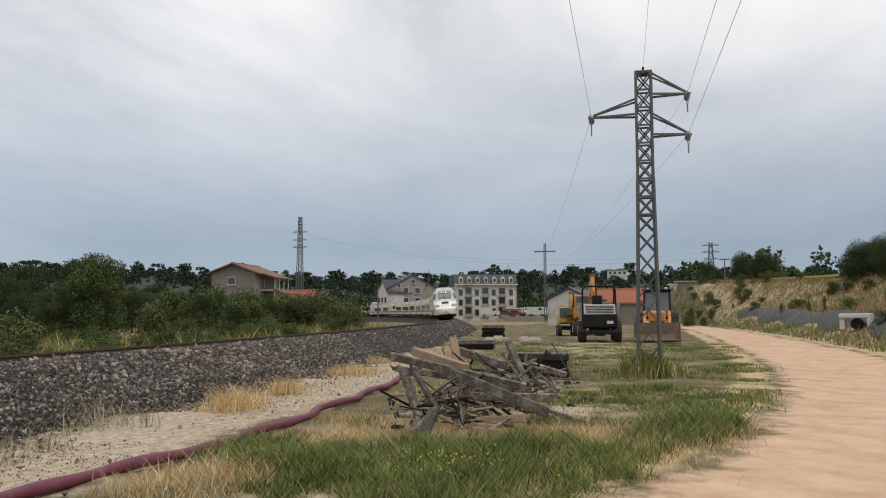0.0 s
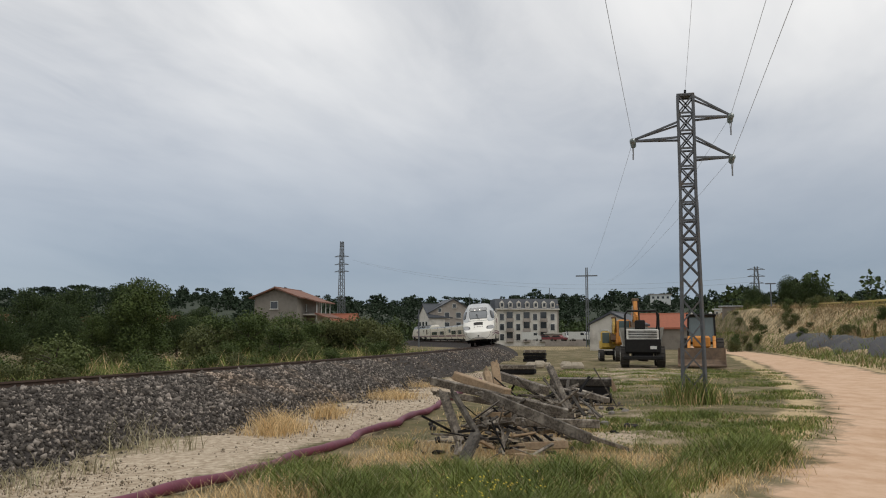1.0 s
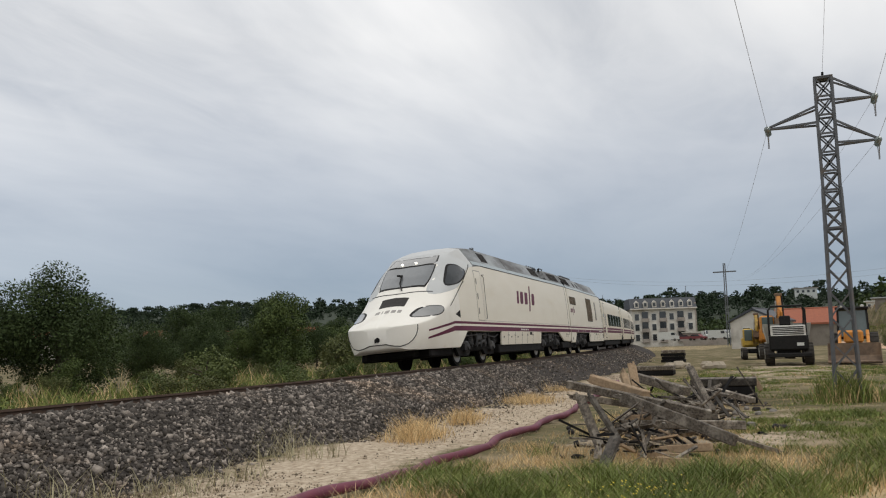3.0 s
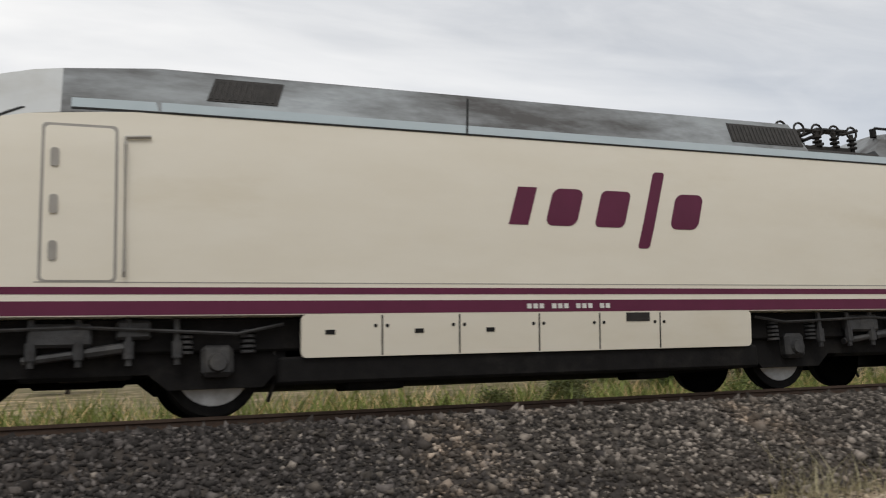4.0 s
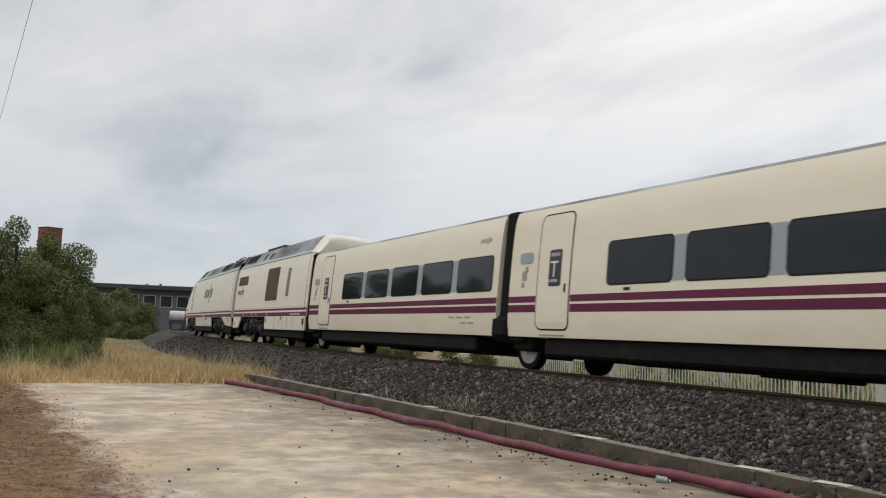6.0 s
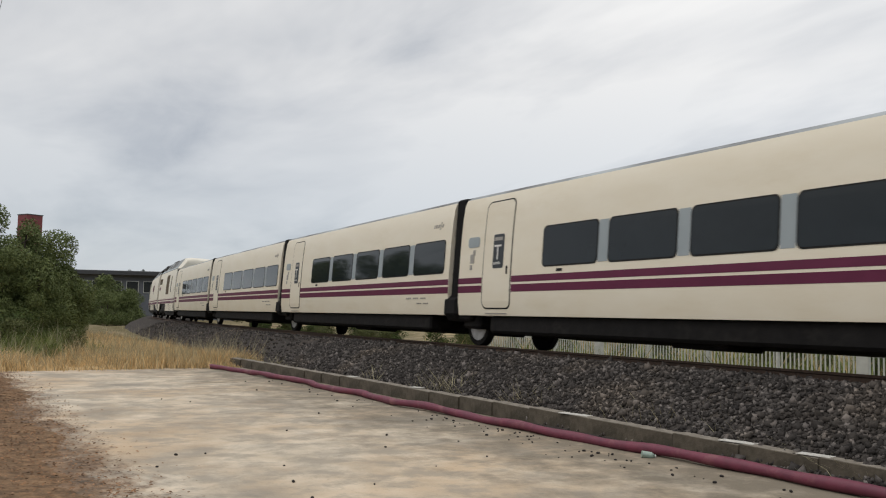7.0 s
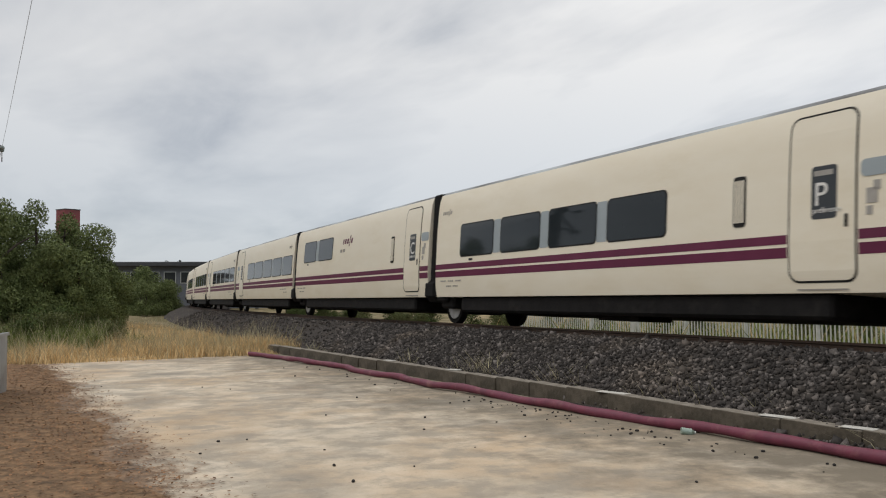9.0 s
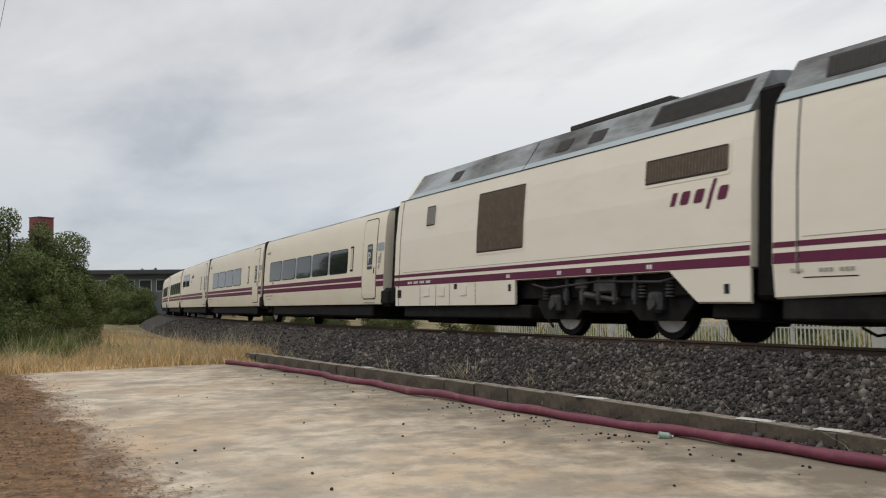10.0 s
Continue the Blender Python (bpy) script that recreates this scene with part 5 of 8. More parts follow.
DOOR_WORDS = {"T": "turista", "P": "preferente", "C": "cafetería"}


def build_coach(kind, letter, front_door, windows, label):
    """One articulated coach, 13.14 m from joint to joint; local zero is its middle."""
    car = thing("coach", label, "train coach", "train vehicles")
    w = prof_width(COACH_PROF)
    a, b = -6.57 + 0.24, 6.57 - 0.2
    part("body", loft([a, b], lambda x: [0.62, 0.9, 1.3, 2.2, 2.7, 2.98, 3.14], w), COACH_CREAM, car, "", True)
    roof = part("roof", loft([a, b], lambda x: [3.14, 3.19, 3.24, 3.29, 3.33, 3.36, 3.39, 3.405, 3.41], w), ROOF_GREY, car, "grey curved roof", True)
    part("roof_unit", Geo().box((a + 1.6, 0, 3.39), (1.0, 0.7, 0.09), None, 0.03).cyl((a + 1.3, -0.5, 3.3), (a + 1.3, -0.5, 3.42), 0.08, None, 10), GRILLE_DARK, roof)
    dx0 = a + 1.02 if front_door else b - 1.61
    for sg in (-1, 1):
        gaps = (dx0 - 0.05, dx0 + 1.08)
        for lo, hi in ((1.295, 1.42), (1.105, 1.25)):
            for p, q in ((a + 0.005, gaps[0]), (gaps[1], b - 0.005)):
                part("stripe", plate(Geo(), w, p, q, lo - 0.01, hi - 0.01, 0.004, 0, sg, 0.01), PURPLE, car, "purple painted stripe")
        d = part("door", plate(Geo(), w, dx0, dx0 + 1.03, 0.78, 2.97, 0.010, 0.14, sg), COACH_CREAM, car, "flush cream plug door")
        part("door_seal", plate(Geo(), w, dx0 - 0.03, dx0 + 1.06, 0.75, 3.0, 0.005, 0.16, sg), RUBBER, d)
        part("door_window", plate(Geo(), w, dx0 + 0.36, dx0 + 0.76, 1.58, 2.28, 0.014, 0.05, sg), SIGN_BLUE, d, "dark door pane with class sign")
        part("door_handle", plate(Geo(), w, dx0 + 0.88, dx0 + 0.93, 1.45, 1.62, 0.02, 0.02, sg), RUBBER, d)
        part("step", plate(Geo(), w, dx0 + 0.1, dx0 + 0.9, 0.655, 0.675, 0.012, 0, sg, 0.02), GREY_MARK, car)
        for txt, size, xx, zz in ((letter, 0.44, 0.40, 1.76), (DOOR_WORDS[letter], 0.105, 0.385, 1.66)):
            me = text_mesh(txt, size, SIGN_WHITE)
            o = new("lettering", me)
            o.parent = d
            if sg < 0:
                o.matrix_basis = pose(dx0 + xx, -(w(0, zz) + 0.018), zz, 90, 0, 0)
            else:
                o.matrix_basis = pose(dx0 + 1.12 - xx, w(0, zz) + 0.018, zz, 90, 0, 180)
            o["label"] = "white lettering on the door sign"
        part("sign_strip", plate(Geo(), w, dx0 + 0.4, dx0 + 0.70, 2.15, 2.22, 0.017, 0.01, sg, 0.006), GREY_MARK, d)
        # windows
        for k, (x, z0, z1, ww) in enumerate(windows):
            part("window", plate(Geo(), w, x + a, x + a + ww, z0, z1, 0.010, 0.09, sg), TRAIN_GLASS, car, "tinted rounded window")
            part("window_seal", plate(Geo(), w, x + a - 0.025, x + a + ww + 0.025, z0 - 0.025, z1 + 0.025, 0.006, 0.10, sg), RUBBER, car)
        for (x, z0, z1, ww), nx in zip(windows, windows[1:]):
            if nx[0] - x < 2.4:
                part("window_pillar", plate(Geo(), w, x + a + ww + 0.03, nx[0] + a - 0.03, z0, z1, 0.004, 0, sg), WIN_GREY, car, "grey pillar between windows")
        sx = a + 0.34 if front_door else b - 0.50
        part("small_window", plate(Geo(), w, sx, sx + 0.46, 2.06, 2.28, 0.010, 0.07, sg), WIN_GREY, car, "small frosted window")
        nx = a + 0.45 if front_door else b - 0.42
        for k, (zz, s2) in enumerate(((1.72, 0.16), (1.88, 0.1), (1.58, 0.09))):
            part("notice", plate(Geo(), w, nx + 0.1 * (k % 2), nx + 0.1 * (k % 2) + s2, zz, zz + s2 * 1.2, 0.007, 0, sg, 0.006), GREY_MARK, car)
        code_marks(car, w, (b - 2.2 if front_door else a + 0.3), 0.98, 12, sg, 0.1, 0.035, GREY_MARK)
        code_marks(car, w, (b - 1.6 if front_door else a + 0.6), 0.86, 8, sg, 0.09, 0.03, GREY_MARK)
        part("plate", plate(Geo(), w, windows[0][0] + a + 0.45, windows[0][0] + a + 0.62, windows[0][1] - 0.12, windows[0][1] - 0.07, 0.008, 0, sg, 0.006), RUBBER, car)
        if not front_door:
            gx = dx0 - 1.05
            part("side_vent", plate(Geo(), w, gx, gx + 0.24, 1.58, 2.32, 0.012, 0.05, sg), RUBBER, car)
            s = Geo()
            for k in range(4):
                plate(s, w, gx + 0.03 + k * 0.05, gx + 0.06 + k * 0.05, 1.64, 2.26, 0.022, 0, sg, 0.012)
            part("slats", s, COACH_CREAM, car)
        if kind == "cafe":
            brand_mark(car, PURPLE, "purple slanted brand mark", w, (a + 4.85 if sg < 0 else a + 5.9) + 0.75, 2.36, 1.0, sg)
            code_marks(car, w, a + 5.4, 2.1, 7, sg, 0.07, 0.10, GREY_MARK)
        else:
            brand_mark(car, GREY_MARK, "faded grey brand mark", w, (b - 0.95 if front_door else a + 0.25) + (0 if sg < 0 else 0.5), 2.62, 0.5, sg)
    part("underframe", Geo().box((0.1, 0, 0.45), (b - a - 2.2, 2.66, 0.36), None, 0.05).box((0.4, -0.6, 0.25), (1.2, 0.8, 0.12), None, 0.03), DIRTY_BLACK, car, "grimy black underframe")
    part("end_gear", Geo().box((a - 0.1, 0, 0.75), (1.1, 2.72, 0.5), None, 0.05), DIRTY_BLACK, car)
    # Proud dark block stands in for the cut-away corner: gear and its dark recess.
    part("end_gear", Geo().box((b + 0.14, 0, 0.80), (0.66, 2.95, 0.5), None, 0.10), DIRTY_BLACK, car)
    part("axle_guard", Geo().box((a + 0.3, 0, 0.5), (0.7, 2.5, 0.3), None, 0.05), DIRTY_BLACK, car)
    part("gangway_bellows", Geo().box((a - 0.21, 0, 2.05), (0.41, 2.84, 2.3), None, 0.05), BELLOWS, car, "black rubber bellows")
    for y in (-0.87, 0.87):
        wheel(car, a + 0.1, y, 0.44)
        part("suspension", Geo().cyl((a + 0.1, y * 1.28, 0.5), (a + 0.1, y * 1.28, 1.0), 0.07, None, 8).box((a + 0.25, y * 1.3, 0.55), (0.6, 0.1, 0.12), None, 0.02), DIRTY_BLACK, car)
    return car


VEHICLES = []      # thing, joint in front, joint behind, metres behind the nose's mark; turned round or not


def build_train():
    power, px = build_power_car()
    gen, gx = build_generator_car()
    VEHICLES.append((power, 4.0, 17.4, 9.6, False))
    VEHICLES.append((gen, 20.5, 32.66, 26.58, False))
    five = [(3.15 + 1.92 * k, 1.57, 2.30, 1.6) for k in range(5)]
    tourist = build_coach("tourist", "T", True, five, "cream tourist coach with five tinted windows and purple stripes")
    cafe = build_coach("cafe", "C", False, [(1.05, 1.94, 2.65, 1.5), (2.92, 1.94, 2.65, 1.6)], "cream buffet coach with two high windows and purple stripes")
    first4 = build_coach("first", "P", False, [(1.3 + 1.9 * k, 1.57, 2.30, 1.55) for k in range(4)], "cream first-class coach with four tinted windows and purple stripes")
    first5 = build_coach("first", "P", False, [(0.85 + 1.83 * k, 1.57, 2.26, 1.6) for k in range(5)], "cream first-class coach with five tinted windows and purple stripes")
    for k in range(9):
        j0 = 32.66 + 13.14 * k
        ob = (tourist if k == 0 else copy_thing(tourist, Matrix.Identity(4))) if k < 6 else (cafe, first4, first5)[k - 6]
        VEHICLES.append((ob, j0, j0 + 13.14, j0 + 6.57, False))
    gen2 = copy_thing(gen, Matrix.Identity(4))
    VEHICLES.append((gen2, 151.37, 163.53, 157.45, True))
    power2 = copy_thing(power, Matrix.Identity(4))
    VEHICLES.append((power2, 166.63, 180.03, 174.43, True))


build_train()


def vehicle_pose(front, back, mid, turned, t):
    s = NOSE_AT - SPEED * (t - 4.5)
    p, q = track(s + front), track(s + back)
    d = q - p
    m = p + d * ((mid - front) / (back - front))
    yaw, up = math.degrees(math.atan2(d.y, d.x)), math.degrees(math.atan2(d.z, math.hypot(d.x, d.y)))
    body = pose(m.x, m.y, m.z, 0, 0, yaw) @ pose(0, 0, 0, 0, -up, 0) @ pose(0, 0, 0, -CANT, 0, 0)
    return body @ pose(0, 0, 0, 0, 0, 180) if turned else body
# ---- plants ----
def polar(az, d):
    return d * math.cos(radians(az)), d * math.sin(radians(az))


def leaf_arrays(rs, blobs, n, size, flat=0.0):
    """n leaves, each a small bent rhombus, in the outer parts of the blobs (centre and radii)."""
    blobs = np.asarray(blobs, dtype=float)
    wgt = (blobs[:, 3] * blobs[:, 4] * blobs[:, 5]) ** (2 / 3)
    i = rs.choice(len(blobs), n, p=wgt / wgt.sum())
    d = rs.normal(size=(n, 3))
    d /= np.linalg.norm(d, axis=1)[:, None]
    rad = 0.45 + 0.6 * rs.rand(n) ** 0.6
    P = blobs[i, :3] + d * blobs[i, 3:] * rad[:, None]
    a = rs.normal(size=(n, 3))
    a[:, 2] *= 1 - flat
    a /= np.linalg.norm(a, axis=1)[:, None]
    b = np.cross(a, d + 0.4 * rs.normal(size=(n, 3)))
    b /= np.linalg.norm(b, axis=1)[:, None] + 1e-9
    s = size * rs.uniform(0.6, 1.4, (n, 1))
    V = np.stack([P - a * s, P + b * s * 0.55, P + a * s, P - b * s * 0.55], 1)
    return V.reshape(-1, 3), np.arange(n * 4).reshape(n, 4)


def crown_mesh(seed, h, w, n, size, material, base=0.15, lumps=22):
    rs = np.random.RandomState(seed)
    blobs = []
    for k in range(lumps):
        t = rs.uniform(base, 0.92)
        rr = w / 2 * (1.0 - 0.55 * max(0, t - 0.45) / 0.55) * rs.uniform(0.25, 0.85)
        a = rs.uniform(0, 6.28)
        r = w * rs.uniform(0.13, 0.26)
        blobs.append((rr * math.cos(a), rr * math.sin(a), h * t, r, r, r * rs.uniform(0.7, 1.1)))
    blobs.append((rs.uniform(-0.1, 0.1) * w, 0, h * 0.9, w * 0.12, w * 0.12, h * 0.12))
    V, F = leaf_arrays(rs, blobs, n, size)
    V[:, 2] = np.maximum(V[:, 2], 0.02)
    return raw_mesh("crown", V, F, material)


def make_tree(name, seed, h, w, n, size, material, label, category="tree", base=0.15, group=""):
    t = thing(name, label, category, group)
    r = random.Random(seed)
    g = Geo()
    g.tube([(0, 0, -0.2), (0.03 * w, 0.02 * w, h * 0.3), (-0.02 * w, 0.03 * w, h * 0.62), (0, 0, h * 0.88)], lambda i: (0.03, 0.024, 0.014, 0.005)[i] * h, 7)
    for k in range(6):
        a, z = r.uniform(0, 6.28), h * r.uniform(0.15, 0.6)
        q = (math.cos(a) * w * 0.33, math.sin(a) * w * 0.33, z + h * 0.2)
        g.tube([(0, 0, z), (q[0] * 0.5, q[1] * 0.5, z + h * 0.12), q], lambda i: (0.012, 0.008, 0.003)[i] * h, 5)
    part("trunk", g, BARK, t)
    part("crown", crown_mesh(seed, h, w, n, size, material, base), material, t)
    return t


def place(t, x, y, s=1.0, turn=0.0, sink=0.0):
    t.matrix_basis = pose(x, y, land1(x, y) - sink, 0, 0, turn) @ Matrix.Diagonal((s, s, s, 1))


def again(t, x, y, s=1.0, turn=0.0, sz=None):
    t.scale = (1, 1, 1)
    o = copy_thing(t, pose(x, y, land1(x, y), 0, 0, turn))
    o.scale = (s, s, sz or s)
    o.location, o.rotation_euler = (x, y, land1(x, y) - 0.05), (0, 0, radians(turn))
    return o


def build_trees():
    r = random.Random(31)
    oak = make_tree("tree", 3, 6.0, 5.2, 20000, 0.075, LEAF_DARK, "dense dark green broadleaf tree beyond the railway", group="trees beyond the railway")
    place(oak, *polar(34.0, 74), 0.8)
    wide = make_tree("tree", 52, 5.6, 6.2, 34000, 0.062, LEAF_DARK, "broad dark green oak branching from the ground", "tree", 0.04, "trees beyond the railway")
    place(wide, *polar(46.7, 44), 0.86)
    for az, d, sc in ((41.5, 56, 0.62), (50.8, 46, 0.8), (54.5, 41, 0.7), (38.0, 66, 0.72), (31.3, 88, 0.75), (28.4, 96, 0.7)):
        again(wide, *polar(az, d), sc, az * 37)
    oak2 = make_tree("tree", 8, 5.6, 4.6, 16000, 0.075, LEAF_MID, "leafy green young oak standing in the scrub", group="trees beyond the railway")
    place(oak2, *polar(33.6, 62), 1.0)
    bush = make_tree("bush", 14, 2.2, 2.8, 3800, 0.066, LEAF_MID, "low green bush in the scrub beyond the track", "bush", 0.02, "scrub bushes")
    place(bush, *polar(25.0, 50), 1.1)
    bush2 = make_tree("bush", 15, 1.9, 2.9, 3500, 0.063, LEAF_OLIVE, "low olive-green bush in the scrub beyond the track", "bush", 0.02, "scrub bushes")
    place(bush2, *polar(30.0, 46), 1.0)
    bush3 = make_tree("bush", 16, 1.7, 2.4, 3200, 0.058, LEAF_LIGHT, "pale green broom bush beyond the track", "bush", 0.02, "scrub bushes")
    place(bush3, *polar(38.0, 34), 0.8)
    for az, d, s in ((162.4, 106, 1.3), (161.2, 108, 1.3), (160.0, 105, 1.2), (57, 50, 0.7), (60, 44, 0.7), (64, 52, 0.8), (70, 45, 0.8), (37.5, 72, 0.9), (39.5, 80, 0.95), (80, 50, 0.8), (92, 48, 0.75), (30.5, 95, 0.8), (36.2, 62, 0.6)):
        again(oak if r.random() < 0.6 else oak2, *polar(az, d), s * r.uniform(0.92, 1.05), r.uniform(0, 360))
    for k in range(120):
        az, d = r.uniform(11, 62), r.uniform(30, 85)
        x, y = polar(az, d)
        ty = float(np.interp(x, _x, _y)) + YT
        if y - ty < 6.0 + 0.02 * d:
            continue
        s = r.uniform(0.3, 0.72) * min(1.0, 0.45 + d / 100)
        again(r.choice((bush, bush, bush2, bush2, bush3)), x, y, s, r.uniform(0, 360), s * r.uniform(0.7, 1.15))
    for k in range(80):
        az, d = r.uniform(18.0, 30), r.uniform(80, 140)
        s = r.uniform(1.1, 1.2 + d / 160)
        again(r.choice((bush, bush, bush2, bush3)), *polar(az, d), s, r.uniform(0, 360), s * r.uniform(0.75, 1.05))
    for k in range(46):
        x = r.uniform(8, 75)
        ty = float(np.interp(x, _x, _y)) + YT
        s = r.uniform(0.35, 0.75)
        again(r.choice((bush2, bush3, bush)), x, ty + r.uniform(4.6, 9), s, r.uniform(0, 360), s * 0.8)
    for az, d, sc in ((19.2, 148, 0.72), (20.6, 150, 0.66), (22.0, 146, 0.78), (23.3, 149, 0.74), (24.6, 147, 0.8), (25.9, 148, 0.76), (27.3, 145, 0.85), (28.6, 142, 0.8)):
        again(wide, *polar(az, d), sc, az * 71)
    for k in range(46):
        x = r.uniform(-78, -4)
        ty = float(np.interp(x, _x, _y)) + YT
        sc = r.uniform(0.35, 0.62)
        again(r.choice((bush, bush2)), x, max(19.0, ty + 6.0) + r.uniform(0, 3.5), sc, r.uniform(0, 360), sc * 0.9)
    far_tree = make_tree("tree", 66, 5.8, 5.4, 7500, 0.12, LEAF_WILLOW, "green bushy tree along the far railway verge", "tree", 0.04, "trees along the verge")
    place(far_tree, *polar(171.0, 118), 0.6)
    # west: the willow thicket at the end of the yard
    wil = make_tree("tree", 41, 6.3, 5.0, 46000, 0.062, LEAF_WILLOW, "bushy olive-green willow beyond the concrete yard", "tree", 0.02, "willows by the yard")
    place(wil, -46, 2.2, 1.2)
    for x, y, s, q in ((-44, 0.6, 0.86, 40), (-49, -1.5, 1.02, 100), (-42, -2.0, 0.9, 200), (-47.5, 4.0, 0.78, 300), (-40, -4.5, 0.95, 250), (-52, 5.2, 0.62, 10), (-55, 1.5, 0.9, 77), (-48, 5.6, 0.5, 33), (-57, 6.6, 0.5, 133), (-44.5, 2.7, 0.66, 80), (-45.5, 3.5, 0.80, 150), (-46.5, 4.6, 0.68, 222), (-44.0, 3.9, 0.55, 310)):
        again(wil, x, y, s * 1.14, q)
    for k in range(70):
        d = r.uniform(95, 135)
        az = r.uniform(168.3, 174.5)
        x, y = polar(az, d)
        ty = float(np.interp(x, _x, _y)) + YT
        if ty - y < 3.4:
            continue
        again(far_tree, x, y, r.uniform(0.36, 0.6) * (0.6 + d / 200), r.uniform(0, 360))
    for k in range(40):
        x, y = r.uniform(-43, -31), r.uniform(-2.5, 4.4)
        s = r.uniform(0.25, 0.6)
        again(r.choice((bush2, bush3, bush)), x, y, s, r.uniform(0, 360))
    # south bank
    for az, d, s in ((-8.1, 120, 0.72), (-13.5, 76, 0.56), (-15.2, 70, 0.58), (-14.4, 80, 0.62), (-17, 76, 0.8), (-6.9, 128, 0.75), (-4.8, 150, 0.75), (-20, 72, 0.9)):
        again(wide, *polar(az, d), s, r.uniform(0, 360))
    for k in range(26):
        az, d = r.uniform(-9.5, -3.4), r.uniform(100, 135)
        s = r.uniform(0.35, 0.75)
        again(r.choice((bush2, bush2, bush)), *polar(az, d), s, r.uniform(0, 360), s * r.uniform(0.8, 1.2))
    for k in range(60):
        x = r.uniform(35, 150)
        y = float(bank_foot(x)) - r.uniform(2.0, 8.5)
        again(r.choice((bush2, bush2, bush)), x, y, r.choice((0.15, 0.2, 0.3, 0.5, 0.65)), r.uniform(0, 360), r.uniform(0.15, 0.5))
    for az in (30, 150, -60, -100, -150, 120, 200, 215):
        again(oak, *polar(az, 150), 1.1, az)


build_trees()


def build_hills():
    az = np.arange(-180, 180, 1.0)
    el = np.interp(az, [-180, -150, -60, -30, -13, 4, 19, 31, 38, 60, 90, 145, 165, 172, 180], [1.5, 1.3, 1.8, 2.2, 2.3, 2.5, 2.25, 2.75, 2.75, 1.7, 1.4, 1.2, 1.55, 1.55, 1.5])
    rs = np.random.RandomState(77)
    el = el + 0.10 * np.sin(az * 0.9) + 0.07 * np.sin(az * 2.3 + 1)
    V, F = [], []
    rings = ((420, 0.0), (560, 0.45), (760, 0.8), (900, 1.0), (1050, 0.9), (1500, 0.2))
    top = 1.6 + 900 * np.tan(np.radians(el + 0.12))
    for d, k in rings:
        for a, t in zip(az, top):
            x, y = polar(a, d)
            V.append((x, y, land1(x, y) * (1 - k) + t * k - (1 if k == 0 else 0)))
    n = len(az)
    for i in range(len(rings) - 1):
        for j in range(n):
            F.append((i * n + j, i * n + (j + 1) % n, (i + 1) * n + (j + 1) % n, (i + 1) * n + j))
    m = mat("wooded_hillside", (0.030, 0.042, 0.021), (0.02, 0.03, 0.015), 0.05, (0.06, 0.066, 0.033), 0.012, rough=1, bump=0, c3at=(0.56, 0.66))
    tagged(new("hills", raw_mesh("hills", np.array(V), np.array(F), m, True)), "low wooded hills along the horizon", "hills", kind="structure")
    # woods on the hills and far trees on the plain, as one mass
    blobs, sizes = [], []
    Vs, Fs, o = [], [], 0
    for k in range(4200):
        a = rs.uniform(-32, 66) if rs.rand() < 0.82 else rs.uniform(-180, 180)
        j = np.interp(a, az, top)
        u = rs.rand()
        d = 420 + 500 * u ** 0.8
        kk = np.interp(d, [r0 for r0, _ in rings], [r1 for _, r1 in rings])
        x, y = polar(a, d)
        z = land1(x, y) * (1 - kk) + j * kk - 1
        h = rs.uniform(4, 8) * (0.8 + 0.4 * (d > 850)) * (1.6 if rs.rand() < 0.08 and abs(a) < 80 else 1.0) * (1.0 if abs(a) < 80 else 0.6)
        w = h * rs.uniform(0.8, 1.3)
        pine = rs.rand() < 0.22 and d > 800 and abs(a) < 80
        bl = [(x, y, z + h * (0.95 if pine else 0.55), w * 0.5, w * 0.5, h * (0.18 if pine else 0.5))]
        if not pine:
            bl.append((x + w * 0.2, y, z + h * 0.8, w * 0.3, w * 0.3, h * 0.3))
        v, f = leaf_arrays(rs, bl, 90, w * 0.12)
        if pine:
            v = np.concatenate([v, np.array([(x - .25, y - .25, z), (x + .25, y + .25, z), (x + .2, y + .2, z + h), (x - .2, y - .2, z + h)])])
            f = np.concatenate([f, [[len(v) - 4, len(v) - 3, len(v) - 2, len(v) - 1]]])
        Vs.append(v)
        Fs.append(f + o)
        o += len(v)
    tagged(new("far_woods", raw_mesh("far_woods", np.concatenate(Vs), np.concatenate(Fs), LEAF_PINE)), "dark pine woods covering the far hills", "woods", kind="stuff")
    Vs, Fs, o = [], [], 0
    for k in range(420):
        a, d = rs.uniform(-16, 64), rs.uniform(150, 400)
        if -3 < a < 17 and d < 275:
            d = rs.uniform(290, 400)
        x, y = polar(a, d)
        ty = float(np.interp(x, _x, _y)) + YT
        if abs(y - ty) < 9 or (18 < a < 29 and d < 215):
            continue
        h = rs.uniform(3.5, 8) * (0.6 + d / 500)
        w = h * rs.uniform(0.6, 1.0)
        z = land1(x, y)
        bl = [(x, y, z + h * 0.45, w * 0.5, w * 0.5, h * 0.45), (x + w * 0.25, y + w * 0.1, z + h * 0.7, w * 0.3, w * 0.3, h * 0.3)]
        v, f = leaf_arrays(rs, bl, 120, w * 0.10)
        Vs.append(v)
        Fs.append(f + o)
        o += len(v)
    tagged(new("far_trees", raw_mesh("far_trees", np.concatenate(Vs), np.concatenate(Fs), LEAF_DARK)), "scattered dark green trees between the houses", "trees", kind="stuff")


build_hills()


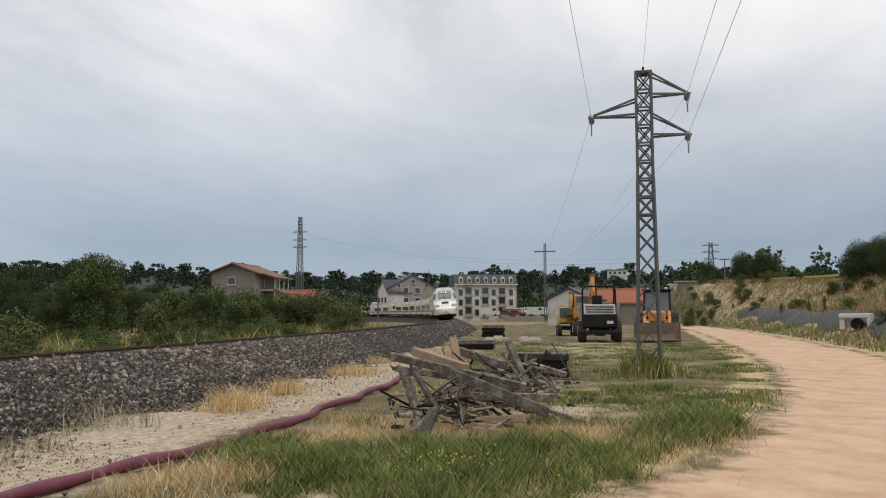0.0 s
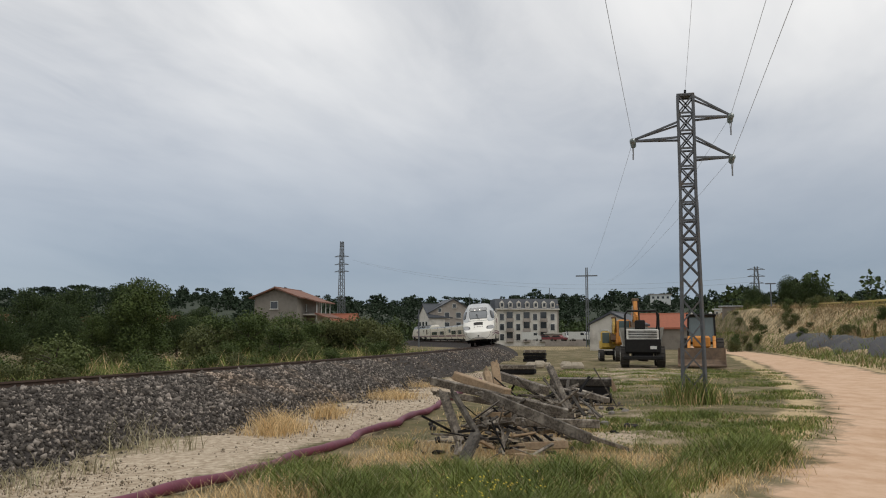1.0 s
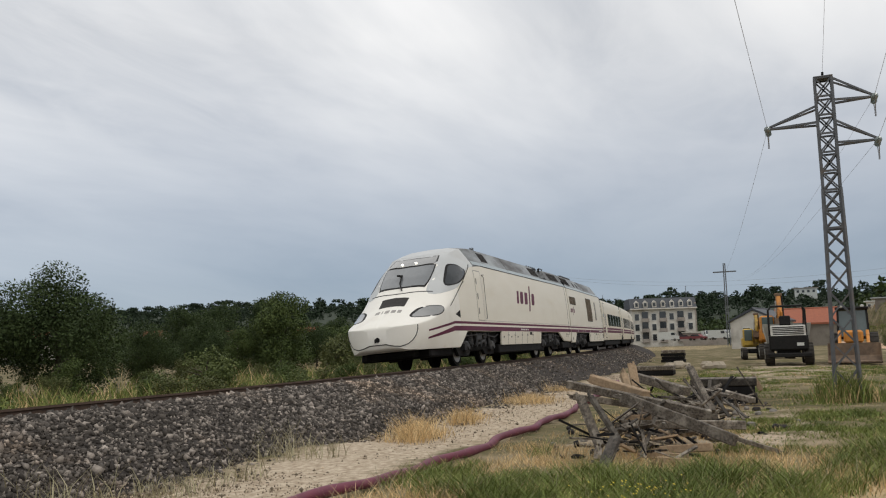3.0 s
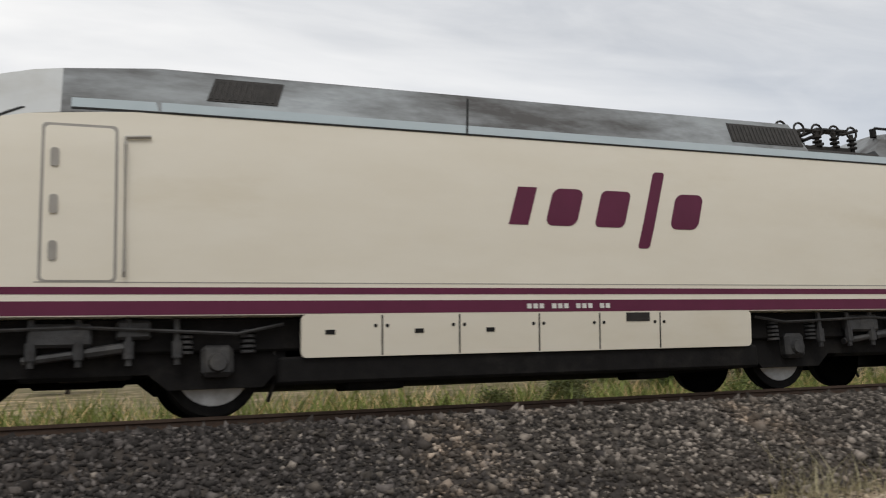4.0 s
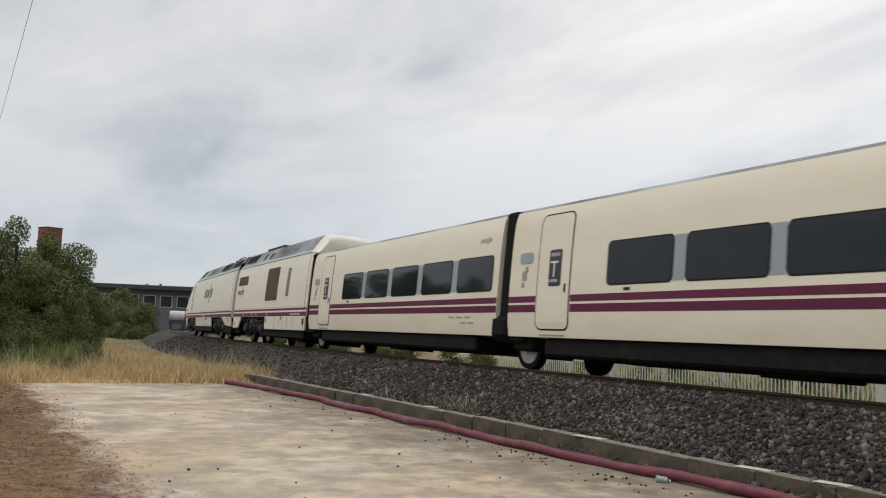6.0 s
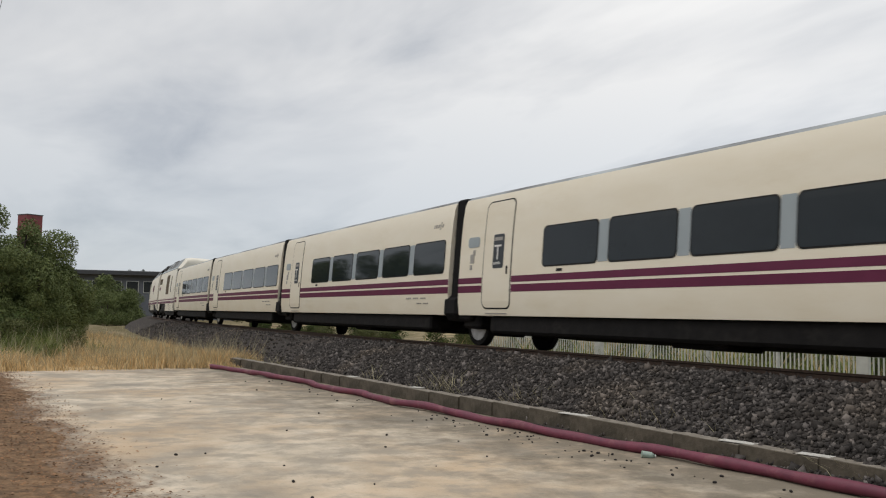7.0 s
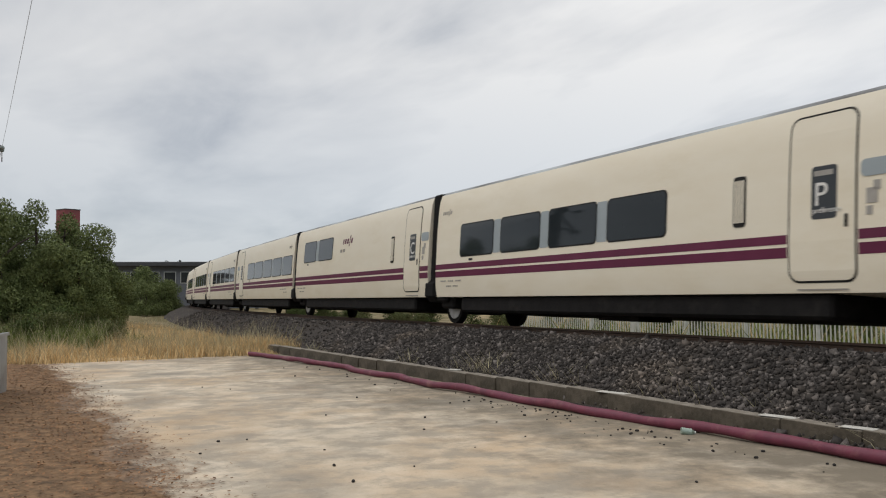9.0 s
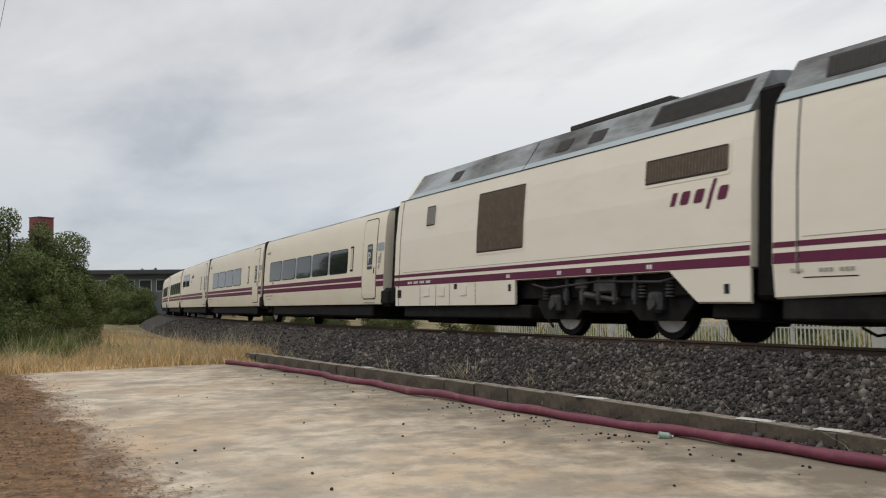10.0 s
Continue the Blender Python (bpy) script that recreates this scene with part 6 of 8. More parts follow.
# ---- grass ----
def blades(name, rs, xy, h0, h1, width, lean, material, label, per=1):
    n = len(xy)
    z = land(xy[:, 0], xy[:, 1]) - 0.02
    a = rs.uniform(0, 6.28, n)
    h = rs.uniform(h0, h1, n) * (0.4 + 0.6 * rs.rand(n)) * np.clip(0.85 + 0.45 * smooth_noise(xy[:, 0], xy[:, 1], 1.3, 23), 0.35, 1.4)
    dx, dy = np.cos(a), np.sin(a)
    b = rs.uniform(0, 6.28, n)
    lx, ly = np.cos(b) * lean * h, np.sin(b) * lean * h
    B = np.stack([xy[:, 0], xy[:, 1], z], -1)
    w = (width * rs.uniform(0.7, 1.3, n))[:, None] * np.stack([dx, dy, np.zeros(n)], -1)
    mid = B + np.stack([lx * 0.3, ly * 0.3, h * 0.55], -1)
    tip = B + np.stack([lx, ly, h], -1)
    V = np.stack([B - w, B + w, mid + w * 0.8, tip + w * 0.1, tip - w * 0.1, mid - w * 0.8], 1).reshape(-1, 3)
    i = np.arange(n) * 6
    F = np.concatenate([np.stack([i, i + 1, i + 2, i + 5], -1), np.stack([i + 5, i + 2, i + 3, i + 4], -1)])
    tagged(new(name, raw_mesh(name, V, F, material)), label, "grass", kind="stuff")


def tufts(rs, centres, n, spread):
    c = np.asarray(centres)[rs.randint(0, len(centres), n)]
    return c + rs.normal(size=(n, 2)) * spread


def build_grass():
    rs = np.random.RandomState(5)
    # green strip between the timbers and the road
    cx = rs.uniform(5.5, 46, 5200)
    cx = np.where(rs.rand(5200) < 0.6, 5.5 + (cx - 5.5) * 0.35, cx)
    cy = rs.uniform(-5.5, 5.2, 5200)
    d = np.abs(cy - road_mid(cx)) / road_half(cx)
    hosey = np.interp(cx, [5, 8, 12, 15, 20, 33], [5.5, 5.06, 4.8, 4.95, 5.3, 7.2])
    ok = (d > 1.25) & (cy < hosey - 0.45 - 0.5 * rs.rand(5200)) & (cy > road_mid(cx))
    C = np.stack([cx, cy], -1)[ok]
    patch = smooth_noise(C[:, 0], C[:, 1], 1.9, 6) + 0.8 * rs.normal(size=len(C))
    far = C[:, 0] > 13
    blades("green_grass", rs, tufts(rs, C[(patch > 0.0) & far & ~((C[:, 0] < 22) & (C[:, 1] > 1.5))], 80000, 0.2), 0.04, 0.15, 0.009, 0.6, GRASS, "lush green grass on the verge")
    blades("short_grass", rs, tufts(rs, C[patch < 0.5], 34000, 0.25), 0.03, 0.12, 0.006, 0.7, GRASS_DRY, "short straw-coloured dry grass on the verge")
    P = np.array([22.8, -0.43]) + rs.normal(size=(1500, 2)) * (0.35, 0.3)
    blades("pylon_weeds", rs, P, 0.25, 0.9, 0.010, 0.4, GRASS, "tall weeds growing through the pylon's foot")
    P = np.array([22.8, -0.43]) + rs.normal(size=(500, 2)) * (0.4, 0.4)
    blades("pylon_straw", rs, P, 0.2, 0.7, 0.007, 0.5, GRASS_DRY, "dry brown stems round the pylon's foot")
    # thick clumps before the timbers
    qx, qy = rs.uniform(7.2, 13.5, 900), rs.uniform(-1.6, 4.6, 900)
    e = np.interp(qx, [7.2, 8, 12, 14], [5.0, 4.7, 4.4, 4.5])
    q = np.abs(qy - road_mid(qx)) / road_half(qx)
    good = (q > 1.15) & (qy < e) & (smooth_noise(qx, qy, 1.1, 61) + 0.5 * rs.normal(size=900) > 0.1 + 0.5 * (qy > 3.4) - 0.7 * (qx < 9.4) * (qy < 2.8))
    heap = (qx > 10.2) & (qy > 1.5) & (qy < 3.5)
    good &= ~heap
    Q = np.stack([qx, qy], -1)[good]
    blades("clump_grass", rs, tufts(rs, Q, 46000, 0.10), 0.08, 0.34, 0.0055, 0.75, GRASS, "thick green grass clumps before the timber heap")
    blades("clump_straw", rs, tufts(rs, np.stack([qx, qy], -1)[(q > 1.1) & (qy < e)], 26000, 0.2), 0.05, 0.24, 0.004, 0.8, GRASS_DRY, "dry straw among the green clumps")
    fx, fy = 8.35 + 0.3 * rs.normal(size=70), 1.55 + 0.35 * rs.normal(size=70)
    fz, fs = land(fx, fy) + rs.uniform(0.12, 0.3, 70), rs.uniform(0.006, 0.012, 70)
    c0 = np.stack([fx, fy, fz], -1)
    u0, v0 = np.stack([fs, 0 * fs, 0.3 * fs], -1), np.stack([0 * fs, fs, 0.5 * fs], -1)
    tagged(new("wild_flowers", raw_mesh("wild_flowers", np.stack([c0 - u0, c0 + v0, c0 + u0, c0 - v0], 1).reshape(-1, 3), np.arange(280).reshape(70, 4), FLOWER)), "small yellow wild flowers in the grass", "flowers", kind="stuff")
    near = C[(C[:, 0] < 13)]
    blades("seed_grass", rs, tufts(rs, near, 2600, 0.25), 0.15, 0.42, 0.0035, 0.45, GRASS_PALE, "tall pale seeding grass stems")
    # clods, chips and small stones on the bare sand
    n = 12000
    gx = 5.5 + 34 * rs.rand(n) ** 1.7
    ty = np.interp(gx, _x, _y) + YT
    gy = ty - 3.3 - np.abs(rs.normal(size=n)) * 1.3
    gs = rs.uniform(0.004, 0.013, n) * (1 + 1.6 * (rs.rand(n) < 0.05))
    o = np.array([(1, 0, 0), (0, 1, 0), (-1, 0, 0), (0, -1, 0), (0, 0, 1), (0, 0, -1)])
    cv = o[None] * rs.uniform(0.6, 1.5, (n, 6, 1)) * gs[:, None, None] + np.stack([gx, gy, land(gx, gy) + gs * 0.3 + 0.01], -1)[:, None]
    cf = (np.array([(0, 1, 4), (1, 2, 4), (2, 3, 4), (3, 0, 4), (1, 0, 5), (2, 1, 5), (3, 2, 5), (0, 3, 5)])[None] + (np.arange(n) * 6)[:, None, None]).reshape(-1, 3)
    tagged(new("sand_clods", raw_mesh("sand_clods", cv.reshape(-1, 3), cf, CLOD)), "pale clods and chips scattered on the sand", "gravel", kind="stuff")
    # dry tufts by the ballast foot and hose
    T = []
    for x, y, s in ((13.6, 6.5, 0.22), (14.2, 6.6, 0.22), (14.8, 6.8, 0.22), (22.5, 7.3, 0.4), (23.2, 7.5, 0.4), (24, 7.7, 0.35), (17, 6.9, 0.2), (18, 7.2, 0.2), (28, 8.0, 0.4)):
        T.append(np.array([x, y]) + rs.normal(size=(340, 2)) * s)
    blades("dry_tufts", rs, np.concatenate(T), 0.2, 0.5, 0.005, 0.75, GRASS_DRY, "golden dry grass tufts at the ballast foot")
    # pale weeds along ballast foot and kerb
    x = np.concatenate([rs.uniform(6.2, 12.5, 1500), rs.uniform(-24, 3, 6500)])
    y = np.where(x > 4, rs.uniform(6.6, 8.3, len(x)), 8.05 + np.abs(rs.normal(size=len(x))) * 0.3)
    cl = smooth_noise(x, y, 1.6, 9) > -0.05
    blades("kerb_weeds", rs, np.stack([x, y], -1)[cl], 0.2, 0.62, 0.006, 0.6, GRASS_PALE, "thin dead weeds along kerb and ballast")
    T = [np.array([x, 8.1]) + rs.normal(size=(90, 2)) * (0.28, 0.07) for x in (-13.2, -12.2, -11.4, -10.2, -8.4, -15.5, -18.0)]
    blades("red_weeds", rs, np.concatenate(T), 0.05, 0.2, 0.010, 0.8, RED_WEED, "low red-brown dead weeds behind the kerb")
    T = [np.array([x, y]) + rs.normal(size=(260, 2)) * 0.16 for x, y in ((-6.15, 8.2), (-5.9, 8.3), (-5.6, 8.15), (-5.2, 8.25))]
    blades("dead_shrub", rs, np.concatenate(T), 0.15, 0.5, 0.0035, 1.5, GRASS_PALE, "tangled dry dead shrub hanging over the kerb")
    # tall dry field west of the yard
    cx, cy = rs.uniform(-62, -24.8, 5000), rs.uniform(-3, 8.6, 5000)
    cx = np.where(rs.rand(5000) < 0.6, -24.8 - np.abs(rs.normal(size=5000)) * 5.5, cx)
    C = np.stack([cx, cy], -1)
    g = smooth_noise(cx, cy, 0.45, 12) + np.clip((3.6 - cy) * 0.45, -0.6, 0.8)
    blades("tall_dry_grass", rs, tufts(rs, C[g < 0.75], 66000, 0.3), 0.12, 0.48, 0.008, 0.6, GRASS_DRY, "tall golden dry grass beyond the yard")
    blades("tall_green_grass", rs, tufts(rs, C[g > 0.45], 34000, 0.3), 0.3, 0.8, 0.010, 0.55, GRASS, "tall green grass and weeds beyond the yard")
    blades("pale_field_grass", rs, tufts(rs, C, 9000, 0.3), 0.5, 1.05, 0.005, 0.35, GRASS_PALE, "pale seeding stems in the field")
    # straw on the south bank and green beyond the track
    bx = rs.uniform(30, 170, 60000)
    by = bank_foot(bx) - rs.uniform(0.2, 10, 60000)
    up = bank_foot(bx) - by
    green = smooth_noise(bx, by, 0.5, 31) + 0.5 * rs.normal(size=60000) + 0.9 * (up < 2.2) > 0.35
    bare = (up > 1.5) & (up < 3.4) & (rs.rand(60000) < 0.8)
    blades("bank_grass", rs, np.stack([bx, by], -1)[~green & ~bare], 0.3, 0.8, 0.016, 0.6, BANK_STRAW, "dry straw grass covering the bank")
    blades("bank_weeds", rs, np.stack([bx, by], -1)[green & ~bare], 0.2, 0.6, 0.018, 0.6, GRASS, "green weeds on the bank and along the road")
    bx = rs.uniform(-30, 80, 34000)
    by = np.interp(bx, _x, _y) + YT + 4.3 + np.abs(rs.normal(size=34000)) * 6
    blades("scrub_grass", rs, np.stack([bx, by], -1), 0.3, 0.9, 0.02, 0.5, GRASS, "rough green grass beyond the track")
    blades("scrub_straw", rs, np.stack([bx, by], -1)[:9000] + rs.normal(size=(9000, 2)), 0.4, 1.0, 0.012, 0.5, GRASS_DRY, "straw stems beyond the track")

    # dead leaves and litter beside the slab
    n = 16000
    lx, ly = rs.uniform(-24, -4, n), 1.55 - np.abs(rs.normal(size=n)) * 1.0 + 0.3 * rs.normal(size=n)
    a, sz = rs.uniform(0, 6.28, n), rs.uniform(0.006, 0.024, n)
    c = np.stack([lx, ly, np.maximum(GRADE * lx, GRADE * lx + np.clip(0.035 - 0.05 * (ly - 0.6), -0.15, 0.04)) + 0.015], -1)
    u = np.stack([np.cos(a), np.sin(a), rs.uniform(-0.4, 0.4, n)], -1) * sz[:, None]
    v = np.stack([-np.sin(a), np.cos(a), rs.uniform(-0.4, 0.4, n)], -1) * sz[:, None] * 0.6
    V = np.stack([c - u, c + v, c + u, c - v], 1).reshape(-1, 3)
    tagged(new("leaf_litter", raw_mesh("leaf_litter", V, np.arange(4 * n).reshape(n, 4), LITTER)), "dry brown leaf litter along the slab's edge", "litter", kind="stuff")


CLOD = stone_mat("sandy_clod", (0.40, 0.33, 0.24), (0.27, 0.215, 0.15), (0.44, 0.34, 0.24), 1.6)
FLOWER = leaf_mat("yellow_petals", (0.62, 0.50, 0.05), (0.55, 0.42, 0.04), 0.2)
LITTER = leaf_mat("dead_leaves", (0.26, 0.14, 0.07), (0.14, 0.075, 0.04), 0.5)
build_grass()
# ---- power line ----
def build_pylon(x, y, tag):
    base = land1(x, y)
    t = thing("pylon", "grey galvanised steel lattice pylon carrying three wires", "pylon", "pylons", pose(x, y, base))
    H, w0, w1 = 7.7, 0.55, 0.38
    wid = lambda z: w0 + (w1 - w0) * min(1, z / 5.0)

    def corner(z, i):
        s = wid(z) / 2
        return ((-s, -s), (s, -s), (s, s), (-s, s))[i] + (z,)
    for i in range(4):
        g = Geo().beam(corner(-0.2, i), corner(5.0, i), 0.075, None, 0.01).beam(corner(5.0, i), corner(H, i), 0.07, None, 0.01)
        part("leg", g, STEEL, t)
    zs = [0.1, 0.75, 1.35, 1.95, 2.55, 3.1, 3.6, 4.05] + [4.05 + 0.456 * k for k in range(1, 9)]
    for lo, hi in zip(zs, zs[1:]):
        for i in range(4):
            j = (i + 1) % 4
            part("brace", Geo().beam(corner(lo, i), corner(hi, j), 0.034).beam(corner(lo, j), corner(hi, i), 0.034), STEEL, t)
            if hi > 4.0:
                part("rung", Geo().beam(corner(hi, i), corner(hi, j), 0.045), STEEL, t)
    part("cap_plate", Geo().box((0, 0, H + 0.02), (0.44, 0.44, 0.04), None, 0.01), STEEL, t)
    for tip_y, tip_z, top_z in ((1.33, 6.62, 7.02), (-1.08, 7.12, 7.66), (-1.08, 6.08, 6.62)):
        sg = 1 if tip_y > 0 else -1
        s = w1 / 2
        g = Geo()
        for dx in (-s, s):
            g.beam((dx, sg * s, tip_z), (0, tip_y, tip_z), 0.05).beam((dx, sg * s, top_z), (0, tip_y, tip_z + 0.03), 0.045)
        g.beam((-s * 0.5, tip_y * 0.5, tip_z), (s * 0.5, tip_y * 0.5, tip_z), 0.03)
        arm = part("cross_arm", g, STEEL, t)
        for dirx in (-1, 1):
            n = Geo()
            for k in range(3):
                n.cyl((dirx * (0.08 + k * 0.09), tip_y, tip_z - 0.03 - k * 0.012), (dirx * (0.115 + k * 0.09), tip_y, tip_z - 0.035 - k * 0.012), 0.075, 0.03, 12)
            n.cyl((0, tip_y, tip_z), (dirx * 0.36, tip_y, tip_z - 0.07), 0.012, None, 6)
            part("insulator", n, INSUL, arm, "glass disc insulator string", True)
        part("jumper", Geo().tube([(-0.36, tip_y, tip_z - 0.07), (-0.2, tip_y, tip_z - 0.26), (0, tip_y, tip_z - 0.33), (0.2, tip_y, tip_z - 0.26), (0.36, tip_y, tip_z - 0.07)], 0.012, 5).cyl((0, tip_y, tip_z - 0.33), (0, tip_y, tip_z - 0.48), 0.02, None, 6), WIRE, arm)
    for d in (-0.06, 0.07):
        part("spike", Geo().cyl((d, 0, H), (d, 0, H + 0.16), 0.014, None, 5).cyl((d, 0, H + 0.1), (d, 0, H + 0.16), 0.03, None, 6), RUBBER, t)
    return [(x, y + ty, base + tz) for ty, tz, _ in ((1.33, 6.62, 0), (-1.08, 7.12, 0), (-1.08, 6.08, 0))]


def hang(p, q, sag, r=0.006, label="thin bare overhead power wire"):
    p, q = Vector(p), Vector(q)
    pts = [p.lerp(q, k / 24) - Vector((0, 0, sag * 4 * (k / 24) * (1 - k / 24))) for k in range(25)]
    tagged(part("power_wire", Geo().tube(pts, r, 5), WIRE), label, "wire", "overhead wires")


def lattice_mast(x, y, h, w, arms, label):
    t = thing("lattice_mast", label, "mast", "distant masts", pose(x, y, land1(x, y)))
    g = Geo()
    for sx in (-1, 1):
        for sy in (-1, 1):
            g.beam((sx * w, sy * w, 0), (sx * w * 0.35, sy * w * 0.35, h), 0.14)
    part("legs", g, FAR_STEEL, t)
    n = int(h / 1.4)
    for sy in (-1, 1):
        b = Geo()
        for k in range(n):
            z0, z1 = k * h / n, (k + 1) * h / n
            a0, a1 = w * (1 - 0.65 * k / n), w * (1 - 0.65 * (k + 1) / n)
            b.beam((sy * a0, -a0, z0), (sy * a1, a1, z1), 0.07).beam((sy * a0, a0, z0), (sy * a1, -a1, z1), 0.07)
        part("bracing", b, FAR_STEEL, t)
    for z, l in arms:
        part("cross_arm", Geo().beam((0, -l, z), (0, l, z), 0.13).beam((0, -l, z), (0, 0, z + 0.5), 0.08).beam((0, l, z), (0, 0, z + 0.5), 0.08), FAR_STEEL, t)
    return t


def build_power_line():
    a = build_pylon(22.8, -0.43, "near")
    b = build_pylon(-32.0, -0.8, "west")
    px, py = polar(5.37, 150)
    h = 1.6 + 150 * math.tan(radians(4.83)) - land1(px, py)
    pole = thing("line_pole", "distant T-shaped steel line pole", "pole", "distant masts", pose(px, py, land1(px, py)))
    part("shaft", Geo().beam((0, -0.2, 0), (0, -0.12, h), 0.16).beam((0, 0.2, 0), (0, 0.12, h), 0.16), FAR_STEEL, pole)
    part("cross_arm", Geo().beam((0, -1.8, h - 1.4), (0, 1.8, h - 1.4), 0.2), FAR_STEEL, pole)
    for k, (p, q) in enumerate(zip(a, b)):
        hang(p, q, 0.3, 0.0045)
        hang(p, (px, py + (1.7, -1.7, 0)[k], land1(px, py) + h - 1.3), 2.2, 0.004)
        hang(q, (-130, q[1] - 2, q[2] + 1), 1.5, 0.008)
    hang((22.8, -0.43, land1(22.8, -0.43) + 7.84), (-32.0, -0.8, land1(-32.0, -0.8) + 7.84), 0.3, 0.0035)
    x, y = polar(21.2, 200)
    lattice_mast(x, y, 1.6 + 200 * math.tan(radians(6.56)) - land1(x, y), 0.8, ((20.2, 1.7), (18.4, 1.7), (16.8, 1.7)), "tall grey lattice mast behind the houses")
    x, y = polar(-4.95, 190)
    hh = 1.6 + 190 * math.tan(radians(4.66)) - land1(x, y)
    lattice_mast(x, y, hh, 0.8, ((hh - 0.6, 1.7), (hh - 2.0, 1.7), (hh - 3.4, 1.4)), "grey lattice mast beyond the bank")
    x, y = polar(-5.75, 120)
    l = thing("street_lamp", "twin-headed grey street lamp beyond the bank", "street lamp", "", pose(x, y, land1(x, y)))
    hh = 1.6 + 120 * math.tan(radians(3.6)) - land1(x, y)
    part("post", Geo().cyl((0, 0, 0), (0, 0, hh), 0.09, 0.06, 8), FAR_STEEL, l)
    part("lamp_head", Geo().box((0, 0, hh), (0.35, 1.3, 0.14), None, 0.04), FAR_STEEL, l)
    for az, d, el in ((7.75, 330, 3.55), (12.9, 330, 3.2), (25.0, 150, 1.9), (16.2, 170, 2.2)):
        x, y = polar(az, d)
        p = thing("telegraph_pole", "thin distant wooden pole", "pole", "distant poles", pose(x, y, land1(x, y)))
        hh = 1.6 + d * math.tan(radians(el)) - land1(x, y)
        part("shaft", Geo().cyl((0, 0, 0), (0, 0, hh), 0.16, 0.1, 6), FAR_STEEL, p)
    x1, y1 = polar(20, 260)
    x2, y2 = polar(-4.9, 190)
    for k in range(2):
        hang((x1, y1 + k * 3, 1.6 + 260 * math.tan(radians(5.2)) + k), (x2, y2 + k, 14.0 + k), 4.0, 0.018, "distant overhead wire against the sky")


build_power_line()


# ---- heap of old timbers ----
# both ends and the width of each timber
LONG_TIMBERS = [
    (13.30, 3.67, 1.03, 13.60, 1.60, 0.55, 0.13),
    (12.60, 2.67, 0.86, 12.10, 1.14, 0.33, 0.15),
    (12.60, 1.25, 0.33, 13.00, 0.58, 0.07, 0.07),
    (16.20, 3.19, 1.02, 15.20, 2.15, 0.80, 0.17),
    (12.90, 2.76, 0.47, 13.10, 1.08, 0.44, 0.14),
    (12.30, 3.21, 0.89, 11.70, 2.82, 0.28, 0.11),
    (12.20, 3.04, 0.91, 11.70, 2.54, 0.33, 0.08),
    (11.30, 2.52, 0.42, 10.15, 2.49, 0.05, 0.13),
    (19.00, 2.11, 0.62, 18.00, 1.33, 0.47, 0.13),
    (16.60, 2.27, 1.15, 15.60, 1.81, 0.43, 0.11),
    (13.60, 3.66, 0.82, 13.90, 2.81, 0.67, 0.10),
    (13.60, 2.57, 0.50, 14.00, 1.56, 0.48, 0.10)]
FRESH_TIMBERS = [
    (14.10, 3.46, 1.07, 13.50, 2.50, 0.84, 0.17),
    (15.40, 3.08, 1.22, 15.20, 2.99, 0.86, 0.14),
    (15.10, 3.17, 1.11, 14.90, 3.06, 0.85, 0.12),
    (11.90, 2.06, 0.22, 11.80, 1.40, 0.28, 0.12),
    (11.70, 2.26, 0.18, 11.60, 1.68, 0.18, 0.10),
    (11.30, 2.01, 0.13, 11.30, 1.64, 0.11, 0.17),
    (10.90, 2.02, 0.07, 10.90, 1.90, 0.08, 0.09),
    (24.00, 1.71, 0.69, 24.00, 1.56, 0.34, 0.14),
    (12.90, 2.74, 0.55, 12.95, 2.35, 0.56, 0.09)]
THIN_BOARDS = [
    (16.00, 2.29, 0.95, 15.40, 1.84, 0.48, 0.05),
    (17.00, 1.76, 0.56, 15.20, 1.23, 0.37, 0.05),
    (16.00, 1.83, 0.72, 15.50, 1.53, 0.36, 0.06),
    (16.50, 2.63, 0.80, 15.60, 2.09, 0.55, 0.06),
    (11.60, 2.81, 0.27, 11.40, 2.79, 0.14, 0.10),
    (14.00, 2.64, 0.69, 13.20, 2.67, 0.45, 0.05),
    (13.00, 2.30, 0.55, 11.60, 2.26, 0.18, 0.05),
    (12.60, 2.42, 0.46, 11.50, 2.19, 0.16, 0.04),
    (13.20, 3.55, 0.43, 13.40, 3.29, 0.42, 0.05),
    (15.00, 2.54, 0.73, 15.00, 2.05, 0.68, 0.08),
    (18.00, 2.40, 0.73, 17.00, 1.67, 0.62, 0.08)]


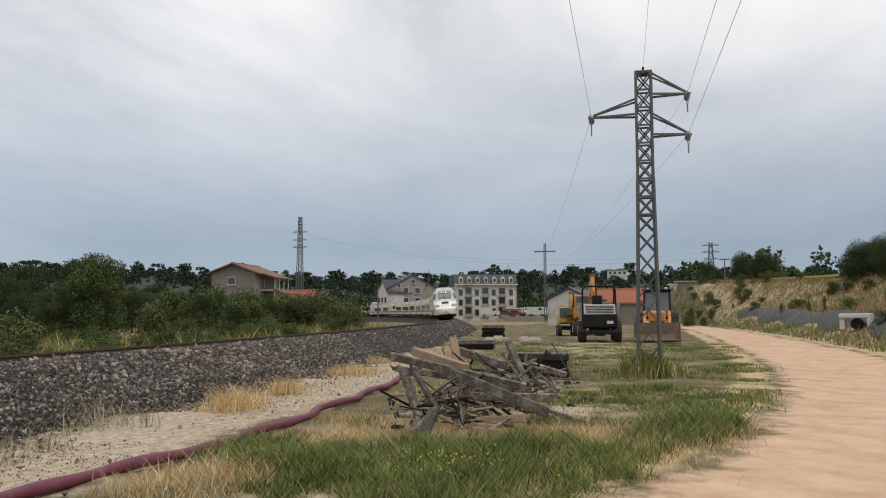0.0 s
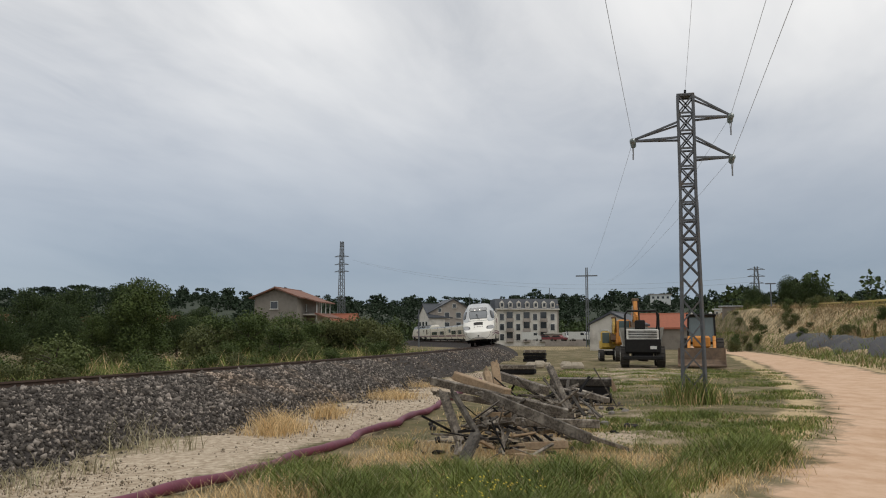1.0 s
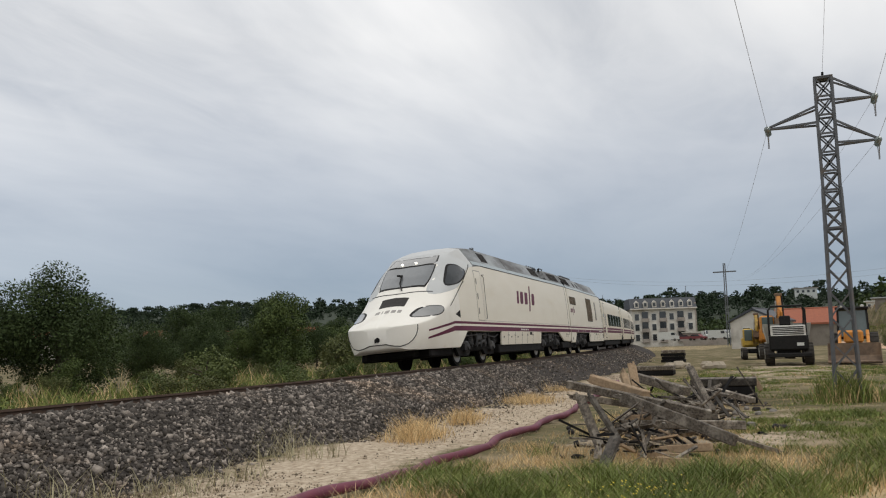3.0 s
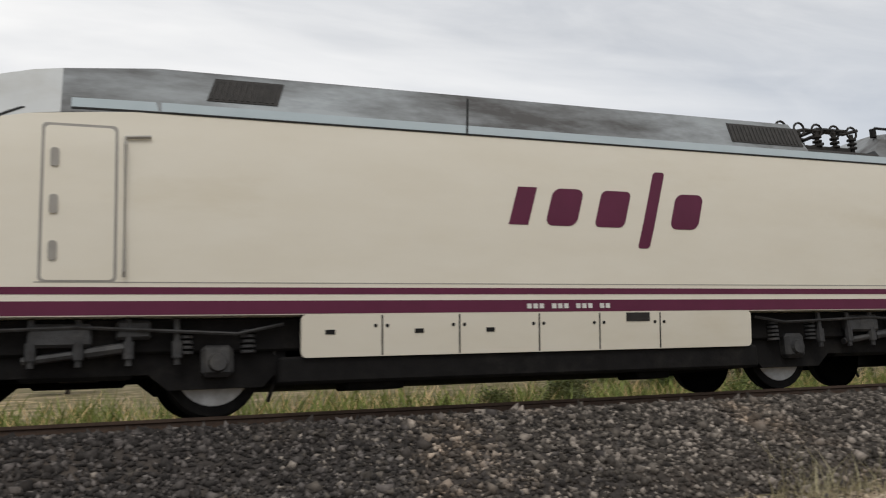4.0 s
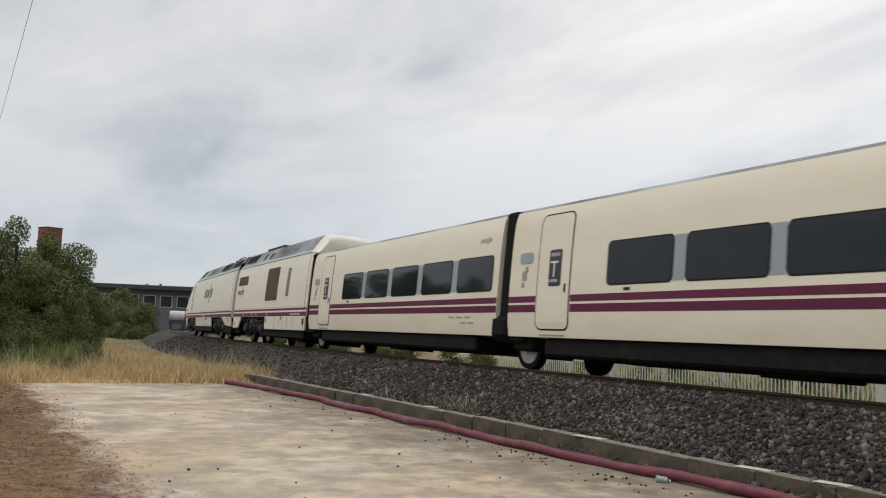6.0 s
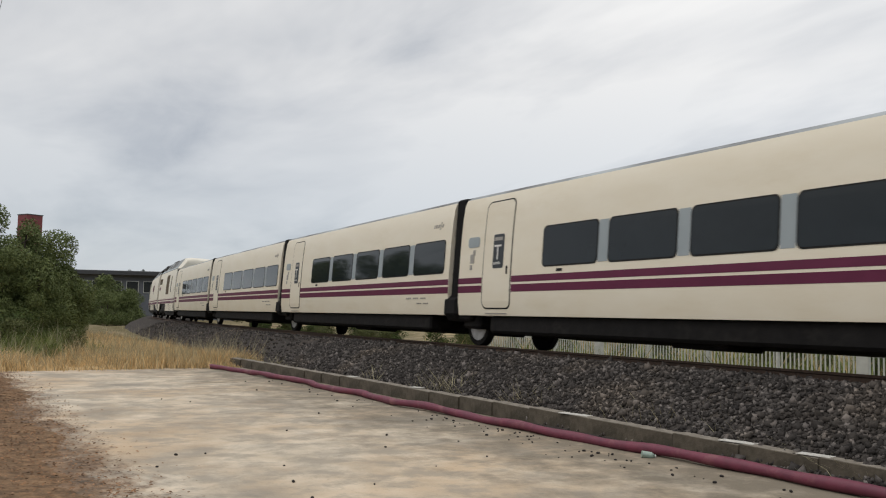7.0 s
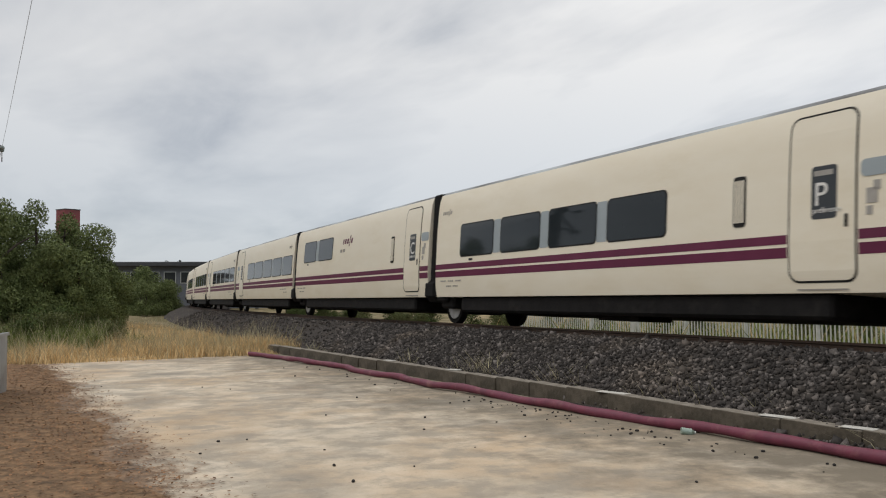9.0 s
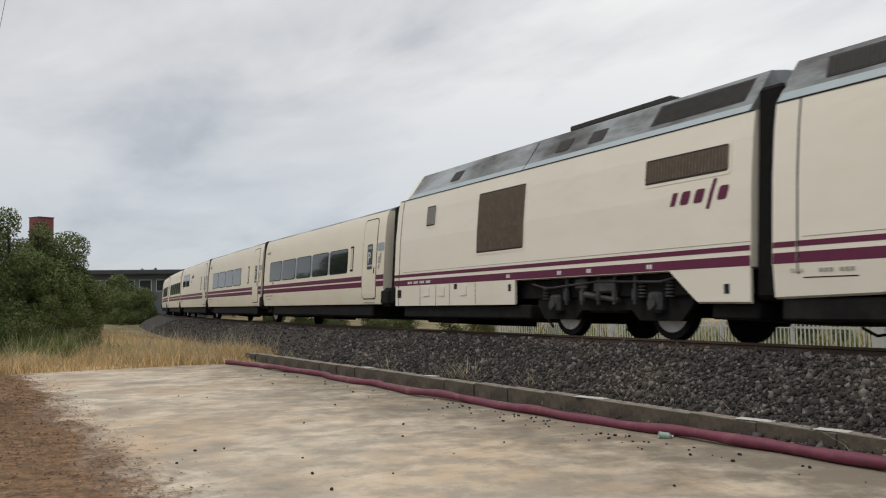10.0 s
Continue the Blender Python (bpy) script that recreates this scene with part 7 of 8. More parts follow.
def build_timbers():
    r = random.Random(17)
    t = thing("timber_heap", "untidy heap of weathered grey timbers and broken boards on grass", "timber heap")
    for rows, m, lo, hi in ((LONG_TIMBERS, WOOD, 0.75, 1.0), (FRESH_TIMBERS, WOOD_FRESH, 0.7, 1.0), (THIN_BOARDS, WOOD, 0.3, 0.6)):
        for x0, y0, z0, x1, y1, z1, w in rows:
            p, q = Vector((x0, y0, z0)), Vector((x1, y1, z1))
            g = Geo().beam(p, q, w, w * r.uniform(lo, hi), w * 0.07, r.uniform(-0.2, 0.2))
            e = (p - q).normalized()
            for k in range(5):      # splintered end
                o = Vector((0, r.uniform(-0.4, 0.4) * w, r.uniform(-0.3, 0.3) * w))
                g.beam(p + o - e * 0.05, p + o + e * r.uniform(0.02, 0.10), w * 0.22, w * 0.16)
            part("timber", g, m, t)
    for k in range(330):
        u = r.random() ** 1.3
        cx, cy = 11.8 + 9.5 * u + r.gauss(0, 0.6), 2.5 - 0.03 * (u * 10) + r.gauss(0, 0.42)
        top = 0.5 * math.exp(-((cy - 2.45) / 0.7) ** 2) * (1 if cx < 20 else 0.6)
        l = r.uniform(0.10, 0.42) if k % 5 else r.uniform(0.5, 1.2)
        a, tilt = r.uniform(0, 3.14), r.gauss(0, 0.35)
        w = r.choice((0.015, 0.02, 0.03, 0.04, 0.05, 0.07, 0.10))
        d = Vector((math.cos(a) * math.cos(tilt), math.sin(a) * math.cos(tilt), math.sin(tilt))) * l / 2
        c = Vector((cx, cy, land1(cx, cy) + abs(d.z) + 0.02 + r.random() * max(0.02, top)))
        g = Geo().beam(c - d, c + d, w, r.uniform(0.016, 0.04) if w > 0.04 else w * 0.8, 0.003, r.uniform(-0.7, 0.7))
        part("timber", g, WOOD_FRESH if r.random() < 0.04 else (DIRTY_BLACK if r.random() < 0.3 else WOOD), t)
    # twigs, rubble and scraps under the timbers
    for k in range(80):
        cx, cy = 11.5 + r.random() * 9, 2.3 + r.gauss(0, 0.9)
        s = r.uniform(0.04, 0.12)
        ob = part("rubble_piece", Geo().box((0, 0, 0), (s * 1.4, s, s), Matrix.Rotation(r.uniform(0, 3), 3, "Z") @ Matrix.Rotation(r.uniform(0, 1), 3, "X"), s * 0.25), SLEEPER if k % 2 else STONE, t)
        ob.location = (cx, cy, land1(cx, cy) + s * 0.3)
    # stacks of sleepers farther along the track
    for x, y, n, lab in ((59.2, 9.1, 4, "stack of dark creosoted sleepers with a pale top"), (39.4, 7.0, 2, "low stack of old planks beside the ballast"), (22.5, 2.3, 3, "dark stack of old sleepers behind the heap")):
        s = thing("sleeper_stack", lab, "timber stack", "timber stacks", pose(x, y, land1(x, y), 0, 0, 4))
        for lv in range(n):
            for k in range(4):
                wide = 1.5 if n > 2 else 1.9
                part("sleeper", Geo().box((0.3 * k - 0.45, 0, 0.1 + 0.2 * lv), (0.26, wide, 0.18) if lv % 2 == 0 or n < 3 else (0.26, wide * 0.94, 0.18), None, 0.02), WOOD if (lv == n - 1) else DIRTY_BLACK, s)
    for k in range(16):
        x, y = 44 + r.random() * 6, 4.6 + r.random() * 3
        s = r.uniform(0.2, 0.6)
        ob = part("boulder", Geo().box((0, 0, 0), (s * 1.3, s, s * 0.8), Matrix.Rotation(r.uniform(0, 3), 3, "Z"), s * 0.28), KERB_PALE)
        ob.location = (x, y, land1(x, y) + s * 0.3)
        tagged(ob, "pale broken rock in a rubble heap", "rock", "rubble heap")


KERB_PALE = mat("pale_rubble", (0.42, 0.36, 0.28), (0.32, 0.27, 0.20), 5, rough=0.95, bump=0.5)
build_timbers()


# ---- machines ----
ORANGE = mat("orange_machine_paint", (0.62, 0.25, 0.035), (0.52, 0.20, 0.03), 4, (0.25, 0.12, 0.05), 1.5, rough=0.5, bump=0.1)
YELLOW = mat("yellow_machine_paint", (0.60, 0.40, 0.06), (0.50, 0.33, 0.05), 4, (0.3, 0.2, 0.08), 1.5, rough=0.5, bump=0.1)
PALE_GREY = mat("pale_grey_machine_paint", (0.50, 0.49, 0.44), (0.42, 0.41, 0.36), 4, (0.25, 0.22, 0.18), 1.5, rough=0.6, bump=0.1)
BUCKET = mat("muddy_bucket_steel", (0.17, 0.115, 0.075), (0.115, 0.08, 0.055), 5, (0.28, 0.19, 0.12), 1.5, rough=0.8, metal=0.2, bump=0.3)
TYRE = mat("dusty_tyre", (0.035, 0.032, 0.028), (0.06, 0.052, 0.043), 7, rough=0.9, bump=0.4)
CAB_PANE = glass_mat("machine_glass", (0.10, 0.14, 0.14), 0.06)


def tyre(parent, x, y, r, w):
    t = part("wheel", Geo().cyl((x, y - w / 2, r), (x, y + w / 2, r), r, None, 22).cyl((x, y - w / 2 - 0.02, r), (x, y + w / 2 + 0.02, r), r * 0.86, None, 22), TYRE, parent, "", True)
    part("rim", Geo().cyl((x, y - w / 2 - 0.03, r), (x, y + w / 2 + 0.03, r), r * 0.5, None, 16), PALE_GREY, t, "", True)
    lug = Geo()
    for k in range(16):
        a = k * math.pi / 8
        lug.box((x + r * math.cos(a), y, r + r * math.sin(a)), (0.05, w, 0.05), Matrix.Rotation(-a, 3, "Y"))
    part("tread", lug, TYRE, t)


def build_machines():
    # site dumper, its bonnet towards the camera
    d = thing("site_dumper", "pale grey site dumper with black bonnet front and roll bar", "dumper", "", pose(50.2, 1.75, land1(50.2, 1.75), 0, 0, 4))
    part("chassis", Geo().box((0.6, 0, 0.72), (3.4, 1.1, 0.4), None, 0.06).box((-1.35, 0, 0.5), (0.25, 2.1, 0.22), None, 0.04), RUBBER, d)
    part("bonnet", Geo().box((-0.75, 0, 1.15), (1.1, 1.9, 0.85), None, 0.1), RUBBER, d, "black radiator housing")
    gr = part("grille", Geo().prism([(-1.28, 1.5), (-0.3, 1.55), (-0.3, 2.05), (-1.0, 2.0)], "y", -0.85, 0.85), PALE_GREY, d, "pale slatted engine cover")
    for k in range(5):
        part("slat", Geo().box((-1.245 + 0.05 * k, 0, 1.58 + 0.09 * k), (0.05, 1.5, 0.04), None, 0.008), RUBBER, gr)
    part("number_plate", Geo().box((-1.315, -0.55, 1.05), (0.02, 0.34, 0.16)), FENCE_WHITE, d)
    part("seat", Geo().box((-0.1, 0.1, 2.05), (0.5, 0.55, 0.2), None, 0.06).box((-0.35, 0.1, 2.3), (0.12, 0.55, 0.5), None, 0.05), RUBBER, d)
    part("roll_bar", Geo().tube([(-0.3, -0.9, 1.5), (-0.3, -0.9, 2.85), (-0.3, -0.75, 3.05), (-0.3, 0.75, 3.05), (-0.3, 0.9, 2.85), (-0.3, 0.9, 1.5)], 0.055, 8).tube([(0.3, -0.8, 1.6), (0.1, -0.85, 2.75), (-0.3, -0.8, 2.95)], 0.04, 8), RUBBER, d, "black steel roll bar")
    sk = Geo()
    sk.v += [(0.5, -1.0, 1.0), (2.6, -1.0, 1.0), (2.6, 1.0, 1.0), (0.5, 1.0, 1.0), (0.2, -1.2, 2.15), (3.1, -1.2, 1.95), (3.1, 1.2, 1.95), (0.2, 1.2, 2.15), (0.3, -1.1, 2.1), (3.0, -1.1, 1.9), (3.0, 1.1, 1.9), (0.3, 1.1, 2.1), (0.6, -0.9, 1.08), (2.5, -0.9, 1.08), (2.5, 0.9, 1.08), (0.6, 0.9, 1.08)]
    sk.f += [(0, 1, 2, 3), (0, 1, 5, 4), (1, 2, 6, 5), (2, 3, 7, 6), (3, 0, 4, 7), (4, 5, 9, 8), (5, 6, 10, 9), (6, 7, 11, 10), (7, 4, 8, 11), (8, 9, 13, 12), (9, 10, 14, 13), (10, 11, 15, 14), (11, 8, 12, 15), (12, 13, 14, 15)]
    part("skip", sk, PALE_GREY, d, "pale grey tipping skip")
    for x in (-0.6, 1.7):
        for y in (-0.95, 0.95):
            tyre(d, x, y, 0.55, 0.42)
    part("beacon", Geo().cyl((0.5, -0.95, 2.6), (0.5, -0.95, 2.8), 0.07, 0.05, 10), YELLOW, d)

    # backhoe loader with its bucket lowered
    b = thing("backhoe_loader", "orange backhoe loader with a muddy lowered bucket", "loader", "", pose(48.9, -1.37, land1(48.9, -1.37), 0, 0, -2))
    bk = Geo()
    bk.prism([(-1.75, 0.1), (-1.2, 0.05), (-0.7, 0.35), (-0.65, 1.05), (-0.8, 1.05), (-0.88, 0.45), (-1.25, 0.2), (-1.75, 0.16)], "y", -1.2, 1.2)
    for y in (-1.2, 1.17):
        bk.prism([(-1.75, 0.1), (-1.2, 0.05), (-0.7, 0.35), (-0.65, 1.05), (-0.9, 1.05)], "y", y, y + 0.03)
    part("bucket", bk, BUCKET, b, "wide muddy loader bucket")
    for k in range(9):
        part("tooth", Geo().box((-1.85, -1.1 + 0.275 * k, 0.12), (0.25, 0.09, 0.06), None, 0.015), BUCKET, b)
    for y in (-0.65, 0.65):
        part("loader_arm", Geo().beam((-0.75, y, 0.7), (0.3, y, 1.35), 0.16, 0.2, 0.03).beam((0.3, y, 1.35), (1.3, y, 1.6), 0.16, 0.2, 0.03), ORANGE, b)
        part("ram", Geo().cyl((-0.6, y, 0.95), (0.6, y, 1.15), 0.05, None, 8), WHEEL_STEEL, b)
        tyre(b, 0.4, y * 1.35, 0.5, 0.36)
        tyre(b, 2.6, y * 1.4, 0.78, 0.48)
    part("bonnet", Geo().box((0.6, 0, 1.35), (1.5, 0.9, 0.65), None, 0.1), ORANGE, b)
    part("chassis", Geo().box((1.4, 0, 0.8), (3.4, 0.9, 0.4), None, 0.06), RUBBER, b)
    cab = part("cab_frame", Geo().beam((1.4, -0.72, 1.3), (1.6, -0.68, 2.75), 0.09).beam((1.4, 0.72, 1.3), (1.6, 0.68, 2.75), 0.09).beam((2.9, -0.72, 1.3), (2.85, -0.68, 2.75), 0.09).beam((2.9, 0.72, 1.3), (2.85, 0.68, 2.75), 0.09).box((2.2, 0, 1.3), (1.6, 1.5, 0.15), None, 0.04), RUBBER, b)
    part("windscreen", Geo().prism([(1.45, 1.4), (1.62, 2.7), (1.65, 2.7), (1.48, 1.4)], "y", -0.66, 0.66), CAB_PANE, cab)
    for y in (-0.70, 0.68):
        part("side_pane", Geo().prism([(1.5, 1.4), (2.85, 1.4), (2.82, 2.68), (1.68, 2.68)], "y", y, y + 0.02), CAB_PANE, cab)
    part("cab_roof", Geo().box((2.2, 0, 2.82), (1.7, 1.6, 0.14), None, 0.05), RUBBER, cab)
    part("work_lamp", Geo().box((1.4, -0.5, 2.92), (0.1, 0.18, 0.12), None, 0.03).box((1.4, 0.5, 2.92), (0.1, 0.18, 0.12), None, 0.03), FENCE_WHITE, cab)
    part("hoe_arm", Geo().beam((3.3, 0, 1.0), (3.9, 0, 2.6), 0.25, 0.3, 0.04).beam((3.9, 0, 2.6), (3.5, 0, 1.2), 0.2, 0.25, 0.04), ORANGE, b)

    # wheeled excavators with folded booms
    for x, y, k, m, lab in ((61.5, 2.95, 1.0, ORANGE, "orange wheeled excavator with its boom folded upright"), (62.5, 4.35, 0.72, YELLOW, "yellow small excavator parked behind the dumper")):
        e = thing("excavator", lab, "excavator", "", pose(x, y, land1(x, y), 0, 0, 8))
        part("undercarriage", Geo().box((0, 0, 0.75 * k), (2.6 * k, 1.0 * k, 0.4 * k), None, 0.05), RUBBER, e)
        for wx in (-1.0, 1.0):
            for wy in (-0.85, 0.85):
                tyre(e, wx * k, wy * k, 0.5 * k, 0.4 * k)
        part("house", Geo().box((0.5 * k, 0, 1.55 * k), (2.3 * k, 1.9 * k, 0.9 * k), None, 0.12 * k), m, e)
        c = part("cab", Geo().box((-0.4 * k, 0.45 * k, 2.0 * k), (1.2 * k, 0.85 * k, 1.6 * k), None, 0.1 * k), m, e)
        part("cab_glass", Geo().box((-0.99 * k, 0.45 * k, 2.2 * k), (0.06, 0.68 * k, 1.0 * k), None, 0.02).box((-0.4 * k, 0.0, 2.3 * k), (0.8 * k, 0.06, 0.8 * k), None, 0.02), CAB_PANE, c)
        bm = part("boom", Geo().beam((-0.7 * k, -0.3 * k, 1.6 * k), (-1.3 * k, -0.3 * k, 3.1 * k), 0.3 * k, 0.42 * k, 0.04).beam((-1.3 * k, -0.3 * k, 3.1 * k), (-0.9 * k, -0.3 * k, 4.15 * k), 0.28 * k, 0.38 * k, 0.04), m, e)
        part("dipper", Geo().beam((-0.9 * k, -0.3 * k, 4.15 * k), (-1.75 * k, -0.3 * k, 2.5 * k), 0.24 * k, 0.32 * k, 0.03), m, bm)
        for zz in (1.9, 2.7, 3.4, 4.1):
            part("bracket", Geo().box((-1.05 * k, -0.3 * k, zz * k), (0.22 * k, 0.46 * k, 0.2 * k), None, 0.03), BUCKET, bm)
        part("stick_ram", Geo().cyl((-1.35 * k, -0.5 * k, 2.4 * k), (-1.0 * k, -0.5 * k, 4.0 * k), 0.07 * k, None, 8).cyl((-1.25 * k, -0.5 * k, 2.9 * k), (-1.0 * k, -0.5 * k, 4.0 * k), 0.045 * k, None, 8), RUBBER, bm)
        part("linkage", Geo().beam((-1.75 * k, -0.3 * k, 2.5 * k), (-1.95 * k, -0.3 * k, 3.0 * k), 0.12 * k, 0.16 * k, 0.02).beam((-1.95 * k, -0.3 * k, 3.0 * k), (-1.5 * k, -0.3 * k, 3.2 * k), 0.10 * k, 0.12 * k, 0.02), m, bm)
        part("counterweight", Geo().box((1.75 * k, 0, 1.5 * k), (0.5 * k, 1.8 * k, 0.8 * k), None, 0.15 * k), RUBBER, e)
        part("ram", Geo().cyl((-1.0 * k, -0.12 * k, 2.2 * k), (-1.2 * k, -0.12 * k, 3.7 * k), 0.06, None, 8), WHEEL_STEEL, bm)
        part("bucket", Geo().prism([(-2.0 * k, 2.0 * k), (-1.5 * k, 1.9 * k), (-1.4 * k, 2.5 * k), (-1.8 * k, 2.6 * k)], "y", -0.65 * k, 0.05 * k), BUCKET, e)


build_machines()
# ---- buildings in the distance ----
RENDER_BEIGE = mat("beige_render", (0.36, 0.32, 0.28), (0.31, 0.275, 0.24), 1.2, (0.24, 0.21, 0.18), 0.3, rough=0.9, bump=0.1, bscale=8)
RENDER_PALE = mat("pale_render", (0.64, 0.61, 0.55), (0.55, 0.525, 0.47), 1.2, (0.36, 0.33, 0.29), 0.3, rough=0.9, bump=0.1, bscale=8)
BLOCK_GREY = mat("grey_block_wall", (0.27, 0.245, 0.21), (0.23, 0.205, 0.175), 1.5, (0.18, 0.155, 0.13), 0.4, rough=0.95, bump=0.2)
SLATE = mat("dark_slate", (0.055, 0.062, 0.072), (0.038, 0.043, 0.052), 2.0, rough=0.6, bump=0.2, bscale=6)
TILE_RED = mat("red_roof_tiles", (0.24, 0.115, 0.075), (0.18, 0.085, 0.06), 3, (0.13, 0.08, 0.065), 0.5, rough=0.85, bump=0.4, bscale=5)
TILE_ORANGE = mat("orange_roof_tiles", (0.36, 0.12, 0.065), (0.29, 0.10, 0.06), 3, rough=0.85, bump=0.3, bscale=5)
DARK_PANE = glass_mat("dark_window", (0.03, 0.035, 0.04), 0.08)
RED_SHEET = mat("red_sheet_metal", (0.21, 0.045, 0.05), (0.17, 0.036, 0.04), 2, (0.12, 0.04, 0.04), 0.6, rough=0.6, bump=0.1)
SHED_GREY = mat("blue_grey_cladding", (0.14, 0.15, 0.17), (0.115, 0.125, 0.14), 2, rough=0.7, bump=0.1)
SHED_DARK = mat("dark_roof_sheet", (0.045, 0.047, 0.052), (0.06, 0.062, 0.066), 2, rough=0.7, bump=0.1)
GALV_SHEET = mat("galvanised_sheet", (0.36, 0.375, 0.38), (0.30, 0.31, 0.315), 3, (0.22, 0.21, 0.20), 0.8, rough=0.5, metal=0.4, bump=0.1)
RAIL_YELLOW = mat("yellow_guard_rail", (0.46, 0.35, 0.09), (0.38, 0.28, 0.08), 4, rough=0.7, bump=0.1)


def window(parent, x, y, z, w, h, sill=True, pane=None):
    f = part("window", Geo().box((x - 0.03, y, z), (0.12, w + 0.2, h + 0.2), None, 0.02), FENCE_WHITE, parent)
    part("pane", Geo().box((x - 0.085, y, z), (0.04, w, h)), pane or DARK_PANE, f)
    if sill:
        part("sill", Geo().box((x - 0.12, y, z - h / 2 - 0.14), (0.28, w + 0.4, 0.1)), RENDER_PALE, f)


def gable_house(name, label, at, w, depth, eave, ridge, wall, roof, windows, over=0.4):
    """Front gable at local x = 0, looking along -x."""
    t = thing(name, label, "house", "distant houses", at)
    part("wall", Geo().prism([(-w / 2, -1.5), (w / 2, -1.5), (w / 2, eave), (0, ridge), (-w / 2, eave)], "x", 0, depth), wall, t)
    k = (ridge - eave) / (w / 2)
    r = part("roof", Geo().prism([(-w / 2 - over, eave - k * over + 0.05), (0, ridge + 0.05), (0, ridge + 0.32), (-w / 2 - over, eave - k * over + 0.28)], "x", -over, depth + over).prism([(w / 2 + over, eave - k * over + 0.05), (0, ridge + 0.05), (0, ridge + 0.32), (w / 2 + over, eave - k * over + 0.28)], "x", -over, depth + over), roof, t)
    part("ridge", Geo().cyl((-over, 0, ridge + 0.3), (depth + over, 0, ridge + 0.3), 0.12, None, 6), roof, r)
    for y, z, ww, hh in windows:
        window(t, 0, y, z, ww, hh)
    return t


def build_village():
    # grey block house with a tiled roof and veranda
    x, y = polar(25.35, 160)
    g = land1(x, y)
    h = gable_house("house", "grey unrendered house with red tiled roof and veranda", pose(x, y, g + 0.9, 0, 0, 25.3 - 24), 8.2, 11, 8.0, 9.5, BLOCK_GREY, TILE_RED, [(0.3, 6.6, 1.3, 1.2)], 0.8)
    v = part("veranda", Geo().box((6.0, -5.4, 5.0), (7, 3.0, 0.25)).box((6.0, -6.7, 3.6), (7, 0.2, 2.8)), RENDER_PALE, h, "white veranda with slim posts")
    for k in range(4):
        part("post", Geo().cyl((2.7 + k * 2.2, -6.7, 5.1), (2.7 + k * 2.2, -6.7, 7.3), 0.09, None, 6), FENCE_WHITE, v)
    part("veranda_roof", Geo().prism([(-4.0, 8.0), (-7.3, 7.1), (-7.3, 7.3), (-4.0, 8.25)], "x", 1.5, 10.5), TILE_RED, v)
    part("lower_roof", Geo().prism([(-6.6, 5.0), (-8.8, 4.3), (-8.8, 4.5), (-6.6, 5.3)], "x", 2, 10), TILE_RED, v)
    window(h, 4.0, -4.12, 6.2, 0.1, 1.2, False)
    x, y = polar(20.25, 170)
    gable_house("house", "small house with a bright orange tiled roof", pose(x, y, land1(x, y), 0, 0, 20.2 + 70), 5.0, 6.0, 3.6, 6.0, RENDER_PALE, TILE_ORANGE, [(0, 2.2, 1, 1)])
    for az, d, s in ((47.0, 240, 5), (49.5, 260, 4), (40.6, 300, 5), (36.4, 320, 5), (31.2, 300, 5)):
        x, y = polar(az, d)
        gable_house("house", "small distant house with an orange roof", pose(x, y, land1(x, y) + d * 0.012, 0, 0, az + 60), s, s * 1.4, 4.0, 5.8, RENDER_PALE, TILE_ORANGE, [(0, 2.2, 1, 1)])
    # first apartment house: beige gable and slate roof
    x, y = polar(13.95, 250)
    g = land1(x, y)
    a = gable_house("apartment_house", "beige rendered apartment house with dark slate roof", pose(x, y, g, 0, 0, 13.95 + 12), 14.0, 17, 9.2, 13.0, RENDER_BEIGE, SLATE,
                    [(yy, zz, 1.3, 1.5) for zz in (3.0, 5.8, 8.6) for yy in (-1.4, 1.9)] + [(-0.2, 11.2, 0.9, 1.0), (4.0, 10.0, 0.8, 1.0), (-4.0, 10.0, 0.8, 1.0)])
    x, y = polar(15.9, 252)
    a = gable_house("apartment_house", "pale apartment wing with slate roof and dormers", pose(x, y, land1(x, y), 0, 0, 15.9 - 70), 9.0, 9.0, 8.0, 11.6, RENDER_PALE, SLATE, [(yy, zz, 1.3, 1.5) for zz in (3.0, 6.0) for yy in (-2.6, 0, 2.6)])
    for k in range(2):
        part("dormer", Geo().box((2.5 + 3.5 * k, 3.2, 9.8), (1.4, 1.4, 1.3)), RENDER_PALE, a)
    # second apartment house: long front, mansard with dormers and balconies
    x, y = polar(9.2, 250)
    g = land1(x, y)
    t = thing("apartment_house", "long pale apartment house with mansard roof and dormers", "house", "distant houses", pose(x, y, g, 0, 0, 9.2 + 10))
    part("wall", Geo().box((6, 0, 4.6), (12, 17.0, 11.8)), RENDER_PALE, t)
    part("side_wall", Geo().box((6, -8.7, 5.2), (11.8, 0.5, 13.0)), RENDER_BEIGE, t)
    rf = part("roof", Geo().prism([(-0.6, 10.3), (12.6, 10.3), (10.6, 13.2), (1.4, 13.2)], "y", -9.0, 9.0), SLATE, t, "steep dark slate mansard roof")
    part("cornice", Geo().box((-0.5, 0, 10.2), (0.7, 18.2, 0.35), None, 0.05), RENDER_PALE, rf)
    for k in range(7):
        d = part("dormer", Geo().prism([(-7.2 + 2.4 * k - 0.6, 10.6), (-7.2 + 2.4 * k + 0.6, 10.6), (-7.2 + 2.4 * k + 0.6, 12.0), (-7.2 + 2.4 * k, 12.6), (-7.2 + 2.4 * k - 0.6, 12.0)], "x", -0.5, 1.6), RENDER_PALE, rf, "white dormer")
        part("pane", Geo().box((-0.55, -7.2 + 2.4 * k, 11.4), (0.06, 0.7, 1.0)), DARK_PANE, d)
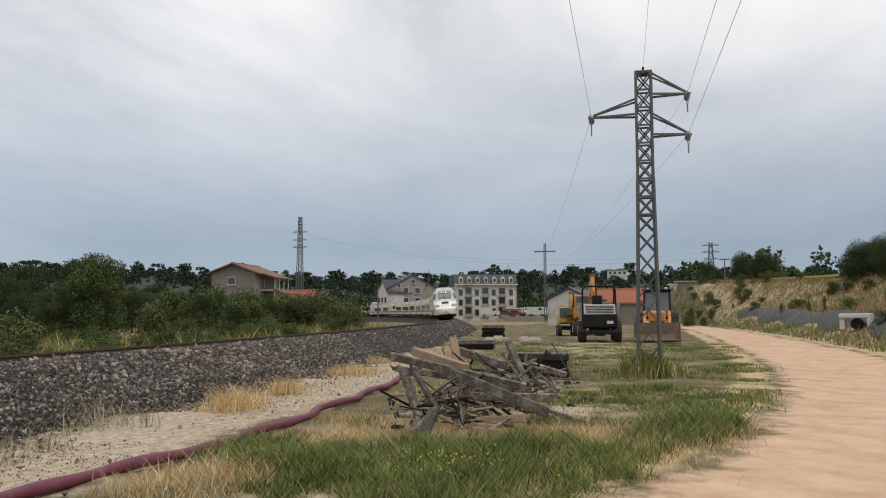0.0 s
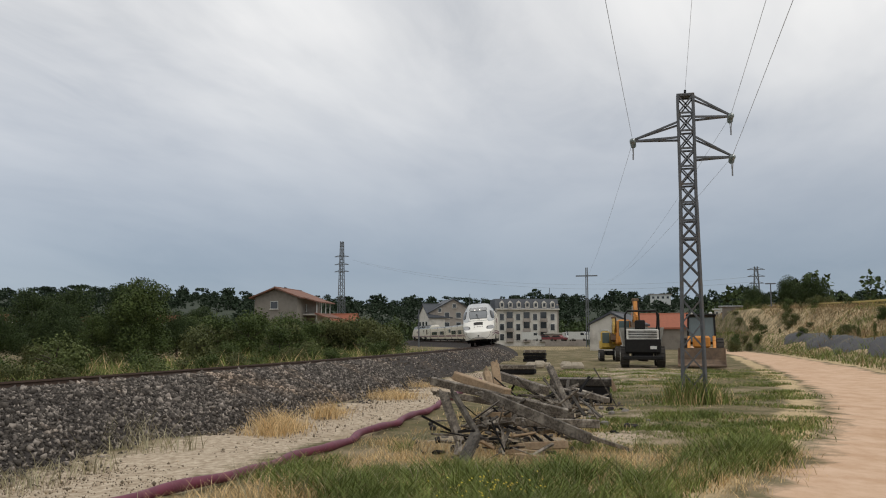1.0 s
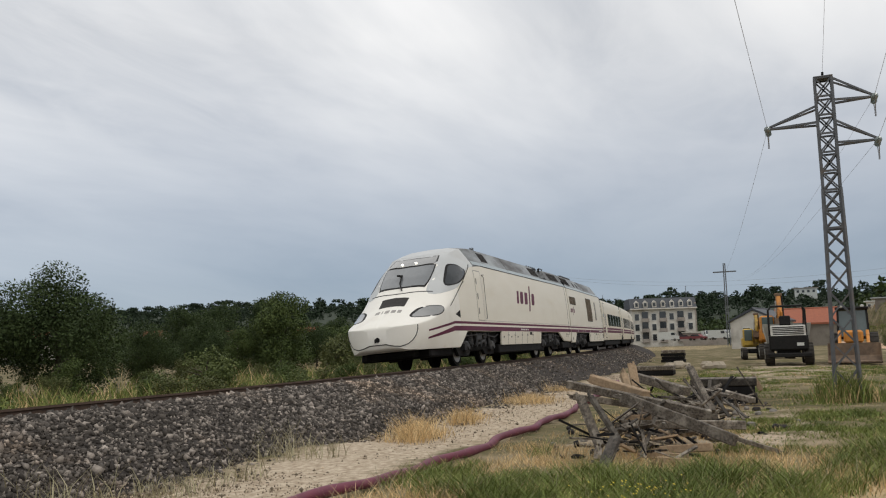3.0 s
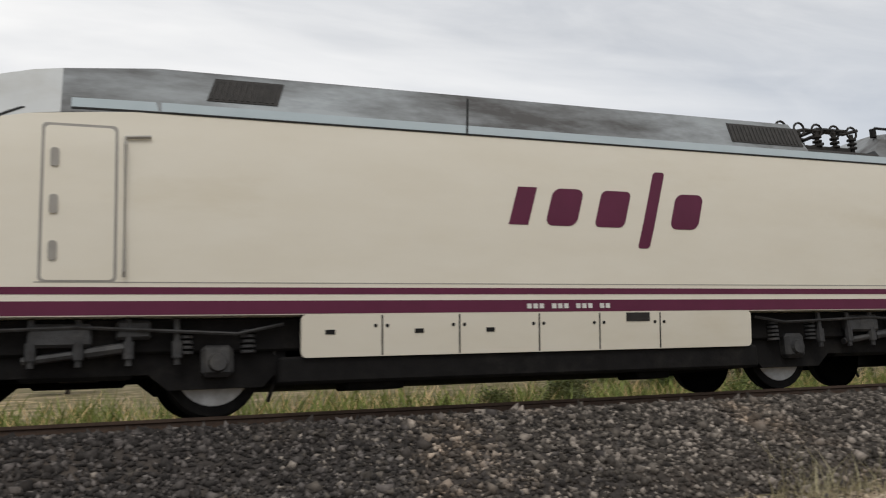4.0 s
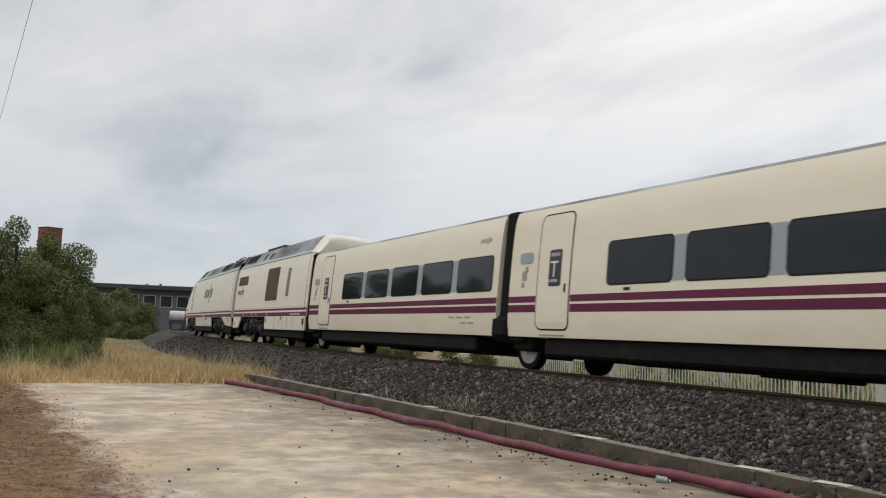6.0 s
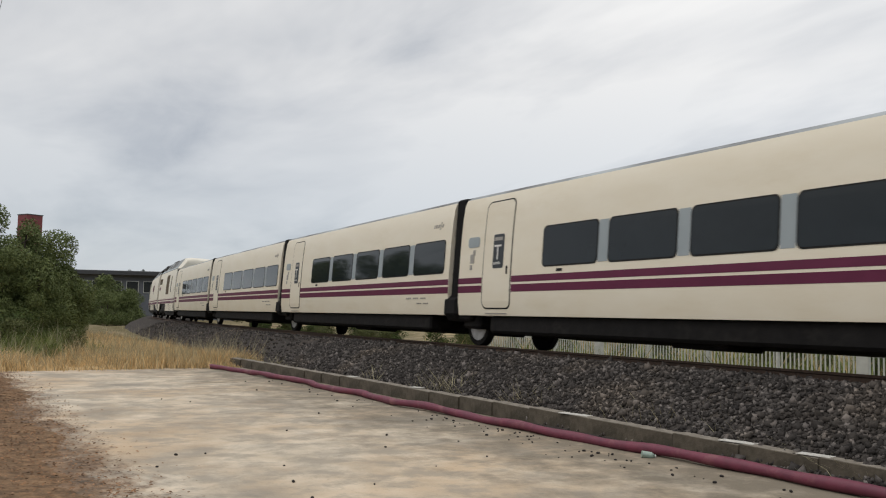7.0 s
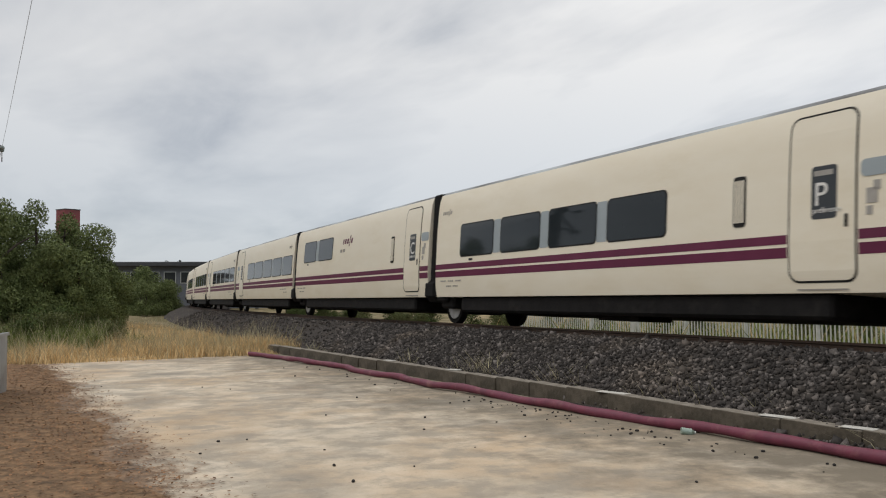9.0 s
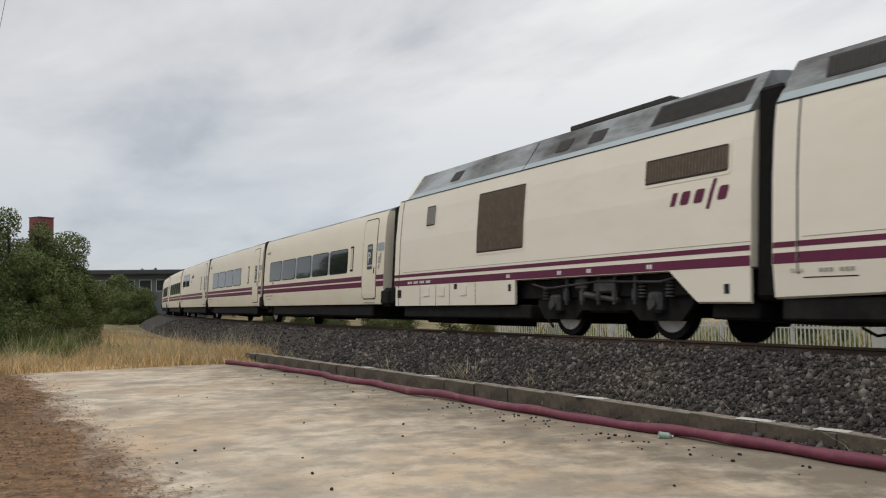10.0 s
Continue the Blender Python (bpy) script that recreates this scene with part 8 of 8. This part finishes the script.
    for zz in (2.4, 5.2, 8.0):
        for k, yy in enumerate((-7.2, -4.6, -2.2, 0.2, 2.6, 5.0, 7.2)):
            if k in (1, 3, 5):
                lg = part("loggia", Geo().box((-0.05, yy, zz), (0.2, 1.7, 2.78)), DARK_PANE, t, "dark recessed balcony")
                part("rail", Geo().box((-0.5, yy, zz - 0.8), (0.1, 2.1, 0.9)).box((-0.3, yy, zz - 1.25), (0.6, 2.2, 0.14)), RENDER_BEIGE, lg)
            else:
                window(t, 0, yy, zz, 1.1, 1.7, False)
    # low sheds and houses in front
    x, y = polar(6.75, 235)
    t = thing("low_building", "low beige flat-roofed building", "building", "distant houses", pose(x, y, land1(x, y), 0, 0, 6.7))
    part("wall", Geo().box((4, 0, 1.2), (8, 11, 4.0)), RENDER_BEIGE, t)
    part("roof", Geo().box((4, 0, 3.3), (8.6, 11.6, 0.25)), RENDER_PALE, t)
    x, y = polar(3.9, 112)
    gable_house("barn", "pale grey barn with a low gable roof", pose(x, y, land1(x, y), 0, 0, 3.9 - 14), 5.4, 9, 3.2, 4.5, RENDER_PALE, SLATE, [(0.8, 2.0, 0.8, 0.9)], 0.25)
    x, y = polar(0.95, 122)
    h = gable_house("long_shed", "long low shed with red tiled roof", pose(x + 2, y + 3.4, land1(x, y) + 0.2, 0, 0, 1.0 - 90), 6.0, 7.0, 2.6, 4.3, BLOCK_GREY, TILE_ORANGE, [], 0.3)
    x, y = polar(-2.9, 190)
    t = thing("flat_roofed_house", "white flat-roofed house with dark windows", "house", "distant houses", pose(x, y, 0.4, 0, 0, -3 - 20))
    part("wall", Geo().box((2.5, 0, 4.0), (5, 3.4, 8.0)), RENDER_PALE, t)
    part("roof", Geo().box((2.5, 0, 8.1), (5.6, 4.2, 0.25), None, 0.05), FENCE_WHITE, t)
    for k in range(3):
        window(t, 0, -1.1 + 1.1 * k, 7.0, 0.5, 1.1, False)
    x, y = polar(-4.6, 150)
    t = thing("long_roof", "long grey flat roof behind the bank", "building", "distant houses", pose(x, y, 4.2, 0, 0, -4.6))
    part("wall", Geo().box((2, 0, 1.4), (4, 9.0, 3.6)), BLOCK_GREY, t)
    part("roof", Geo().box((2, 0, 3.3), (4.6, 10.2, 0.22), None, 0.05), GALV_SHEET, t)
    x, y = polar(0.8, 640)
    t = thing("hilltop_house", "white flat-roofed house on the wooded hill", "house", "distant houses", pose(x, y, 31.0, 0, 0, 0.8))
    part("wall", Geo().box((4, 0, 1.0), (8, 14, 7)), FENCE_WHITE, t)
    part("roof", Geo().box((4, 0, 4.8), (9, 16, 0.5)), RENDER_BEIGE, t)
    for k in range(4):
        window(t, 0, -5 + 3.3 * k, 2.6, 1.6, 1.6, False)
    # parked cars and vans by the village
    r = random.Random(3)
    for k, (az, d, kind) in enumerate(((8.95, 178, "van"), (8.0, 180, "car"), (7.2, 176, "car"), (6.6, 180, "van"), (5.9, 174, "van"), (5.2, 176, "van"), (4.7, 172, "car"), (4.2, 170, "car"))):
        x, y = polar(az, d + 48)
        white = k not in (1, 2)
        c = thing("parked_car", ("white" if white else "dark red") + " parked " + ("delivery van" if kind == "van" else "car") + " by the village", "car", "parked vehicles", pose(x, y, land1(x, y) + 1.2, 0, 0, r.choice((80, 100, 70, 20))))
        m = FENCE_WHITE if white else RED_SHEET
        if kind == "van":
            part("body", Geo().prism([(-2.5, 0.4), (2.5, 0.4), (2.5, 2.3), (-1.3, 2.3), (-1.9, 1.4), (-2.5, 1.2)], "y", -0.95, 0.95), m, c)
            part("windscreen", Geo().prism([(-1.88, 1.45), (-1.32, 2.2), (-1.36, 2.24), (-1.94, 1.46)], "y", -0.8, 0.8).box((-1.0, 0, 1.75), (0.9, 1.93, 0.6)), DARK_PANE, c)
        else:
            part("body", Geo().prism([(-2.1, 0.4), (2.1, 0.4), (2.1, 0.95), (1.7, 1.0), (1.2, 1.45), (-0.5, 1.48), (-1.1, 1.0), (-2.1, 0.85)], "y", -0.85, 0.85), m, c)
            part("windows", Geo().prism([(-0.95, 1.02), (-0.45, 1.42), (1.15, 1.40), (1.55, 1.02)], "y", -0.865, 0.865), DARK_PANE, c)
        for wx in (-1.4, 1.4):
            for wy in (-0.85, 0.85):
                part("wheel", Geo().cyl((wx, wy - 0.1, 0.33), (wx, wy + 0.1, 0.33), 0.33, None, 12), TYRE, c)


build_village()


# ---- the bank to the south: gravel, culvert and yellow guard rail ----
def build_bank():
    rs = np.random.RandomState(8)
    xs, ys = np.arange(26, 96, 1.0), np.linspace(0, 1, 7)
    V, F = [], []
    for x in xs:
        yb = float(bank_foot(x)) + 0.3 * math.sin(x * 0.5)
        for j, u in enumerate(ys):
            y = yb - 1.4 - 2.3 * u
            V.append((x, y, land1(x, y) + (0.06 + 0.14 * math.sin(u * math.pi) * (1 + 0.5 * math.sin(x * 0.35 + 1)) if 0 < j < 6 else -0.1) + rs.uniform(-0.04, 0.04)))
    for i in range(len(xs) - 1):
        for j in range(6):
            a = i * 7 + j
            F.append((a, a + 7, a + 8, a + 1))
    m = mat("dark_gravel_heap", (0.075, 0.076, 0.082), (0.045, 0.045, 0.048), 8, (0.13, 0.115, 0.085), 0.5, rough=0.95, bump=1.0, bscale=12, c3at=(0.52, 0.7))
    tagged(new("gravel_bank", raw_mesh("gravel_bank", np.array(V), np.array(F), m, True)), "dark grey gravel dumped along the foot of the bank", "gravel", kind="stuff")
    c = thing("culvert_head", "broken pale concrete culvert head in the bank", "culvert", "", pose(46.6, -10.8, land1(46.6, -10.8) + 0.05, 0, 0, -20))
    part("slab", Geo().box((0, 0, 0.72), (0.8, 1.5, 0.22), None, 0.04), RENDER_PALE, c)
    part("side", Geo().box((0, -0.62, 0.35), (0.8, 0.25, 0.6), None, 0.04), RENDER_PALE, c)
    part("side", Geo().box((0.1, 0.62, 0.3), (0.7, 0.25, 0.5), None, 0.04), RENDER_PALE, c)
    part("pipe", Geo().cyl((-0.1, 0, 0.33), (0.8, 0, 0.33), 0.28, None, 14), RUBBER, c)
    f = thing("guard_rail", "weathered yellow guard rail along the top of the bank", "fence")
    pts = [polar(-6.4, 132), polar(-7.8, 118), polar(-9.2, 104), polar(-10.6, 92), polar(-12.2, 82)]
    hz = [1.6 + d * math.tan(radians(e)) for d, e in ((132, 2.28), (118, 2.32), (104, 2.36), (92, 2.40), (82, 2.48))]
    for k in range(4):
        p, q = Vector((*pts[k], hz[k])), Vector((*pts[k + 1], hz[k + 1]))
        part("rail", Geo().beam(p, q, 0.1, 0.16, 0.02), RAIL_YELLOW, f)
        part("rail", Geo().beam(p - Vector((0, 0, 0.4)), q - Vector((0, 0, 0.4)), 0.08, 0.12, 0.02), RAIL_YELLOW, f)
        for j in range(2):
            m2 = p.lerp(q, j / 2)
            zz = min(land1(m2.x, m2.y), m2.z - 0.8)
            part("post", Geo().beam((m2.x, m2.y, zz), (m2.x, m2.y, m2.z + 0.05), 0.1), RAIL_YELLOW, f)


build_bank()


# ---- west: fence behind the track, shed, hopper tower, sheet fence ----
def build_west():
    f = thing("picket_fence", "low white-painted steel picket fence behind the track", "fence")
    p0, p1 = Vector((-27.5, 17.6, 0)), Vector((-5.0, 16.6, 0))
    n = 190
    me = Geo().box((0, 0, 0.5), (0.035, 0.02, 1.0), None, 0.004).data("picket", FENCE_WHITE)
    for k in range(n + 1):
        p = p0.lerp(p1, k / n)
        o = new("picket", me)
        o.parent = f
        o.location = (p.x, p.y, land1(p.x, p.y) + 0.02)
    for z in (0.18, 0.88):
        part("rail", Geo().beam(p0 + Vector((0, 0.02, z - 0.17)), p1 + Vector((0, 0.02, z - 0.03)), 0.03, 0.05), FENCE_WHITE, f)
    for k in range(11):
        p = p0.lerp(p1, k / 10)
        wide = 0.3 if k in (3, 7) else 0.08
        part("post", Geo().box((p.x, p.y, land1(p.x, p.y) + 0.5), (wide, 0.1, 1.1), None, 0.02), FENCE_WHITE, f)
    # long shed with dark flat roof
    x, y = polar(168.6, 150)
    t = thing("long_shed", "long blue-grey industrial shed with dark flat roof", "building", "", pose(x, y, land1(x, y), 0, 0, 168.6 - 6))
    hh = 1.6 + 150 * math.tan(radians(2.0)) + 0.75
    part("wall", Geo().box((6, 0, hh / 2 - 0.6), (12, 40, hh)), SHED_GREY, t)
    part("roof", Geo().box((5.4, 0, hh - 0.45), (14, 42, 0.75), None, 0.1), SHED_DARK, t)
    for k in range(15):
        window(t, 0, -18.2 + 2.6 * k, hh - 2.6, 1.7, 1.7, False)
    for k, (az, m, lab) in enumerate(((167.9, RENDER_PALE, "pale"), (167.0, TILE_ORANGE, "faded orange"), (165.7, RENDER_BEIGE, "beige"), (164.7, FENCE_WHITE, "white"), (163.9, FENCE_WHITE, "white"))):
        x, y = polar(az, 136)
        zg = land1(x, y)
        tw = thing("tank_wagon", lab + " tank wagon standing before the shed", "wagon", "tank wagons", pose(x, y, zg, 0, 0, az + 90))
        ln = 2.9 if k == 1 else 2.1
        part("tank", Geo().cyl((-ln / 2, 0, 2.7), (ln / 2, 0, 2.7), 0.75, None, 16), m, tw)
        part("frame", Geo().box((0, 0, 1.75), (ln + 0.2, 1.3, 0.35), None, 0.04), SHED_DARK, tw)
        for sx in (-0.4, 0.4):
            part("bogie", Geo().box((ln * sx, 0, 0.8), (0.35, 1.2, 1.6), None, 0.05), SHED_DARK, tw)
    x, y = polar(175.45, 118)
    g = land1(x, y)
    t = thing("hopper_tower", "square dark red sheet-metal hopper tower above the trees", "tower", "", pose(x, y, g, 0, 0, 175.45 + 32))
    top = 1.6 + 118 * math.tan(radians(5.05)) - g
    part("hopper", Geo().box((0, 0, top - 2.2), (2.0, 2.0, 4.4), None, 0.03), RED_SHEET, t)
    part("lid", Geo().box((0, 0, top + 0.02), (2.1, 2.1, 0.1)), SHED_DARK, t)
    for sx in (-0.9, 0.9):
        for sy in (-0.9, 0.9):
            part("leg", Geo().beam((sx, sy, 0), (sx, sy, top - 4.3), 0.16), SHED_DARK, t)
    # sheet-metal fence beside the yard
    s = thing("sheet_fence", "grey galvanised sheet-metal fence beside the yard", "fence")
    a, b = Vector((-17.4, 0.40, 0)), Vector((-9.0, -1.15, 0))
    m = 40
    g = Geo()
    for lay in (0, 0.02):
        for k in range(m + 1):
            p = a.lerp(b, k / m)
            off = (0.03 if k % 4 in (1, 2) else 0.0) + lay
            z = land1(p.x, p.y)
            g.v += [(p.x, p.y + off, z - 0.05), (p.x, p.y + off, z + 1.02)]
    for k in range(m):
        i, j = 2 * k, 2 * (m + 1) + 2 * k
        g.f += [(i, i + 2, i + 3, i + 1), (j, j + 1, j + 3, j + 2), (i + 1, i + 3, j + 3, j + 1)]
    part("sheet", g, GALV_SHEET, s)
    part("top_rail", Geo().beam((a.x, a.y + 0.03, land1(a.x, a.y) + 1.03), (b.x, b.y + 0.03, land1(b.x, b.y) + 1.03), 0.05), GALV_SHEET, s)
    for k in range(5):
        p = a.lerp(b, k / 4)
        part("post", Geo().box((p.x, p.y - 0.04, land1(p.x, p.y) + 0.5), (0.06, 0.06, 1.1)), GALV_SHEET, s)


build_west()


# ---- what moves ----
def motions():
    """The train runs along its curve at an even speed."""
    for ob, front, back, mid, turned in VEHICLES:
        walk(ob, [(t, vehicle_pose(front, back, mid, turned, t)) for t in [k * 0.5 for k in range(21)]])


motions()
